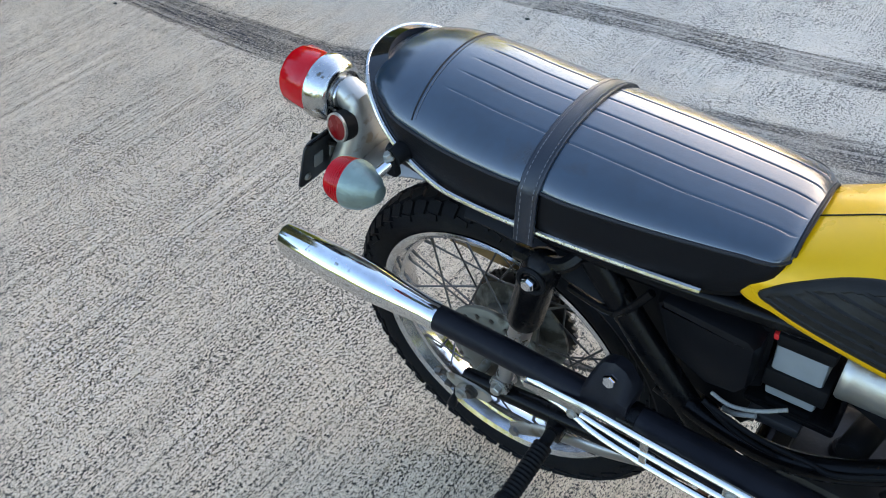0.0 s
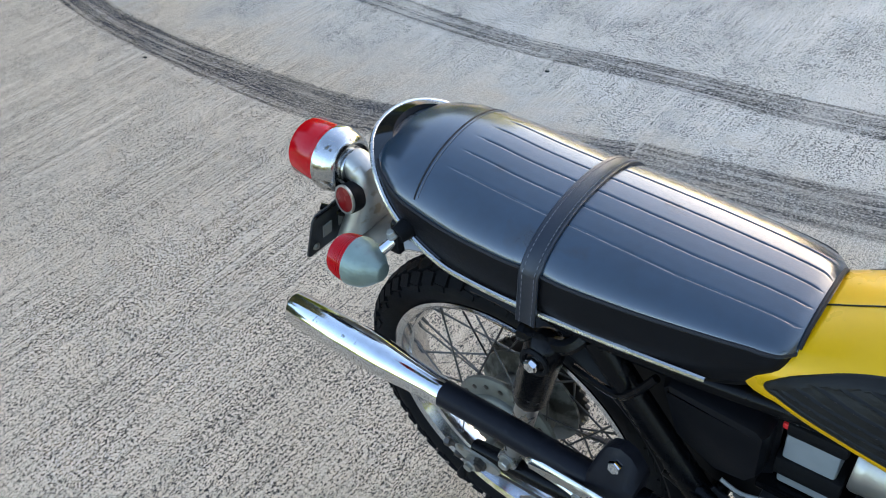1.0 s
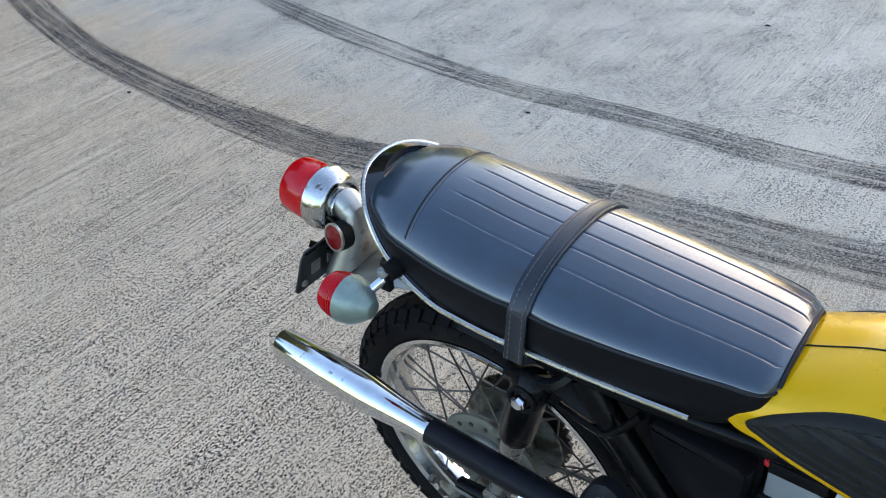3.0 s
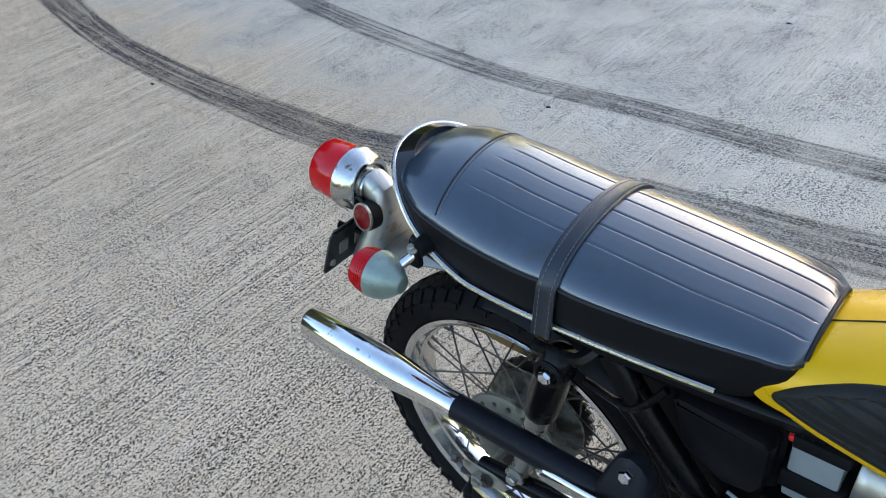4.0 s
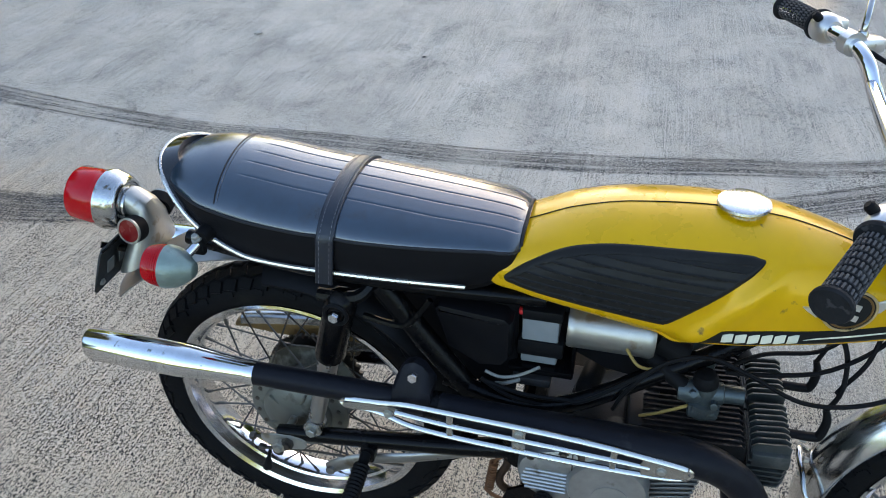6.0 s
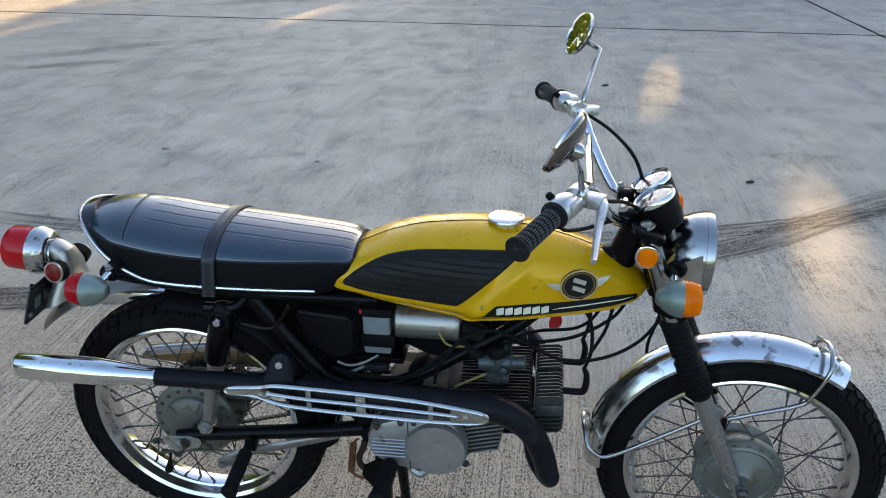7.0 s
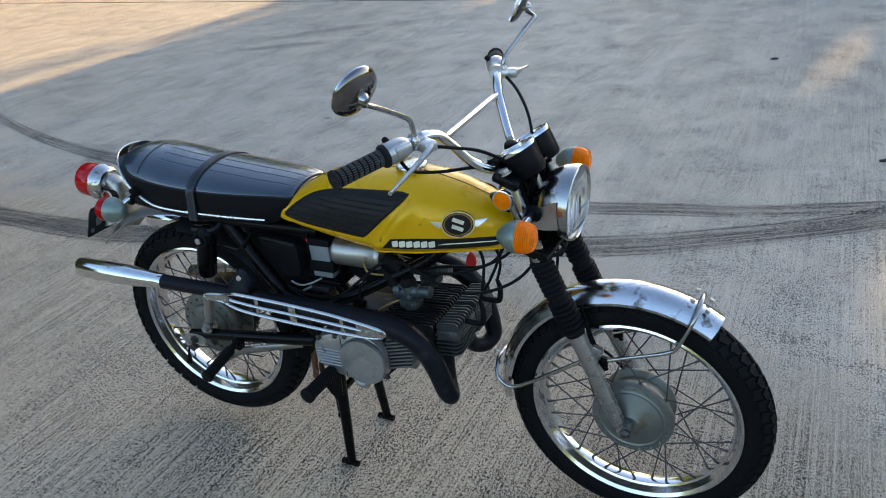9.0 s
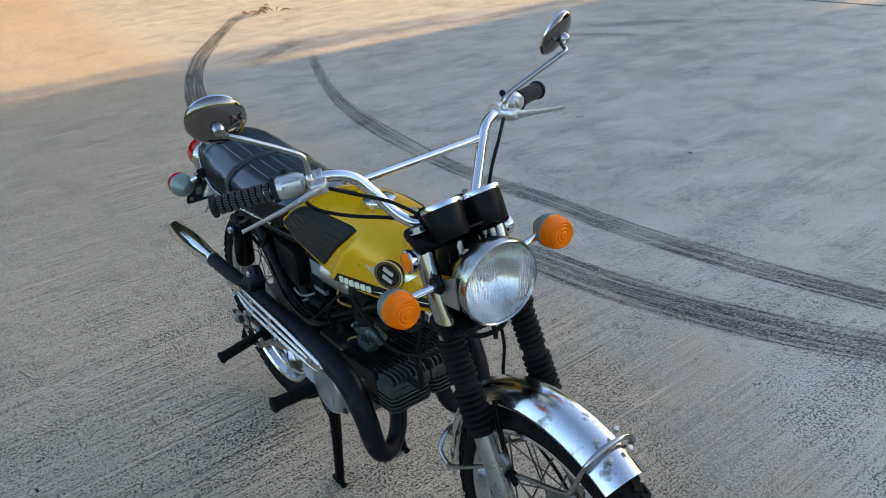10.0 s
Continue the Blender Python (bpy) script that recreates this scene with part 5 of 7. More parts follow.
    for x, za, zb in ((0.302, 0.573, 0.524), (0.408, 0.570, 0.520), (0.548, 0.559, 0.516)):
        box(bm, Matrix.Translation((x, yo + s * 0.003, (za + zb) / 2)), (0.010 if x != 0.408 else 0.020, 0.004, za - zb), 0.001, 1)
    shield = part("heat_shield", bm, ALU_TRIM, pipe, "bright slotted metal heat shield")
    bm = bmesh.new()
    prism(bm, [(0.128, 0.540), (0.195, 0.5405), (0.225, 0.549), (0.225, 0.554), (0.195, 0.5605), (0.128, 0.5495)], 0.003, Matrix.Translation((0, yo - s * 0.007 + 0.0, 0)) @ Matrix.Rotation(radians(90), 4, "X"))
    part("end_plate", bm, ALU_TRIM, shield)
    bm = bmesh.new()
    prism(bm, [(0.59, 0.516), (0.652, 0.521), (0.656, 0.530), (0.652, 0.539), (0.59, 0.551), (0.585, 0.533)], 0.003, Matrix.Translation((0, yo + s * 0.002, 0)) @ Matrix.Rotation(radians(90), 4, "X"))
    part("end_plate", bm, ALU_TRIM, shield)
    for x, z in ((0.205, 0.551), (0.408, 0.555), (0.408, 0.536), (0.617, 0.531)):
        bolt("screw", Vector((x, yo + s * 0.004, z)), (0, s, 0), 0.0055, 0.005, STEEL, shield)

# ---- engine ----
bm = bmesh.new()
loft(bm, [[Vector((x, y, z)) for x, z in ((0.41, 0.35), (0.44, 0.325), (0.58, 0.325), (0.625, 0.37), (0.625, 0.45), (0.56, 0.475), (0.44, 0.47), (0.405, 0.42))] for y in (-0.105, -0.05, 0.05, 0.105)])
engine = part("engine", bm, ENGINE_DARK, bike, "dusty aluminium two-stroke twin engine")
bm = bmesh.new()


def cover_ring(y, grow):
    pts = []
    for k in range(56):
        a = 2 * math.pi * k / 56
        # a large round clutch dome that runs into a narrower rear lobe
        cx, cz = 0.545, 0.398
        ca, sa = math.cos(a), math.sin(a)
        rx = 0.070 if ca > 0 else 0.146
        rz = 0.072
        e = 0.72 if ca < 0 else 1.0
        x = cx + (rx + grow) * math.copysign(abs(ca) ** e, ca)
        z = cz + (rz + grow) * math.copysign(abs(sa) ** e, sa) * (1.0 if ca > 0 else 1 - 0.10 * abs(ca))
        pts.append(Vector((x, y, z)))
    return pts


loft(bm, [cover_ring(-0.085, 0.0), cover_ring(-0.122, 0.0), cover_ring(-0.133, -0.004), cover_ring(-0.137, -0.012)])
cover = part("clutch_cover", bm, CAST, engine, "pale cast aluminium clutch cover")
bm = bmesh.new()
lathe(bm, [(0, 0), (0.066, 0), (0.066, 0.006), (0.062, 0.012), (0.05, 0.0135), (0, 0.0145)], along((0.548, -0.135, 0.396), (0, -1, 0)), 48)
lathe(bm, [(0.028, 0.010), (0.028, 0.0155), (0.031, 0.0155), (0.031, 0.010)], along((0.554, -0.135, 0.384), (0, -1, 0)), 30, True)
part("clutch_dome", bm, CAST, cover)
for k in range(6):
    bm = bmesh.new()
    tube(bm, [(0.407 + 0.003 * abs(k - 2.5), -0.1375, 0.366 + 0.0088 * k), (0.482, -0.1375, 0.366 + 0.0088 * k)], 0.0024, 6)
    part("cover_ridge", bm, CAST, cover)
bm = bmesh.new()
tube(bm, [(0.492, -0.1372, 0.333), (0.490, -0.1376, 0.40), (0.488, -0.1372, 0.466)], 0.0011, 6, 2)
part("cover_joint", bm, GEAR, cover, "dark joint line across the cover")
for x, z in ((0.422, 0.440), (0.474, 0.455), (0.502, 0.458), (0.44, 0.335), (0.610, 0.36)):
    bolt("screw", Vector((x, -0.134, z)), (0, -1, 0), 0.0065, 0.006, CHAIN, cover)
bm = bmesh.new()
for k in range(9):
    z = 0.386 + 0.0102 * k
    box(bm, Matrix.Translation((0.636 + 0.002 * k, -0.008, z)) @ Matrix.Rotation(radians(-15), 4, "Y"), (0.088, 0.235 - 0.002 * k, 0.0048), 0.001, 1)
box(bm, Matrix.Translation((0.64, 0, 0.415)), (0.07, 0.20, 0.085))
tagged(part("finned_crankcase", bm, CASE_FIN, engine), kind="stuff")
for s, side in ((-1, "right"), (1, "left")):
    yc = s * 0.054 - 0.010
    bm = bmesh.new()
    tilt = Matrix.Rotation(radians(-4), 4, "Y")
    # barrel: upright fins along the top, level fins down the side
    for k in range(9):
        y = yc - 0.046 + 0.0115 * k
        prism(bm, [(0.585, 0.462), (0.585, 0.502), (0.592, 0.509), (0.735, 0.518), (0.742, 0.512), (0.742, 0.462)], 0.0034, Matrix.Translation((0, y, 0)) @ Matrix.Rotation(radians(90), 4, "X"))
    for k in range(6):
        box(bm, Matrix.Translation((0.664, yc, 0.430 + 0.0115 * k)) @ tilt, (0.155, 0.100, 0.0034), 0.0012, 1)
    box(bm, Matrix.Translation((0.664, yc, 0.468)) @ tilt, (0.15, 0.082, 0.080))
    tagged(part("cylinder", bm, ENGINE_FIN, engine, "black finned cylinder barrel", angle=25), kind="stuff")
    bm = bmesh.new()
    for k in range(8):
        y = yc - 0.042 + 0.0122 * k
        prism(bm, [(0.752, 0.490), (0.750, 0.519), (0.757, 0.526), (0.797, 0.531), (0.806, 0.525), (0.806, 0.480)], 0.0030, Matrix.Translation((0, y, 0)) @ Matrix.Rotation(radians(90), 4, "X"))
    for k in range(6):
        x1 = 0.812 - 0.00016 * (k - 3) ** 2
        prism(bm, [(0.750, -0.052), (x1 - 0.010, -0.052), (x1, -0.040), (x1, 0.040), (x1 - 0.010, 0.052), (0.750, 0.052)], 0.0036, Matrix.Translation((0, yc, 0.444 + 0.0104 * k - 0.0545)) @ tilt)
    box(bm, Matrix.Translation((0.772, yc, 0.474)) @ tilt, (0.040, 0.078, 0.070))
    box(bm, Matrix.Translation((0.780, yc, 0.498)) @ tilt, (0.056, 0.106, 0.028), 0.005)
    tagged(part("cylinder_head", bm, HEAD_FIN, engine, "grey-black finned cylinder head", angle=25), kind="stuff")
    bm = bmesh.new()
    tube(bm, [(0.800, yc, 0.515), (0.838, yc, 0.514), (0.850, yc, 0.520), (0.853, yc, 0.552), (0.846, yc, 0.575)], [0.0070, 0.0075, 0.0075, 0.0065, 0.0045], 10)
    part("plug_cap", bm, RUBBER, engine)
    bm = bmesh.new()
    tube(bm, [(0.846, yc, 0.57), (0.858, yc, 0.62), (0.85, yc * 0.6, 0.68), (0.80, yc * 0.3, 0.73)], 0.0038, 8)
    part("plug_lead", bm, RUBBER, engine)
    # carburettor
    bm = bmesh.new()
    cc = Vector((0.672, s * 0.056 - 0.018, 0.578))
    lathe(bm, [(0, -0.045), (0.016, -0.045), (0.019, -0.03), (0.017, 0.02), (0.014, 0.022), (0.014, 0.05), (0, 0.05)], along(cc + Vector((0.005, 0, 0.004)), (1, 0, 0.06)), 18)
    lathe(bm, [(0, 0.022), (0.017, 0.022), (0.019, 0.012), (0.019, -0.008), (0.026, -0.010), (0.026, -0.018), (0.024, -0.020), (0.023, -0.034), (0.017, -0.042), (0, -0.044)], along(cc, (0, 0, 1)), 20)
    for a in (0.8, 2.3, 3.9, 5.5):
        lathe(bm, [(0, 0), (0.0045, 0), (0.0045, 0.010), (0, 0.010)], along(cc + Vector((0.026 * math.cos(a), 0.026 * math.sin(a), -0.020)), (0, 0, 1)), 6)
    box(bm, Matrix.Translation(cc + Vector((0.0, 0, -0.026))), (0.046, 0.044, 0.020), 0.006)
    lathe(bm, [(0, 0), (0.006, 0), (0.006, 0.014), (0, 0.015)], along(cc + Vector((0.012, s * 0.016, 0.0)), (0, s, 0.2)), 8)
    lathe(bm, [(0, 0), (0.005, 0), (0.005, 0.016), (0, 0.017)], along(cc + Vector((-0.02, s * 0.014, 0.012)), (0, s, 0.6)), 8)
    carb = part("carburettor", bm, CARB, engine, "blue-grey weathered carburettor with black cap")
    bm = bmesh.new()
    lathe(bm, [(0, 0.018), (0.017, 0.018), (0.019, 0.022), (0.019, 0.032), (0.015, 0.040), (0.006, 0.043), (0, 0.043)], along(cc, (-0.1, 0, 1)), 22)
    part("cap", bm, RUBBER, carb, "black rubber carburettor cap")
    bm = bmesh.new()
    tube(bm, [cc + Vector((-0.03, 0, 0.008)), cc + Vector((-0.075, -s * 0.02, 0.03)), cc + Vector((-0.11, -s * 0.04, 0.05))], 0.013, 14)
    part("intake_hose", bm, RUBBER, engine)
bm = bmesh.new()
tube(bm, [(0.655, -0.085, 0.562), (0.630, -0.092, 0.553), (0.605, -0.092, 0.538), (0.582, -0.085, 0.520)], 0.0026, 8)
part("fuel_hose", bm, YELLOW_HOSE, engine, "thin yellow fuel hose")
bm = bmesh.new()
tube(bm, [(0.600, -0.070, 0.612), (0.582, -0.085, 0.620), (0.565, -0.085, 0.626), (0.548, -0.07, 0.640)], 0.0026, 8)
part("fuel_hose", bm, YELLOW_HOSE, engine, "thin yellow fuel hose")
bm = bmesh.new()
box(bm, Matrix.Translation((0.590, -0.03, 0.485)), (0.05, 0.12, 0.04), 0.006)
box(bm, Matrix.Translation((0.50, -0.02, 0.462)), (0.14, 0.14, 0.05), 0.010)
part("gearbox_top", bm, GEAR, engine, "dusty gearbox casting")
bm = bmesh.new()
lathe(bm, [(0, 0), (0.017, 0), (0.019, 0.006), (0.017, 0.016), (0, 0.018)], along((0.490, -0.030, 0.486), (0, 0, 1)), 20)
box(bm, Matrix.Translation((0.490, -0.030, 0.507)), (0.026, 0.006, 0.008), 0.002)
part("oil_filler_cap", bm, BLACK_PLASTIC, engine)
bm = bmesh.new()
tube(bm, [(0.475, -0.085, 0.315), (0.488, -0.090, 0.292), (0.508, -0.090, 0.284), (0.524, -0.090, 0.300), (0.545, -0.085, 0.315)], [0.009, 0.009, 0.013, 0.007, 0.006], 8)
part("drain_fitting", bm, CAST, engine)

# ---- electrics and boxes under the seat ----
bm = bmesh.new()
sec = []
for y, g in ((-0.035, 0), (-0.078, 0), (-0.088, -0.004), (-0.091, -0.012)):
    ol = [(0.250 - g, 0.680), (0.260, 0.690 + g), (0.362, 0.680 + g), (0.374 + g, 0.668), (0.374 + g, 0.600), (0.360, 0.580 - g), (0.325, 0.575 - g), (0.275, 0.605 - g)]
    sec.append([Vector((x, y, z)) for x, z in ol])
loft(bm, sec)
part("side_cover", bm, BLACK_PLASTIC, bike, "black side cover below the seat")
bm = bmesh.new()
loft(bm, [[Vector((x, -y, z)) for x, z in ((0.252, 0.690), (0.365, 0.682), (0.374, 0.60), (0.325, 0.575), (0.275, 0.605))] for y in (-0.035, -0.08, -0.09)])
part("tool_box", bm, BLACK_PLASTIC, bike)
bm = bmesh.new()
box(bm, Matrix.Translation((0.415, -0.020, 0.624)), (0.058, 0.08, 0.102), 0.004)
battery = part("battery", bm, WHITE_PLASTIC, bike, "milky white battery with black strap")
bm = bmesh.new()
box(bm, Matrix.Translation((0.417, -0.021, 0.606)), (0.072, 0.086, 0.030), 0.003)
part("battery_strap", bm, RUBBER, battery)
bm = bmesh.new()
box(bm, Matrix.Translation((0.417, -0.021, 0.672)), (0.064, 0.084, 0.020), 0.004)
part("battery_lid", bm, RUBBER, battery)
bm = bmesh.new()
box(bm, Matrix.Translation((0.420, -0.018, 0.563)), (0.105, 0.105, 0.012), 0.003)
box(bm, Matrix.Translation((0.470, -0.010, 0.590)), (0.006, 0.100, 0.062), 0.002)
box(bm, Matrix.Translation((0.420, 0.042, 0.615)), (0.110, 0.006, 0.110), 0.002)
part("battery_tray", bm, BLACK_PAINT, bike, "black steel battery tray")
bm = bmesh.new()
loft(bm, [[Vector((x, y, z)) for y, z in ((-w, zl), (-w, zh), (w, zh), (w, zl))] for x, w, zl, zh in ((0.470, 0.030, 0.585, 0.632), (0.520, 0.036, 0.565, 0.625), (0.575, 0.036, 0.555, 0.615), (0.610, 0.026, 0.565, 0.605))])
part("intake_box", bm, BLACK_PLASTIC, bike, "black plastic intake box behind the carburettors")
bm = bmesh.new()
lathe(bm, [(0, -0.030), (0.016, -0.030), (0.018, -0.026), (0.018, 0.026), (0.016, 0.030), (0, 0.030)], along((0.500, -0.030, 0.530), (0.2, 1, 0)), 18)
part("ignition_coil", bm, RUBBER, bike, "black ignition coil")
bm = bmesh.new()
box(bm, Matrix.Translation((0.386, -0.056, 0.674)), (0.012, 0.012, 0.010), 0.003)
part("terminal", bm, RED_PLASTIC, battery, "red battery terminal cap")
bm = bmesh.new()
box(bm, Matrix.Translation((0.408, -0.055, 0.548)), (0.062, 0.05, 0.016), 0.003)
part("rectifier", bm, GEAR, bike, "grey metal rectifier box")
bm = bmesh.new()
m = along((0.456, -0.036, 0.647), (1, 0.02, -0.02))
lathe(bm, [(0, 0), (0.035, 0), (0.0375, 0.004), (0.0375, 0.012), (0.0368, 0.013), (0.0368, 0.118), (0.0375, 0.119), (0.0375, 0.128), (0.034, 0.133), (0, 0.133)], m, 36)
part("air_filter", bm, STEEL, bike, "dull silver air filter canister")
bm = bmesh.new()
lathe(bm, [(0, 0), (0.022, 0), (0.022, 0.05), (0, 0.05)], along((0.592, -0.034, 0.640), (1, -0.1, -0.5)), 18)
part("intake_hose", bm, RUBBER, bike)
bm = bmesh.new()
box(bm, Matrix.Translation((0.45, -0.03, 0.675)), (0.02, 0.02, 0.012), 0.002)
part("connector", bm, RUBBER, bike)
bm = bmesh.new()
tube(bm, [(0.42, -0.075, 0.580), (0.39, -0.085, 0.566), (0.36, -0.09, 0.560), (0.335, -0.09, 0.568)], 0.0026, 8)
part("breather_hose", bm, CLEAR_HOSE, bike, "milky plastic breather hose")
bm = bmesh.new()
tube(bm, [(0.39, -0.085, 0.556), (0.365, -0.085, 0.542), (0.35, -0.075, 0.53)], 0.0034, 8)
part("breather_hose", bm, CLEAR_HOSE, bike, "milky plastic breather hose")
bm = bmesh.new()
prism(bm, [(0.772, 0.604), (0.780, 0.600), (0.796, 0.606), (0.800, 0.618), (0.798, 0.632), (0.790, 0.644), (0.784, 0.644), (0.776, 0.632), (0.772, 0.618)], 0.005, Matrix.Translation((0, 0.040, 0)) @ Matrix.Rotation(radians(90), 4, "X"), 0.0015)
part("fuel_tap_tag", bm, RED_PLASTIC, bike, "red plastic tag under the tank")
bm = bmesh.new()
tube(bm, [(0.366, -0.080, 0.358), (0.356, -0.080, 0.350), (0.353, -0.080, 0.340)], 0.0030, 6)
tube(bm, [(0.352 - 0.00015 * k + 0.0068 * math.cos(k * 1.3), -0.080 + 0.0068 * math.sin(k * 1.3), 0.342 - 0.00135 * k) for k in range(58)], 0.0023, 5, 2)
tube(bm, [(0.345, -0.080, 0.266), (0.347, -0.080, 0.256), (0.362, -0.080, 0.247), (0.385, -0.080, 0.245), (0.400, -0.082, 0.255)], 0.0036, 6)
part("stand_spring", bm, RUST, bike, "rusty return spring")
bm = bmesh.new()
tube(bm, [(0.376, -0.070, 0.345), (0.372, -0.072, 0.325), (0.362, -0.072, 0.300), (0.364, -0.072, 0.276), (0.384, -0.072, 0.262), (0.404, -0.072, 0.270)], 0.0075, 8)
part("stand_link", bm, RUSTY_DARK, bike, "dark rusty stand linkage")

# ---- stand and foot pegs ----
bm = bmesh.new()
for s in (-1, 1):
    foot = Vector((0.430, s * 0.104 - 0.003, 0.012))
    tube(bm, [(0.418, s * 0.078, 0.315), (0.423, s * 0.088, 0.17), foot], [0.019, 0.015, 0.012], 10)
    tube(bm, [foot + Vector((-0.03, 0, -0.002)), foot + Vector((0.022, 0, -0.004))], 0.009, 8)
tube(bm, [(0.421, -0.085, 0.235), (0.421, 0.085, 0.235)], 0.010, 8)
prism(bm, [(0.372, 0.272), (0.380, 0.298), (0.410, 0.318), (0.440, 0.318), (0.436, 0.25), (0.418, 0.215), (0.398, 0.235)], 0.006, Matrix.Translation((0, -0.094, 0)) @ Matrix.Rotation(radians(90), 4, "X"), 0.001)
stand = part("centre_stand", bm, BLACK_PAINT, bike, "black steel centre stand, folded down")
bm = bmesh.new()
tube(bm, [(0.405, -0.083, 0.28), (0.407, -0.088, 0.17)], 0.006, 8)
lathe(bm, [(0.005, -0.002), (0.009, -0.002), (0.009, 0.002), (0.005, 0.002)], along((0.407, -0.090, 0.158), (1, 0, 0)), 12, True)
part("stand_spring_cover", bm, BLACK_PAINT, stand)


def peg(a, b, r):
    a, b = Vector(a), Vector(b)
    bm = bmesh.new()
    n = 14
    tube(bm, [a, a + (b - a) * 0.25], r * 0.62, 10)
    pts, rr = [], []
    for k in range(n * 2 + 1):
        t = 0.22 + 0.78 * k / (2 * n)
        pts.append(a + (b - a) * t)
        rr.append(r * (1.0 if k % 2 else 0.90))
    tube(bm, pts, rr, 12, 1)
    lathe(bm, [(0, 0), (r * 1.12, 0), (r * 1.12, 0.008), (r * 0.8, 0.012), (0, 0.012)], along(b, b - a), 14)
    return bm


for s in (-1, 1):
    part("foot_peg", peg((0.450, s * 0.11, 0.345), (0.442, s * 0.240, 0.343), 0.0185), RUBBER, bike, "black ribbed rubber rider foot peg")
    part("foot_peg", peg((0.133, s * 0.128, 0.365), (0.130, s * 0.250, 0.340), 0.0155), RUBBER, bike, "black rubber pillion foot peg")
for s in (-1, 1):
    bm = bmesh.new()
    box(bm, Matrix.Translation((0.134, s * 0.122, 0.362)) @ Matrix.Rotation(radians(10), 4, "Y"), (0.028, 0.024, 0.036), 0.004)
    part("peg_bracket", bm, BLACK_PAINT, bike)
# chain
bm = bmesh.new()
for k in range(56):
    x = -0.035 + 0.455 * k / 55
    for z0, z1, zs in ((0.343 + 0.098, 0.43, 1), (0.343 - 0.098, 0.375, -1)):
        z = z0 + (z1 - z0) * k / 55
        box(bm, Matrix.Translation((x, 0.058, z)) @ Matrix.Rotation(0.0, 4, "Y"), (0.0068, 0.006 if k % 2 else 0.010, 0.008), 0.0)
for k in range(26):
    a = math.pi / 2 + math.pi * k / 25
    box(bm, Matrix.Translation((-0.035 + 0.099 * math.cos(a), 0.058, 0.343 + 0.099 * math.sin(a))) @ Matrix.Rotation(-a, 4, "Y"), (0.008, 0.006 if k % 2 else 0.010, 0.0075))
part("chain", bm, CHAIN, bike, "oily drive chain")
bm = bmesh.new()
sec = []
for k in range(25):
    x = -0.215 + 0.555 * k / 24
    zt, zl = 0.436 + 0.040 * min(1.0, (x + 0.215) / 0.26) ** 0.8 - 0.016 * max(0.0, x - 0.1), 0.412 + 0.006 * (k / 24)
    if k < 4:
        zt, zl = (zt + 0.424) / 2 + (zt - 0.424) / 2 * (k / 4) ** 0.5 - 0.004, zl + 0.008 * (1 - k / 4)
    sec.append([Vector((x, y, z)) for y, z in ((0.082, zl), (0.080, zt - 0.008), (0.083, zt - 0.002), (0.090, zt), (0.103, zt), (0.108, zt - 0.003), (0.110, zt - 0.010), (0.110, zl))])
loft(bm, sec)
guard_box = part("chain_guard", bm, RUSTY_GUARD, bike, "chrome chain guard with rusty brown sides", angle=50)
bm = bmesh.new()
sec = []
for k in range(21):
    x = -0.20 + 0.535 * k / 20
    zt = 0.436 + 0.040 * min(1.0, (x + 0.215) / 0.26) ** 0.8 - 0.016 * max(0.0, x - 0.1)
    sec.append([Vector((x, y, zt + z)) for y, z in ((0.077, -0.012), (0.080, 0.001), (0.088, 0.005), (0.104, 0.005), (0.112, 0.0), (0.113, -0.010), (0.106, -0.012))])
loft(bm, sec)
part("top_strip", bm, OLD_CHROME, guard_box, "worn chrome top edge")

# ---- tail ----
bm = bmesh.new()
TAIL = Vector((-0.342, -0.012, 0.755))
way = Vector((-1, 0, 0.10)).normalized()
mt = along(TAIL, way)
lathe(bm, [(0, -0.030), (0.044, -0.030), (0.044, 0.040), (0.040, 0.045), (0, 0.046)], mt, 40)
tail = part("tail_lamp", bm, CHROME, bike, "round red tail lamp in a chrome shell")
bm = bmesh.new()
lathe(bm, [(0, 0.0), (0.0485, 0.0), (0.0492, 0.003), (0.0488, 0.010), (0.0478, 0.014), (0.0484, 0.018), (0.0482, 0.054), (0.0455, 0.059), (0.02, 0.061), (0, 0.061)], mt, 48)
part("tail_lens", bm, RED_LENS, tail, "clear red plastic lens")
bm = bmesh.new()
lathe(bm, [(0.0505, 0.004), (0.0528, 0.003), (0.0532, 0.0), (0.0528, -0.007), (0.0515, -0.009), (0.0508, -0.014), (0.0482, -0.023), (0.0435, -0.0305), (0.039, -0.034), (0.037, -0.0345), (0.0355, -0.033), (0.030, -0.033), (0.029, -0.041), (0, -0.042)], mt, 48)
part("tail_shell", bm, TAIL_SHELL, tail, "chrome lamp shell")
for a in (0.6, 2.2, 4.3):
    bolt("screw", mt @ Vector((0.026 * math.cos(a), 0.026 * math.sin(a), -0.034)), -way, 0.0045, 0.007, STEEL, tail)
bm = bmesh.new()
sec = []
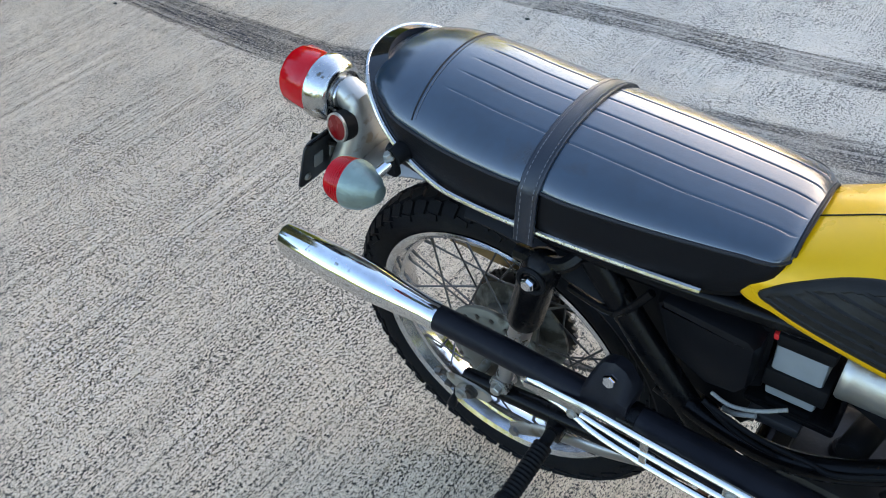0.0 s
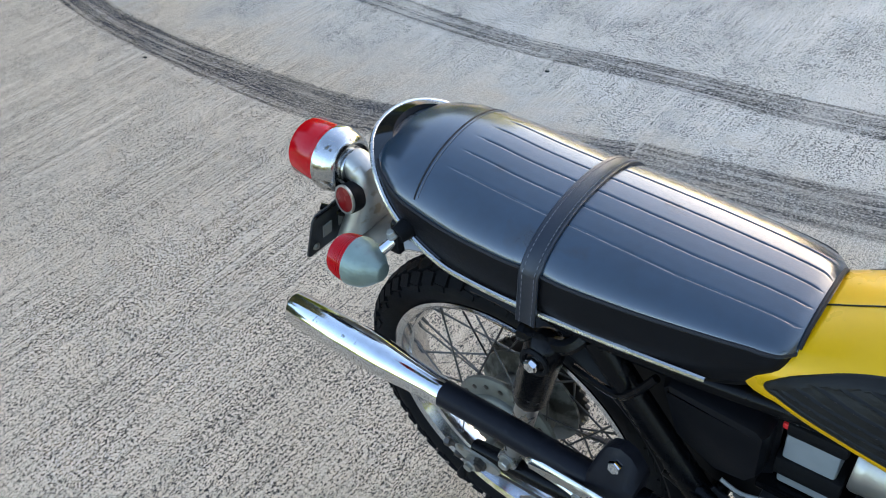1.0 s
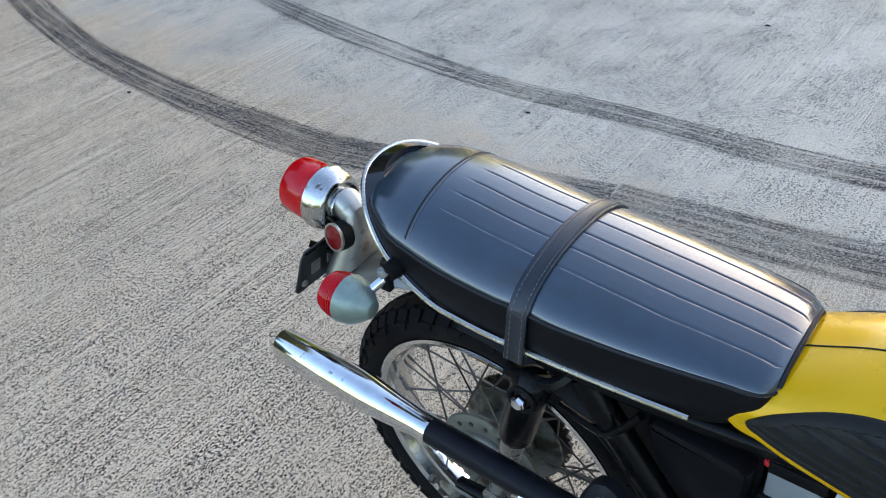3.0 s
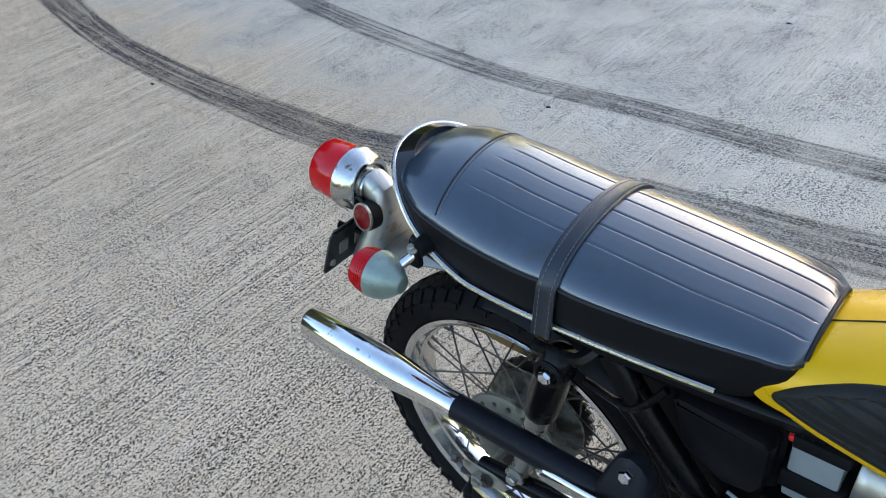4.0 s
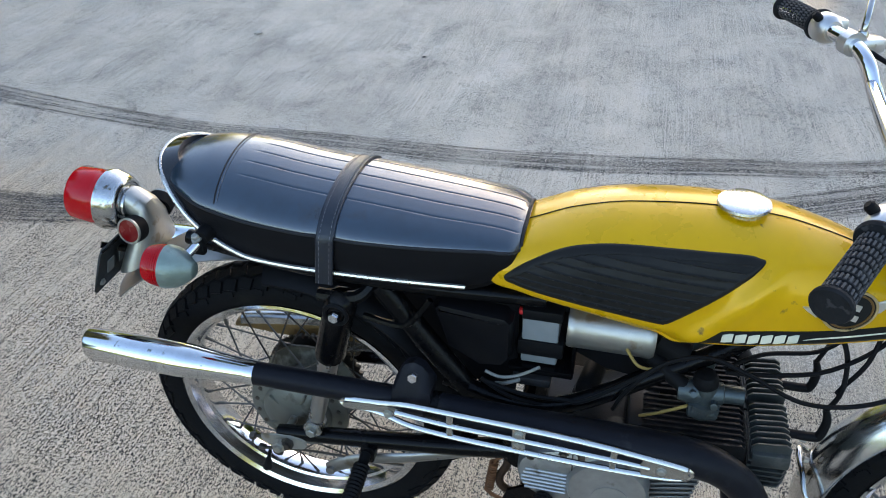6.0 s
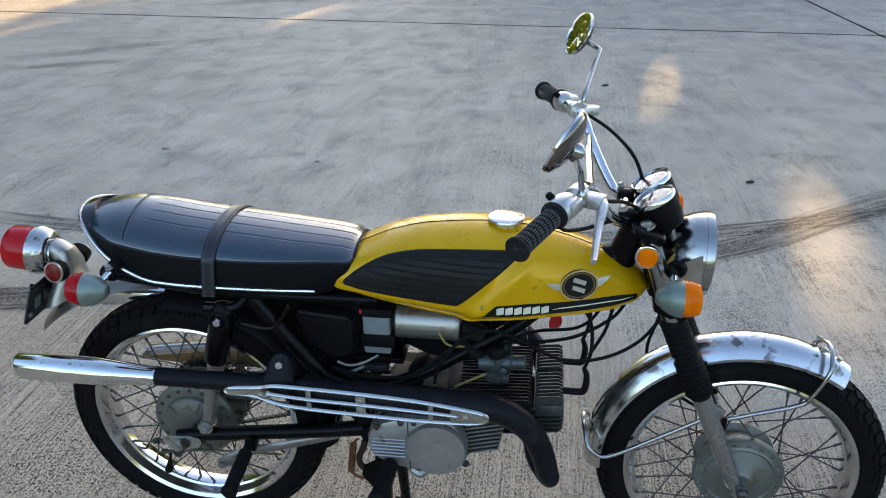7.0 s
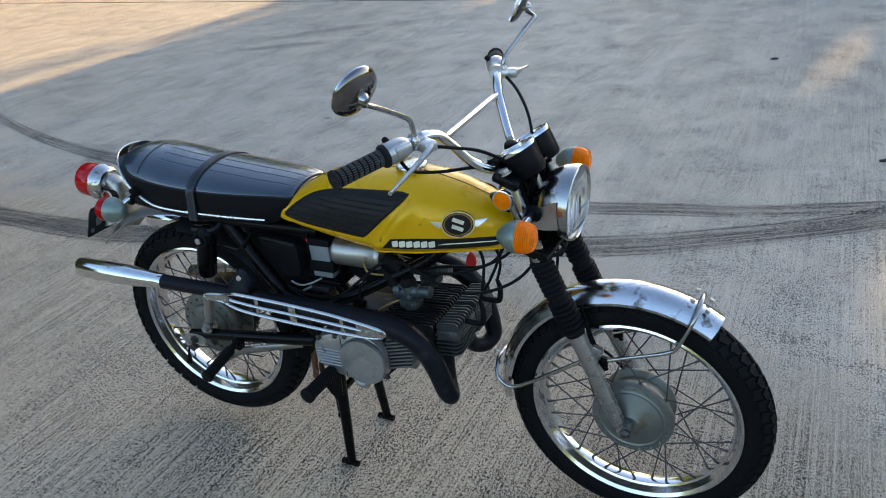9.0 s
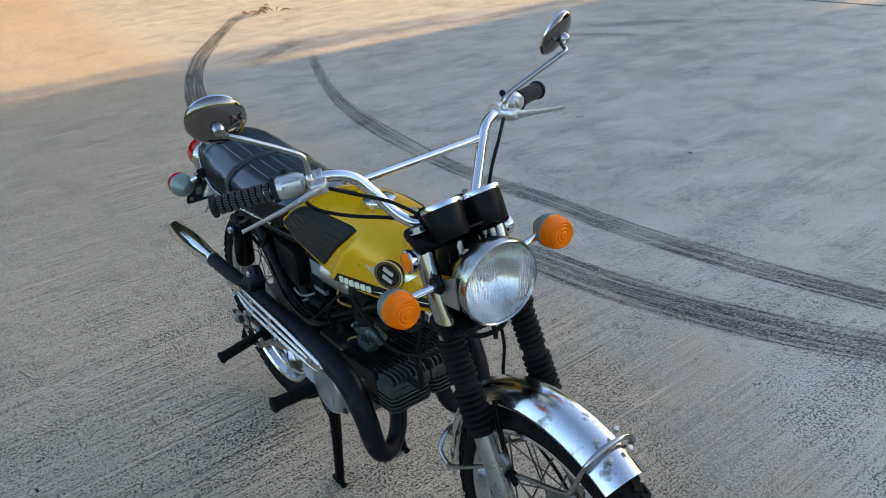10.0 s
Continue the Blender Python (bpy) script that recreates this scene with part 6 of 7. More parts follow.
for c, w, h in (((-0.312, -0.012, 0.758), 0.023, 0.023), ((-0.297, -0.010, 0.756), 0.024, 0.024), ((-0.284, -0.008, 0.744), 0.027, 0.024), ((-0.282, -0.004, 0.722), 0.036, 0.025), ((-0.290, -0.002, 0.695), 0.048, 0.027), ((-0.300, 0.0, 0.662), 0.066, 0.031), ((-0.305, 0.0, 0.645), 0.072, 0.033)):
    k = len(sec)
    d = Vector((1, 0, -0.1)) if k < 2 else Vector((0.3, 0, -1)) if k > 2 else Vector((0.7, 0, -0.7))
    m = along(c, d, (0, 1, 0))
    sec.append([m @ Vector((w * math.copysign(abs(math.cos(a)) ** 0.8, math.cos(a)), h * math.copysign(abs(math.sin(a)) ** 0.8, math.sin(a)), 0)) for a in [2 * math.pi * j / 24 for j in range(24)]])
loft(bm, sec)
lamp_bracket = part("lamp_bracket", bm, STEEL, bike, "dull silver pressed lamp bracket")
for s in (-1, 1):
    bm = bmesh.new()
    m = along((-0.284, s * 0.036 - 0.004, 0.722), (-0.12, s, 0.22))
    lathe(bm, [(0, -0.004), (0.0225, -0.004), (0.0238, 0.004), (0.0238, 0.016), (0.021, 0.018), (0, 0.018)], m, 28)
    base = part("reflector_base", bm, RUBBER, lamp_bracket)
    bm = bmesh.new()
    lathe(bm, [(0, 0.017), (0.0203, 0.017), (0.0197, 0.020), (0.010, 0.0218), (0, 0.0222)], m, 28)
    part("reflector", bm, DARK_RED, lamp_bracket, "round red side reflector")
    bm = bmesh.new()
    lathe(bm, [(0.0200, 0.0165), (0.0200, 0.0205), (0.0230, 0.0205), (0.0230, 0.0165)], m, 28, True)
    part("reflector_rim", bm, STEEL, lamp_bracket)
bm = bmesh.new()
pm = along((-0.330, -0.002, 0.668), (-1, 0, 0.30), (0.3, 0, 1))
prism(bm, [(0.030, -0.100), (0.040, -0.092), (0.040, 0.092), (0.030, 0.100), (-0.042, 0.112), (-0.048, 0.108), (-0.048, -0.108), (-0.042, -0.112)], 0.003, pm)
number_plate = part("number_plate", bm, PLATE, bike, "dark weathered registration plate on a bracket")
bm = bmesh.new()
for k in range(5):
    box(bm, pm @ Matrix.Translation((-0.005, -0.07 + 0.035 * k, 0.004)), (0.034, 0.020, 0.002))
for k in range(5):
    box(bm, pm @ Matrix.Translation((-0.008, -0.07 + 0.035 * k, -0.001)), (0.026, 0.018, 0.0022))
part("print_bar", bm, PLATE_MARK, number_plate, "worn raised bars of plate print")
bm = bmesh.new()
tube(bm, [pm @ Vector((0.042, y, -0.004)) for y in (-0.098, -0.05, 0.05, 0.098)], 0.0045, 8, flat=0.6)
tube(bm, [(-0.31, -0.03, 0.665), (-0.35, -0.06, 0.69)], 0.006, 8)
tube(bm, [(-0.31, 0.03, 0.665), (-0.35, 0.06, 0.69)], 0.006, 8)
part("plate_bracket", bm, BLACK_PAINT, number_plate)
for y in (-0.095, 0.095):
    bolt("screw", pm @ Vector((-0.03, y, -0.001)), pm.to_3x3() @ Vector((0, 0, -1)), 0.005, 0.004, STEEL, number_plate)


def turn_signal(name, centre, face, lens_mat, stem_to, scale, label, m=None):
    """A bullet lamp: shell, ribbed lens and stem."""
    mm = along(centre, face)
    k = scale
    bm = bmesh.new()
    lathe(bm, [(0, -0.047 * k), (0.012 * k, -0.047 * k), (0.0145 * k, -0.0455 * k), (0.017 * k, -0.042 * k), (0.028 * k, -0.029 * k), (0.0345 * k, -0.018 * k), (0.0375 * k, -0.006 * k), (0.0385 * k, 0.0), (0.0385 * k, 0.004 * k), (0.036 * k, 0.005 * k), (0, 0.005 * k)], mm, 40)
    lamp = part(name, bm, SIGNAL_SHELL, bike, label, m)
    bm = bmesh.new()
    prof = [(0, 0.002 * k), (0.0368 * k, 0.002 * k)]
    for j in range(8):
        h = (0.005 + 0.0041 * j) * k
        r = (0.0374 - 0.0060 * (j / 7) ** 2.2) * k
        prof += [(r, h), (r, h + 0.0020 * k), (r - 0.0016, h + 0.0030 * k), (r - 0.0014, h + 0.0038 * k)]
    prof += [(r * k, h * k) for r, h in ((0.0275, 0.0385), (0.0255, 0.0372), (0.0240, 0.0398), (0.0180, 0.0388), (0.0160, 0.0415), (0.0100, 0.0403), (0.0080, 0.0428), (0.0, 0.0432))]
    lathe(bm, prof, mm, 40)
    part("lens", bm, lens_mat, lamp, "ribbed translucent plastic lens", angle=20)
    bm = bmesh.new()
    tube(bm, [Vector(centre) + Vector(face).normalized() * -0.012 * k, Vector(stem_to)], 0.0075, 10)
    part("stem", bm, CHROME, lamp)
    return lamp


turn_signal("rear_turn_signal", (-0.137, -0.172, 0.757), (-1, -0.05, 0.06), RED_LENS, (-0.098, -0.112, 0.786), 0.88, "silver-green rear turn signal with red lens")
bm = bmesh.new()
lathe(bm, [(0, 0), (0.012, 0), (0.014, 0.012), (0.012, 0.03), (0, 0.03)], along((-0.096, -0.102, 0.790), (-0.15, -1, -0.12)), 14)
box(bm, Matrix.Translation((-0.106, -0.130, 0.772)), (0.018, 0.012, 0.030), 0.003)
part("signal_mount", bm, RUBBER, bike)
bolt("signal_nut", Vector((-0.106, -0.132, 0.785)), (-0.2, -0.3, 1), 0.0065, 0.009, STEEL, bike)

# ---- front end: built straight, then turned with the steering ----
def front_part(name, bm, mat, parent=None, label="", angle=38):
    return part(name, bm, mat, parent or bike, label, None if parent else STEER, angle)


for s in (-1, 1):
    y = s * 0.082
    bm = bmesh.new()
    tube(bm, [(0.948, y, 0.880), (1.010, y, 0.700)], 0.0185, 20, 1)
    lathe(bm, [(0, 0), (0.0215, 0), (0.0215, 0.010), (0, 0.010)], along((1.003, y, 0.726), (0.40, 0, -0.917)), 20)
    leg = front_part("fork_leg", bm, OLD_CHROME, None, "chrome and alloy fork leg with rubber gaiter")
    bm = bmesh.new()
    a, b = Vector((1.003, y, 0.722)), Vector((1.082, y, 0.540))
    prof = [(0, 0), (0.020, 0)]
    n, L = 15, (b - a).length
    for k in range(n):
        h0 = L * (0.04 + 0.92 * k / n)
        st = L * 0.92 / n
        big = 0.0265 if k < 7 else 0.0282
        if k == 7:
            prof += [(0.0222, h0), (0.0222, h0 + st)]
        else:
            prof += [(0.0222, h0), (big, h0 + st * 0.35), (big, h0 + st * 0.65), (0.0222, h0 + st)]
    prof += [(0.0215, L), (0, L)]
    lathe(bm, prof, along(a, b - a), 28)
    part("gaiter", bm, RUBBER, leg, "ribbed black rubber fork gaiter", angle=25)
    bm = bmesh.new()
    tube(bm, [(1.078, y, 0.550), (1.12, y, 0.452), (1.168, y, 0.338), (1.178, y, 0.316)], [0.0195, 0.0190, 0.0175, 0.013], 20, 3)
    lathe(bm, [(0, -0.012), (0.017, -0.012), (0.017, 0.012), (0, 0.012)], along((1.190, y, 0.306), (0, 1, 0)), 20)
    box(bm, Matrix.Translation((1.118, y - s * 0.014, 0.482)) @ Matrix.Rotation(radians(23), 4, "Y"), (0.028, 0.014, 0.05), 0.004)
    part("lower_leg", bm, FORK_ALU, leg, "brushed alloy lower fork leg")
    bm = bmesh.new()
    lathe(bm, [(0, 0), (0.0125, 0), (0.0125, 0.010), (0.010, 0.012), (0.006, 0.016), (0, 0.016)], along((1.195, y + s * 0.011, 0.307), (0, s, 0)), 6)
    part("axle_nut", bm, CHAIN, leg, "oily dark axle nut")
    # ear that carries the lamp
    bm = bmesh.new()
    loft(bm, [[Vector((x, s * yy, z)) for x, z in ((0.978, 0.812), (0.988, 0.834), (1.012, 0.836), (1.046, 0.852), (1.050, 0.790), (1.018, 0.786), (0.992, 0.788))] for yy in (0.0815, 0.0845)])
    part("lamp_ear", bm, STEEL, leg, "dull steel headlamp ear")
    bm = bmesh.new()
    m = along((0.944, s * 0.104, 0.858), (-0.05, s, 0.0))
    lathe(bm, [(0, -0.012), (0.012, -0.012), (0.0205, -0.004), (0.0225, 0.002), (0.0225, 0.010), (0.020, 0.011), (0, 0.011)], m, 28)
    part("side_reflector", bm, CHROME, leg, "chrome-rimmed side reflector")
    bm = bmesh.new()
    lathe(bm, [(0, 0.0105), (0.0192, 0.0105), (0.018, 0.014), (0.009, 0.0155), (0, 0.016)], m, 28)
    part("side_lens", bm, AMBER, leg, "round amber reflector")
    turn_signal("front_turn_signal", (1.000, s * 0.177, 0.826 + s * 0.012), (1, 0.0, 0.0), AMBER, (1.000, s * 0.075, 0.824), 0.88, "silver-green front turn signal with amber lens", STEER)
    bm = bmesh.new()
    lathe(bm, [(0, 0), (0.018, 0), (0.020, 0.004), (0.014, 0.012), (0, 0.012)], along((1.000, s * 0.088, 0.826), (0, s, 0)), 20)
    part("signal_boss", bm, BLACK_PAINT, leg)
# yokes and steering head
bm = bmesh.new()
box(bm, Matrix.Translation((0.945, 0, 0.892)) @ Matrix.Rotation(radians(23), 4, "Y"), (0.060, 0.205, 0.022), 0.008)
box(bm, Matrix.Translation((1.000, 0, 0.735)) @ Matrix.Rotation(radians(23), 4, "Y"), (0.065, 0.205, 0.026), 0.008)
tube(bm, [(0.935, 0, 0.90), (0.990, 0, 0.735)], 0.026, 16, 1)
box(bm, Matrix.Translation((0.905, 0.045, 0.912)), (0.032, 0.028, 0.030), 0.006)
box(bm, Matrix.Translation((0.905, -0.045, 0.912)), (0.032, 0.028, 0.030), 0.006)
box(bm, Matrix.Translation((0.972, 0, 0.77)), (0.03, 0.13, 0.05), 0.01)
yoke = front_part("fork_yoke", bm, BLACK_PAINT, None, "black fork yokes and steering head")
for s in (-1, 1):
    bolt("yoke_nut", Vector((0.940, s * 0.082, 0.903)), (-0.4, 0, 0.917), 0.012, 0.012, STEEL, yoke)
    bolt("clamp_bolt", Vector((0.897, s * 0.058, 0.925)), (-0.3, 0, 1), 0.006, 0.009, STEEL, yoke)

# headlamp
HEAD, HW = Vector((1.050, 0.0, 0.818)), Vector((1, 0.0, -0.05)).normalized()
mh = along(HEAD, HW)
bm = bmesh.new()
cut = lambda v: Vector((max(v.x, -0.078), v.y, v.z))
lathe(bm, [(0.080, 0.010), (0.0815, 0.0), (0.0780, -0.018), (0.064, -0.045), (0.040, -0.066), (0.015, -0.074), (0, -0.075)], mh, 48, squash=cut, caps=False)
lamp = front_part("headlamp", bm, OLD_CHROME, None, "round chrome headlamp with fluted glass")
bm = bmesh.new()
lathe(bm, [(0.0772, 0.017), (0.0795, 0.0195), (0.0820, 0.0175), (0.0832, 0.010), (0.0826, 0.002), (0.0800, 0.001)], mh, 64, True, squash=lambda v: Vector((max(v.x, -0.0805), v.y, v.z)))
part("rim", bm, OLD_CHROME, lamp, "dull chrome headlamp rim")
bm = bmesh.new()
lathe(bm, [(0.078, 0.016), (0.070, 0.0), (0.060, -0.018), (0.040, -0.038), (0.018, -0.048), (0, -0.050)], mh, 48, squash=cut, caps=False)
part("bowl", bm, REFLECTOR, lamp, "silvered reflector bowl")
bm = bmesh.new()
front_rows = []
for j in range(97):
    v = -0.0772 + 0.1544 * j / 96
    half = math.sqrt(max(1e-6, 0.0775 ** 2 - v * v))
    fr, bk = [], []
    for k in range(33):
        u = max(-half + 2 * half * k / 32, -0.0770)
        r2 = (u * u + v * v) / 0.0775 ** 2
        dome = 0.030 - 0.014 * r2
        band = 0.0 if u > 0.052 or u < -0.052 else 1.0
        flute = 0.0018 * band * abs(math.sin(v * math.pi / 0.0050)) + 0.0007 * (1 - band) * abs(math.sin(u * math.pi / 0.008))
        if abs(v) < 0.020 and -0.024 < u < 0.024:
            flute = 0.0020 * abs(math.sin(u * math.pi / 0.008))
        fr.append(mh @ Vector((u, v, dome + flute)))
        bk.append(mh @ Vector((u, v, dome - 0.003)))
    front_rows.append(fr + bk[::-1])
loft(bm, front_rows)
glass = part("glass", bm, GLASS, lamp, "clear fluted headlamp glass")
glass.visible_shadow = False
bm = bmesh.new()
lathe(bm, [(0, -0.05), (0.008, -0.05), (0.009, -0.02), (0.006, -0.005), (0, -0.003)], mh, 16)
part("bulb", bm, DIAL_MARK, lamp)

# gauges
for s in (-1, 1):
    d = Vector((-0.50, 0, 0.866))
    face = Vector((0.952, s * 0.043 + 0.008, 0.944))
    mg = along(face, d)
    bm = bmesh.new()
    lathe(bm, [(0, -0.062), (0.030, -0.062), (0.034, -0.056), (0.0365, -0.030), (0.0385, -0.004), (0.0385, 0.0), (0.0365, -0.001), (0.0365, -0.006), (0, -0.006)], mg, 40)
    g = front_part("speedometer" if s > 0 else "rev_counter", bm, BLACK_PLASTIC, None, "round black-cased dial with chrome bezel")
    bm = bmesh.new()
    lathe(bm, [(0.0362, -0.002), (0.0362, 0.0035), (0.0385, 0.0048), (0.0402, 0.002), (0.0402, -0.004), (0.0390, -0.005)], mg, 48, True)
    part("bezel", bm, CHROME, g, "chrome bezel")
    bm = bmesh.new()
    lathe(bm, [(0, -0.0050), (0.0362, -0.0050), (0.0362, -0.0035), (0, -0.0035)], mg, 40)
    part("dial", bm, DIAL, g)
    bm = bmesh.new()
    for k in range(31):
        a = radians(-60 + 300 * k / 30)
        box(bm, mg @ Matrix.Rotation(a, 4, "Z") @ Matrix.Translation((0.0305 - (0.002 if k % 5 == 0 else 0), 0, -0.0031)), (0.008 if k % 5 == 0 else 0.004, 0.0009, 0.0006))
    box(bm, mg @ Matrix.Translation((-0.014, 0, -0.0031)), (0.006, 0.022, 0.0006))
    part("dial_marks", bm, DIAL_MARK, g)
    bm = bmesh.new()
    box(bm, mg @ Matrix.Rotation(radians(215), 4, "Z") @ Matrix.Translation((0.011, 0, -0.0020)), (0.026, 0.0016, 0.001))
    lathe(bm, [(0, -0.003), (0.004, -0.003), (0.004, -0.001), (0, -0.001)], mg, 12)
    part("needle", bm, RED_PLASTIC, g)
    bm = bmesh.new()
    lathe(bm, [(0, 0.0005), (0.0365, -0.0008), (0.0365, 0.0004), (0, 0.0018)], mg, 40)
    gl = part("glass", bm, GLASS, g)
    gl.visible_shadow = False
bm = bmesh.new()
box(bm, along((0.976, 0.008, 0.896), (-0.5, 0, 0.866)), (0.046, 0.100, 0.006), 0.002)
for y in (-0.035, 0.008, 0.05):
    tube(bm, [(0.985, y, 0.888), (0.975, y, 0.80 if y == 0.008 else 0.84)], 0.009, 10)
part("gauge_bracket", bm, BLACK_PAINT, yoke)
bm = bmesh.new()
for y in (-0.03, 0.045):
    bm = bmesh.new()
    tube(bm, [(0.988, y, 0.885), (0.998, y, 0.858), (1.002, y, 0.84)], 0.0065, 10)
    part("gauge_cable_nut", bm, STEEL, yoke)

# front mudguard
bm = bmesh.new()
sec = []
for k in range(61):
    a = radians(183 - 126 * k / 60)
    ring = []
    r0 = 0.337 - 0.010 * abs(k / 60 - 0.45)
    for j in range(13):
        u = -1 + j / 6
        r = r0 - 0.030 * abs(u) ** 2.4
        ring.append(R_FRONT + Vector((r * math.cos(a), u * 0.0465, r * math.sin(a))))
    ring.append(ring[-1] + (R_FRONT - ring[-1]).normalized() * 0.006)
    ring.insert(0, ring[0] + (R_FRONT - ring[0]).normalized() * 0.006)
    ring += [p + Vector(((R_FRONT - p).normalized().x * 0.0022, -p.y * 0.03, (R_FRONT - p).normalized().z * 0.0022)) for p in ring[::-1]]
    sec.append(ring)
loft(bm, sec)
guard = front_part("front_mudguard", bm, GUARD_CHROME, None, "chrome front mudguard with loop stays", 30)
for hoop_pts in ([(1.125, 1, 0.462), (1.20, 1.0, 0.490), (1.278, 1.0, 0.520), (1.298, 1.0, 0.545), (1.322, 0.9, 0.600), (1.329, 0.45, 0.622), (1.331, 0.0, 0.627)],
                 [(1.105, 1, 0.468), (1.02, 1, 0.408), (0.935, 1.0, 0.350), (0.900, 1.0, 0.338), (0.872, 0.95, 0.358), (0.862, 0.5, 0.384), (0.859, 0.0, 0.388)]):
    half = [Vector((x, -0.060 * u, z)) for x, u, z in hoop_pts]
    bm = bmesh.new()
    tube(bm, half + [Vector((p.x, -p.y, p.z)) for p in half[-2::-1]], 0.0048, 10, 6)
    part("mudguard_stay", bm, OLD_CHROME, guard, "bent steel mudguard stay")
    p = Vector(hoop_pts[-3][0:1] + (0,) + hoop_pts[-3][2:3])
for x, z in ((1.315, 0.632), (1.345, 0.612), (0.862, 0.375), (0.862, 0.410)):
    for y in (-0.022, 0.022):
        q = Vector((x, y, z))
        bm = bmesh.new()
        lathe(bm, [(0, -0.004), (0.005, -0.004), (0.005, 0.004), (0, 0.005)], along(q, q - R_FRONT), 8)
        part("rivet", bm, STEEL, guard)
for s in (-1, 1):
    bm = bmesh.new()
    tube(bm, [(1.085, s * 0.052, 0.600), (1.105, s * 0.058, 0.53), (1.135, s * 0.062, 0.462), (1.143, s * 0.062, 0.445)], 0.0055, 8)
    box(bm, Matrix.Translation((1.135, s * 0.062, 0.462)), (0.022, 0.010, 0.026), 0.003)
    part("mudguard_bracket", bm, BLACK_PAINT, guard)

# handlebar
BAR = [(0.727, 0.405, 1.024), (0.757, 0.335, 1.029), (0.790, 0.262, 1.032), (0.812, 0.215, 1.030), (0.826, 0.178, 1.018), (0.838, 0.155, 0.990), (0.862, 0.122, 0.945), (0.886, 0.090, 0.910), (0.900, 0.068, 0.905), (0.905, 0.045, 0.908), (0.905, 0.0, 0.908)]
BAR_R = [(0.905, 0.0, 0.908), (0.905, -0.040, 0.906), (0.895, -0.060, 0.903), (0.868, -0.085, 0.925), (0.840, -0.112, 0.970), (0.824, -0.135, 0.996), (0.810, -0.172, 1.008), (0.790, -0.215, 1.004), (0.772, -0.255, 0.999), (0.742, -0.308, 0.990), (0.711, -0.363, 0.982)]
bm = bmesh.new()
tube(bm, BAR + BAR_R[1:], 0.0112, 16, 6)
tube(bm, [(0.833, 0.162, 0.998), (0.828, -0.124, 0.988)], 0.0075, 12)
bar = part("handlebar", bm, CHROME, bike, "wide chrome handlebar with cross brace")
for a, b, col in (((0.767, -0.260, 0.997), (0.711, -0.362, 0.981), (0.803, -0.194, 1.006)), ((0.776, 0.300, 1.030), (0.735, 0.400, 1.025), (0.808, 0.222, 1.031))):
    a, b, col = Vector(a), Vector(b), Vector(col)
    d = (b - a).normalized()
    L = (b - a).length
    bm = bmesh.new()
    prof = [(0, 0), (0.0235, 0), (0.0240, 0.003), (0.0225, 0.007)]
    n = 8
    st = (L - 0.020) / n
    for k in range(n):
        h = 0.010 + st * k
        prof += [(0.0128, h), (0.0158, h + st * 0.14), (0.0162, h + st * 0.50), (0.0158, h + st * 0.86), (0.0128, h + st * 0.97)]
    prof += [(0.0205, L - 0.006), (0.0212, L - 0.002), (0.0195, L + 0.001), (0, L + 0.002)]
    lathe(bm, prof, along(a, d), 28)
    part("grip", bm, GRIP, bar, "black ribbed rubber grip with flanged ends", angle=25)
    bm = bmesh.new()
    for k in range(n):
        h = 0.010 + st * (k + 0.5)
        for j in range(22):
            mm = along(a, d) @ Matrix.Rotation(2 * math.pi * (j + 0.5 * (k % 2)) / 22, 4, "Z") @ Matrix.Translation((0.0158, 0, h))
            box(bm, mm, (0.0030, 0.0022, st * 0.66))
    tagged(part("grip_knurling", bm, GRIP_DUST, bar, "dusty grey knurling on the grip", angle=25), kind="stuff")
    bm = bmesh.new()
    reach = 0.050 if a.y < 0 else 0.034
    lathe(bm, [(0, -0.004), (0.0185, -0.004), (0.0225, 0.003), (0.0230, reach * 0.55), (0.0205, reach * 0.8), (0.0150, reach), (0, reach)], along(a - d * 0.003, -d), 28)
    box(bm, along(a - d * reach * 0.5 + Vector((0.012, 0, 0.004)), -d), (0.024, 0.032, reach * 0.75), 0.006)
    part("throttle_housing" if a.y < 0 else "switch_housing", bm, LEVER, bar, "grey alloy control housing")
    bm = bmesh.new()
    lathe(bm, [(0, 0), (0.0055, 0), (0.0065, 0.004), (0.0065, 0.011), (0.004, 0.014), (0, 0.014)], along(a - d * 0.026 + Vector((-0.016, 0, 0.014)), (-0.75, 0, 0.66)), 14)
    part("switch_button", bm, RUBBER, bar, "black round switch button")
    # lever
    s = -1 if a.y < 0 else 1
    bm = bmesh.new()
    pv = col + Vector((0.014, 0, -0.004))
    tip = Vector((0.826, -0.358, 0.965)) if s < 0 else Vector((0.820, 0.395, 1.000))
    lathe(bm, [(0, -0.010), (0.018, -0.010), (0.018, 0.010), (0, 0.010)], along(col, d), 18)
    box(bm, along(pv + Vector((0.012, s * 0.012, 0)), d), (0.022, 0.040, 0.030), 0.006)
    mid1, mid2 = pv + Vector((0.026, s * 0.03, -0.002)), pv + (tip - pv) * 0.5 + Vector((0.014, 0, 0.0))
    tube(bm, [pv + Vector((0.014, 0, 0)), mid1, mid2, tip + (mid2 - tip) * 0.12, tip], [0.008, 0.0115, 0.0080, 0.0058, 0.0066], 12, 6, flat=0.6)
    part("brake_lever" if s < 0 else "clutch_lever", bm, LEVER, bar, "grey alloy hand lever")

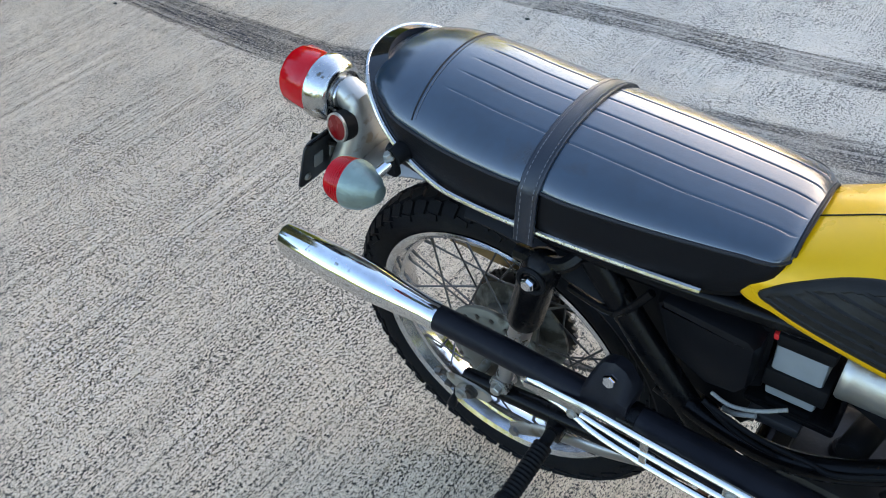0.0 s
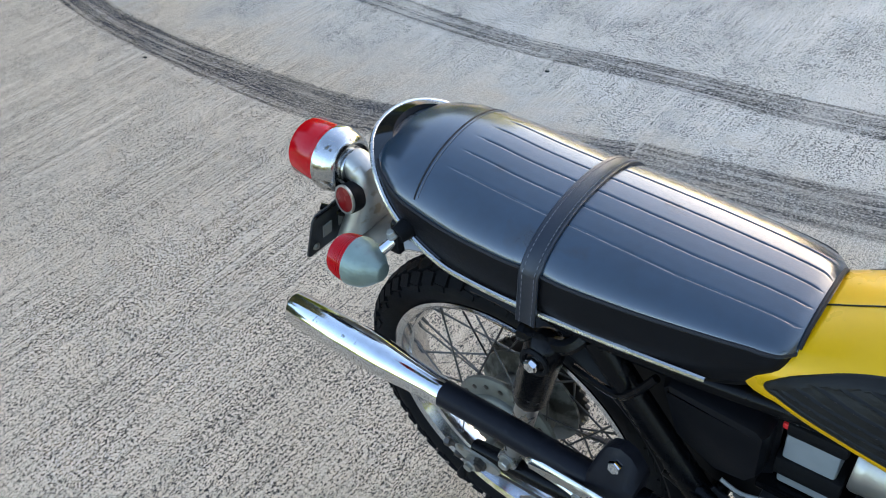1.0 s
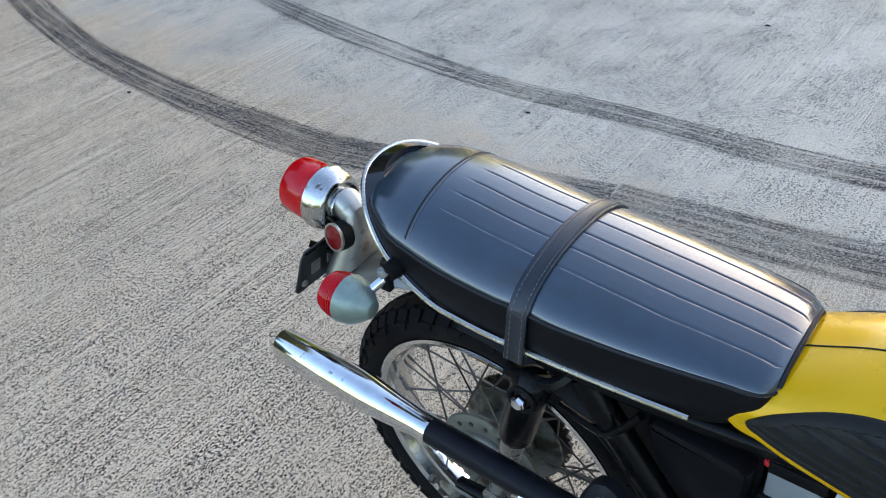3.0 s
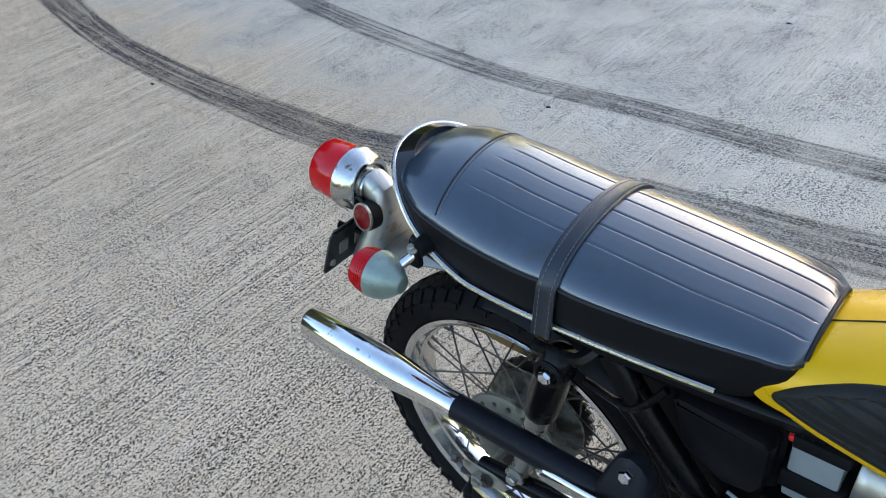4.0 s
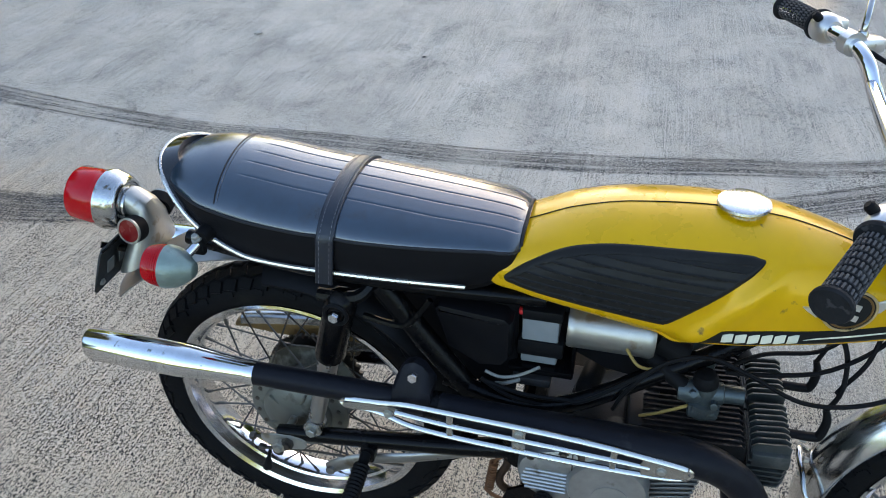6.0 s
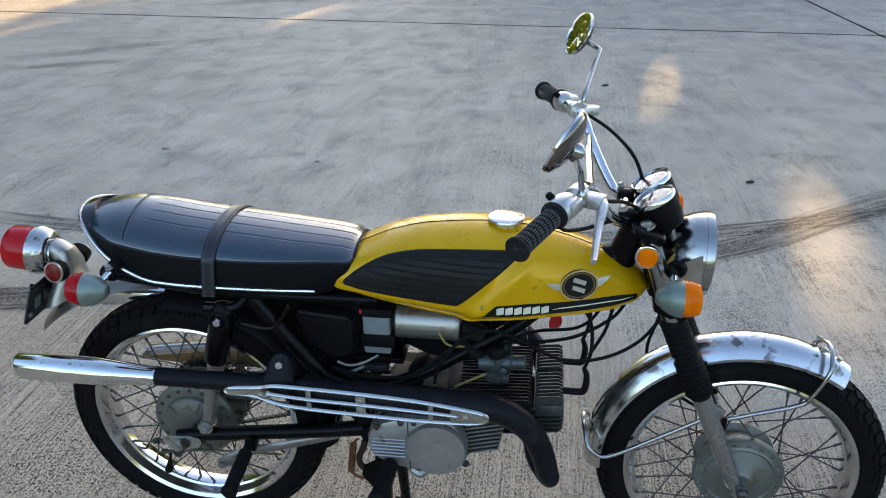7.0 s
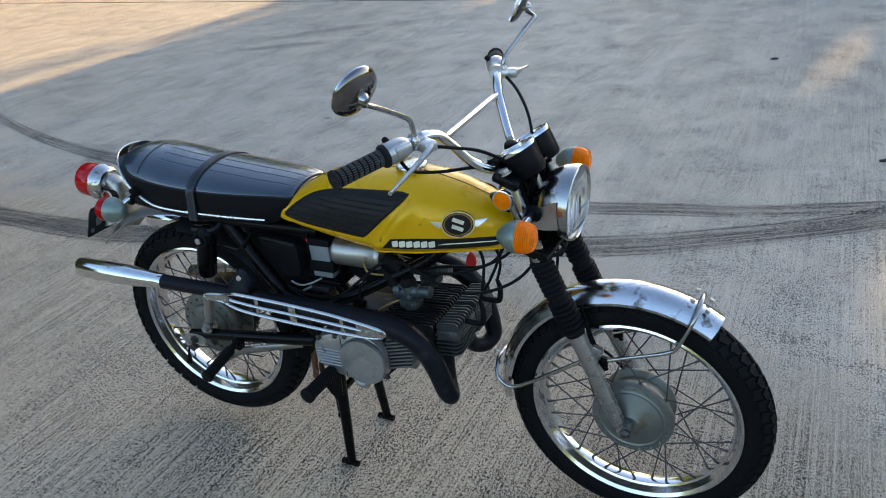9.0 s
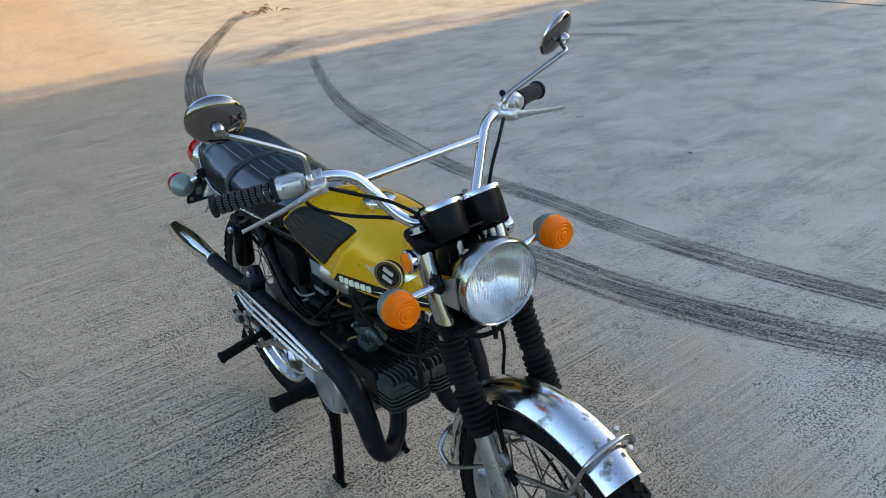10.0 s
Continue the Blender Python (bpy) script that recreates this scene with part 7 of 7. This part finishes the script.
# mirrors
for pts, centre, face, s in (([(0.810, -0.213, 1.008), (0.807, -0.213, 1.040), (0.804, -0.219, 1.057), (0.799, -0.250, 1.076), (0.792, -0.310, 1.108), (0.786, -0.336, 1.121)], (0.773, -0.343, 1.146), (-0.84, 0.25, 0.47), -1),
                             ([(0.822, 0.232, 1.033), (0.824, 0.238, 1.062), (0.836, 0.290, 1.090), (0.852, 0.352, 1.120), (0.856, 0.370, 1.128), (0.848, 0.380, 1.131), (0.832, 0.386, 1.138)], (0.809, 0.390, 1.158), (-0.82, -0.30, 0.47), 1)):
    bm = bmesh.new()
    tube(bm, pts, 0.0052, 10, 6)
    lathe(bm, [(0, -0.012), (0.009, -0.012), (0.009, 0.008), (0.006, 0.014), (0, 0.014)], along(pts[0], (0, 0, 1)), 12)
    mirror = part("mirror", bm, OLD_CHROME, bike, "round chrome rear-view mirror on a bent stem")
    f = Vector(face).normalized()
    up = Vector((0.48, 0, 0.87))
    mm = along(centre, f, up)
    bm = bmesh.new()
    lathe(bm, [(0, -0.001), (0.0470, -0.001), (0.0485, 0.0035), (0.0500, 0.0015), (0.0500, -0.0015), (0.047, -0.007), (0.036, -0.014), (0.018, -0.0185), (0, -0.0195)], mm, 48)
    part("mirror_shell", bm, MIRROR_BACK, mirror, "smoky chrome mirror back")
    bm = bmesh.new()
    lathe(bm, [(0.0465, 0.0015), (0.0475, 0.004), (0.0502, 0.0035), (0.0506, 0.0)], mm, 48, True)
    part("mirror_rim", bm, CHROME, mirror)
    bm = bmesh.new()
    lathe(bm, [(0, 0.0005), (0.0472, 0.0005), (0.0472, 0.0020), (0, 0.0024)], mm, 48)
    part("mirror_glass", bm, MIRROR, mirror)
    bm = bmesh.new()
    lathe(bm, [(0, 0), (0.011, 0), (0.012, 0.008), (0.008, 0.016), (0, 0.018)], along(Vector(centre) - f * 0.016, -f), 16)
    tube(bm, [Vector(centre) - f * 0.026, pts[-1]], 0.007, 10)
    part("mirror_joint", bm, OLD_CHROME, mirror)

# cables
CABLES = [
    [(0.818, -0.205, 1.000), (0.86, -0.165, 0.985), (0.90, -0.10, 0.955), (0.945, -0.05, 0.905), (0.98, -0.04, 0.84)],
    [(0.775, -0.225, 0.985), (0.782, -0.20, 0.945), (0.82, -0.15, 0.925), (0.87, -0.09, 0.915), (0.92, -0.04, 0.90)],
    [(0.835, 0.215, 1.022), (0.88, 0.165, 1.005), (0.925, 0.105, 0.97), (0.945, 0.07, 0.915), (0.945, 0.05, 0.86)],
    [(1.00, -0.05, 0.715), (0.95, -0.075, 0.655), (0.88, -0.095, 0.622), (0.80, -0.105, 0.618), (0.72, -0.105, 0.655), (0.66, -0.10, 0.672), (0.60, -0.105, 0.650), (0.555, -0.11, 0.59), (0.54, -0.09, 0.53)],
    [(0.90, -0.02, 0.715), (0.885, -0.045, 0.66), (0.862, -0.05, 0.61), (0.855, -0.055, 0.60)],
    [(0.88, 0.03, 0.715), (0.872, 0.02, 0.66), (0.83, 0.0, 0.63), (0.75, -0.03, 0.635), (0.69, -0.08, 0.64)],
    [(0.93, 0.0, 0.715), (0.90, -0.03, 0.68), (0.83, -0.07, 0.655), (0.76, -0.085, 0.645), (0.69, -0.095, 0.645)],
    [(1.005, 0.03, 0.72), (1.00, 0.045, 0.64), (0.985, 0.05, 0.55), (1.02, 0.05, 0.47), (1.12, 0.055, 0.40), (1.17, 0.055, 0.345)],
    [(0.60, -0.105, 0.648), (0.50, -0.115, 0.565), (0.46, -0.11, 0.552), (0.40, -0.105, 0.545), (0.34, -0.10, 0.555)],
    [(0.33, -0.10, 0.560), (0.38, -0.105, 0.535), (0.44, -0.105, 0.530), (0.50, -0.10, 0.545)],
]
for c in CABLES:
    bm = bmesh.new()
    tube(bm, c, 0.0036, 8, 6)
    part("cable", bm, RUBBER, bike, "black control cable")
for c in ([(0.990, -0.05, 0.84), (0.975, -0.03, 0.80), (0.968, 0.0, 0.79)], [(0.96, 0.04, 0.87), (0.972, 0.045, 0.83), (0.970, 0.03, 0.80)], [(0.97, -0.01, 0.88), (0.972, 0.0, 0.84), (0.970, 0.02, 0.78)],
          [(0.99, -0.06, 0.72), (1.02, -0.03, 0.70), (1.03, 0.02, 0.705), (1.01, 0.05, 0.72)], [(1.0, 0.0, 0.74), (1.03, 0.0, 0.71), (1.02, 0.01, 0.68)]):
    bm = bmesh.new()
    tube(bm, c, 0.005, 8, 5)
    part("wire", bm, RUBBER, bike, "black wiring behind the headlamp")

# ---- litter on the yard ----
def speck(x, y, r):
    bm = bmesh.new()
    rnd = random.Random(int(x * 1000) + int(y * 77))
    made = bmesh.ops.create_icosphere(bm, subdivisions=2, radius=r)
    for v in made["verts"]:
        v.co *= 0.65 + 0.5 * rnd.random()
        v.co = Vector((v.co.x, v.co.y * 0.42 + 0.25 * v.co.x, max(0.0, v.co.z * 0.45 + r * 0.18)))
    bmesh.ops.translate(bm, verts=bm.verts[:], vec=(x, y, 0.0005))
    return tagged(part("grit", bm, GRIT), "small dark bit of grit lying on concrete", "grit", "grit on the yard")


for x, y, r in ((-1.004, 1.517, 0.010), (-2.659, 0.854, 0.012), (1.164, 4.472, 0.028), (1.801, 2.548, 0.025), (-0.527, 2.634, 0.012), (-0.15, -0.78, 0.012), (-0.75, -0.45, 0.006)):
    speck(x, y, r)


def leaf(x, y, a, s, mat, label):
    bm = bmesh.new()
    rows = []
    for k in range(7):
        t = k / 6
        w = 0.42 * math.sin(math.pi * t) ** 0.8 + 0.02
        z = 0.012 * math.sin(3 * t) + 0.002
        rows.append([Vector(((t - 0.5) * s, u * w * s, z * s * 20 * 0.4 + abs(u) * 0.12 * s)) for u in (-1, -0.5, 0, 0.5, 1)])
    rows2 = [[p - Vector((0, 0, 0.0006)) for p in r[::-1]] for r in rows]
    loft(bm, [a_ + b_ for a_, b_ in zip(rows, rows2)])
    return tagged(part("leaf", bm, mat, m=Matrix.Translation((x, y, 0.002)) @ Matrix.Rotation(a, 4, "Z")), label, "leaf", "fallen leaves")


PALE_LEAF = material("bleached dry leaf", (0.42, 0.39, 0.33), 0.8, 0.0, 0.2, 60)
leaf(-1.498, 2.783, 0.6, 0.045, PALE_LEAF, "small bleached dry leaf on concrete")
bm = bmesh.new()
rng = random.Random(3)
for k in range(15):
    p = Vector((-8.85 + rng.uniform(-0.22, 0.3), 3.88 + rng.uniform(-0.18, 0.22), 0.01))
    a = rng.uniform(0, 6.28)
    d = Vector((math.cos(a), math.sin(a), 0)) * rng.uniform(0.08, 0.22)
    tube(bm, [p, p + d * 0.5 + Vector((0, 0, rng.uniform(0.01, 0.07))), p + d + Vector((0, 0, rng.uniform(0, 0.04)))], [0.004, 0.010, 0.003], 5, 4)
tagged(part("leaf_litter", bm, DRY_LEAF), "dry brown heap of withered twigs on concrete", "litter", kind="stuff")
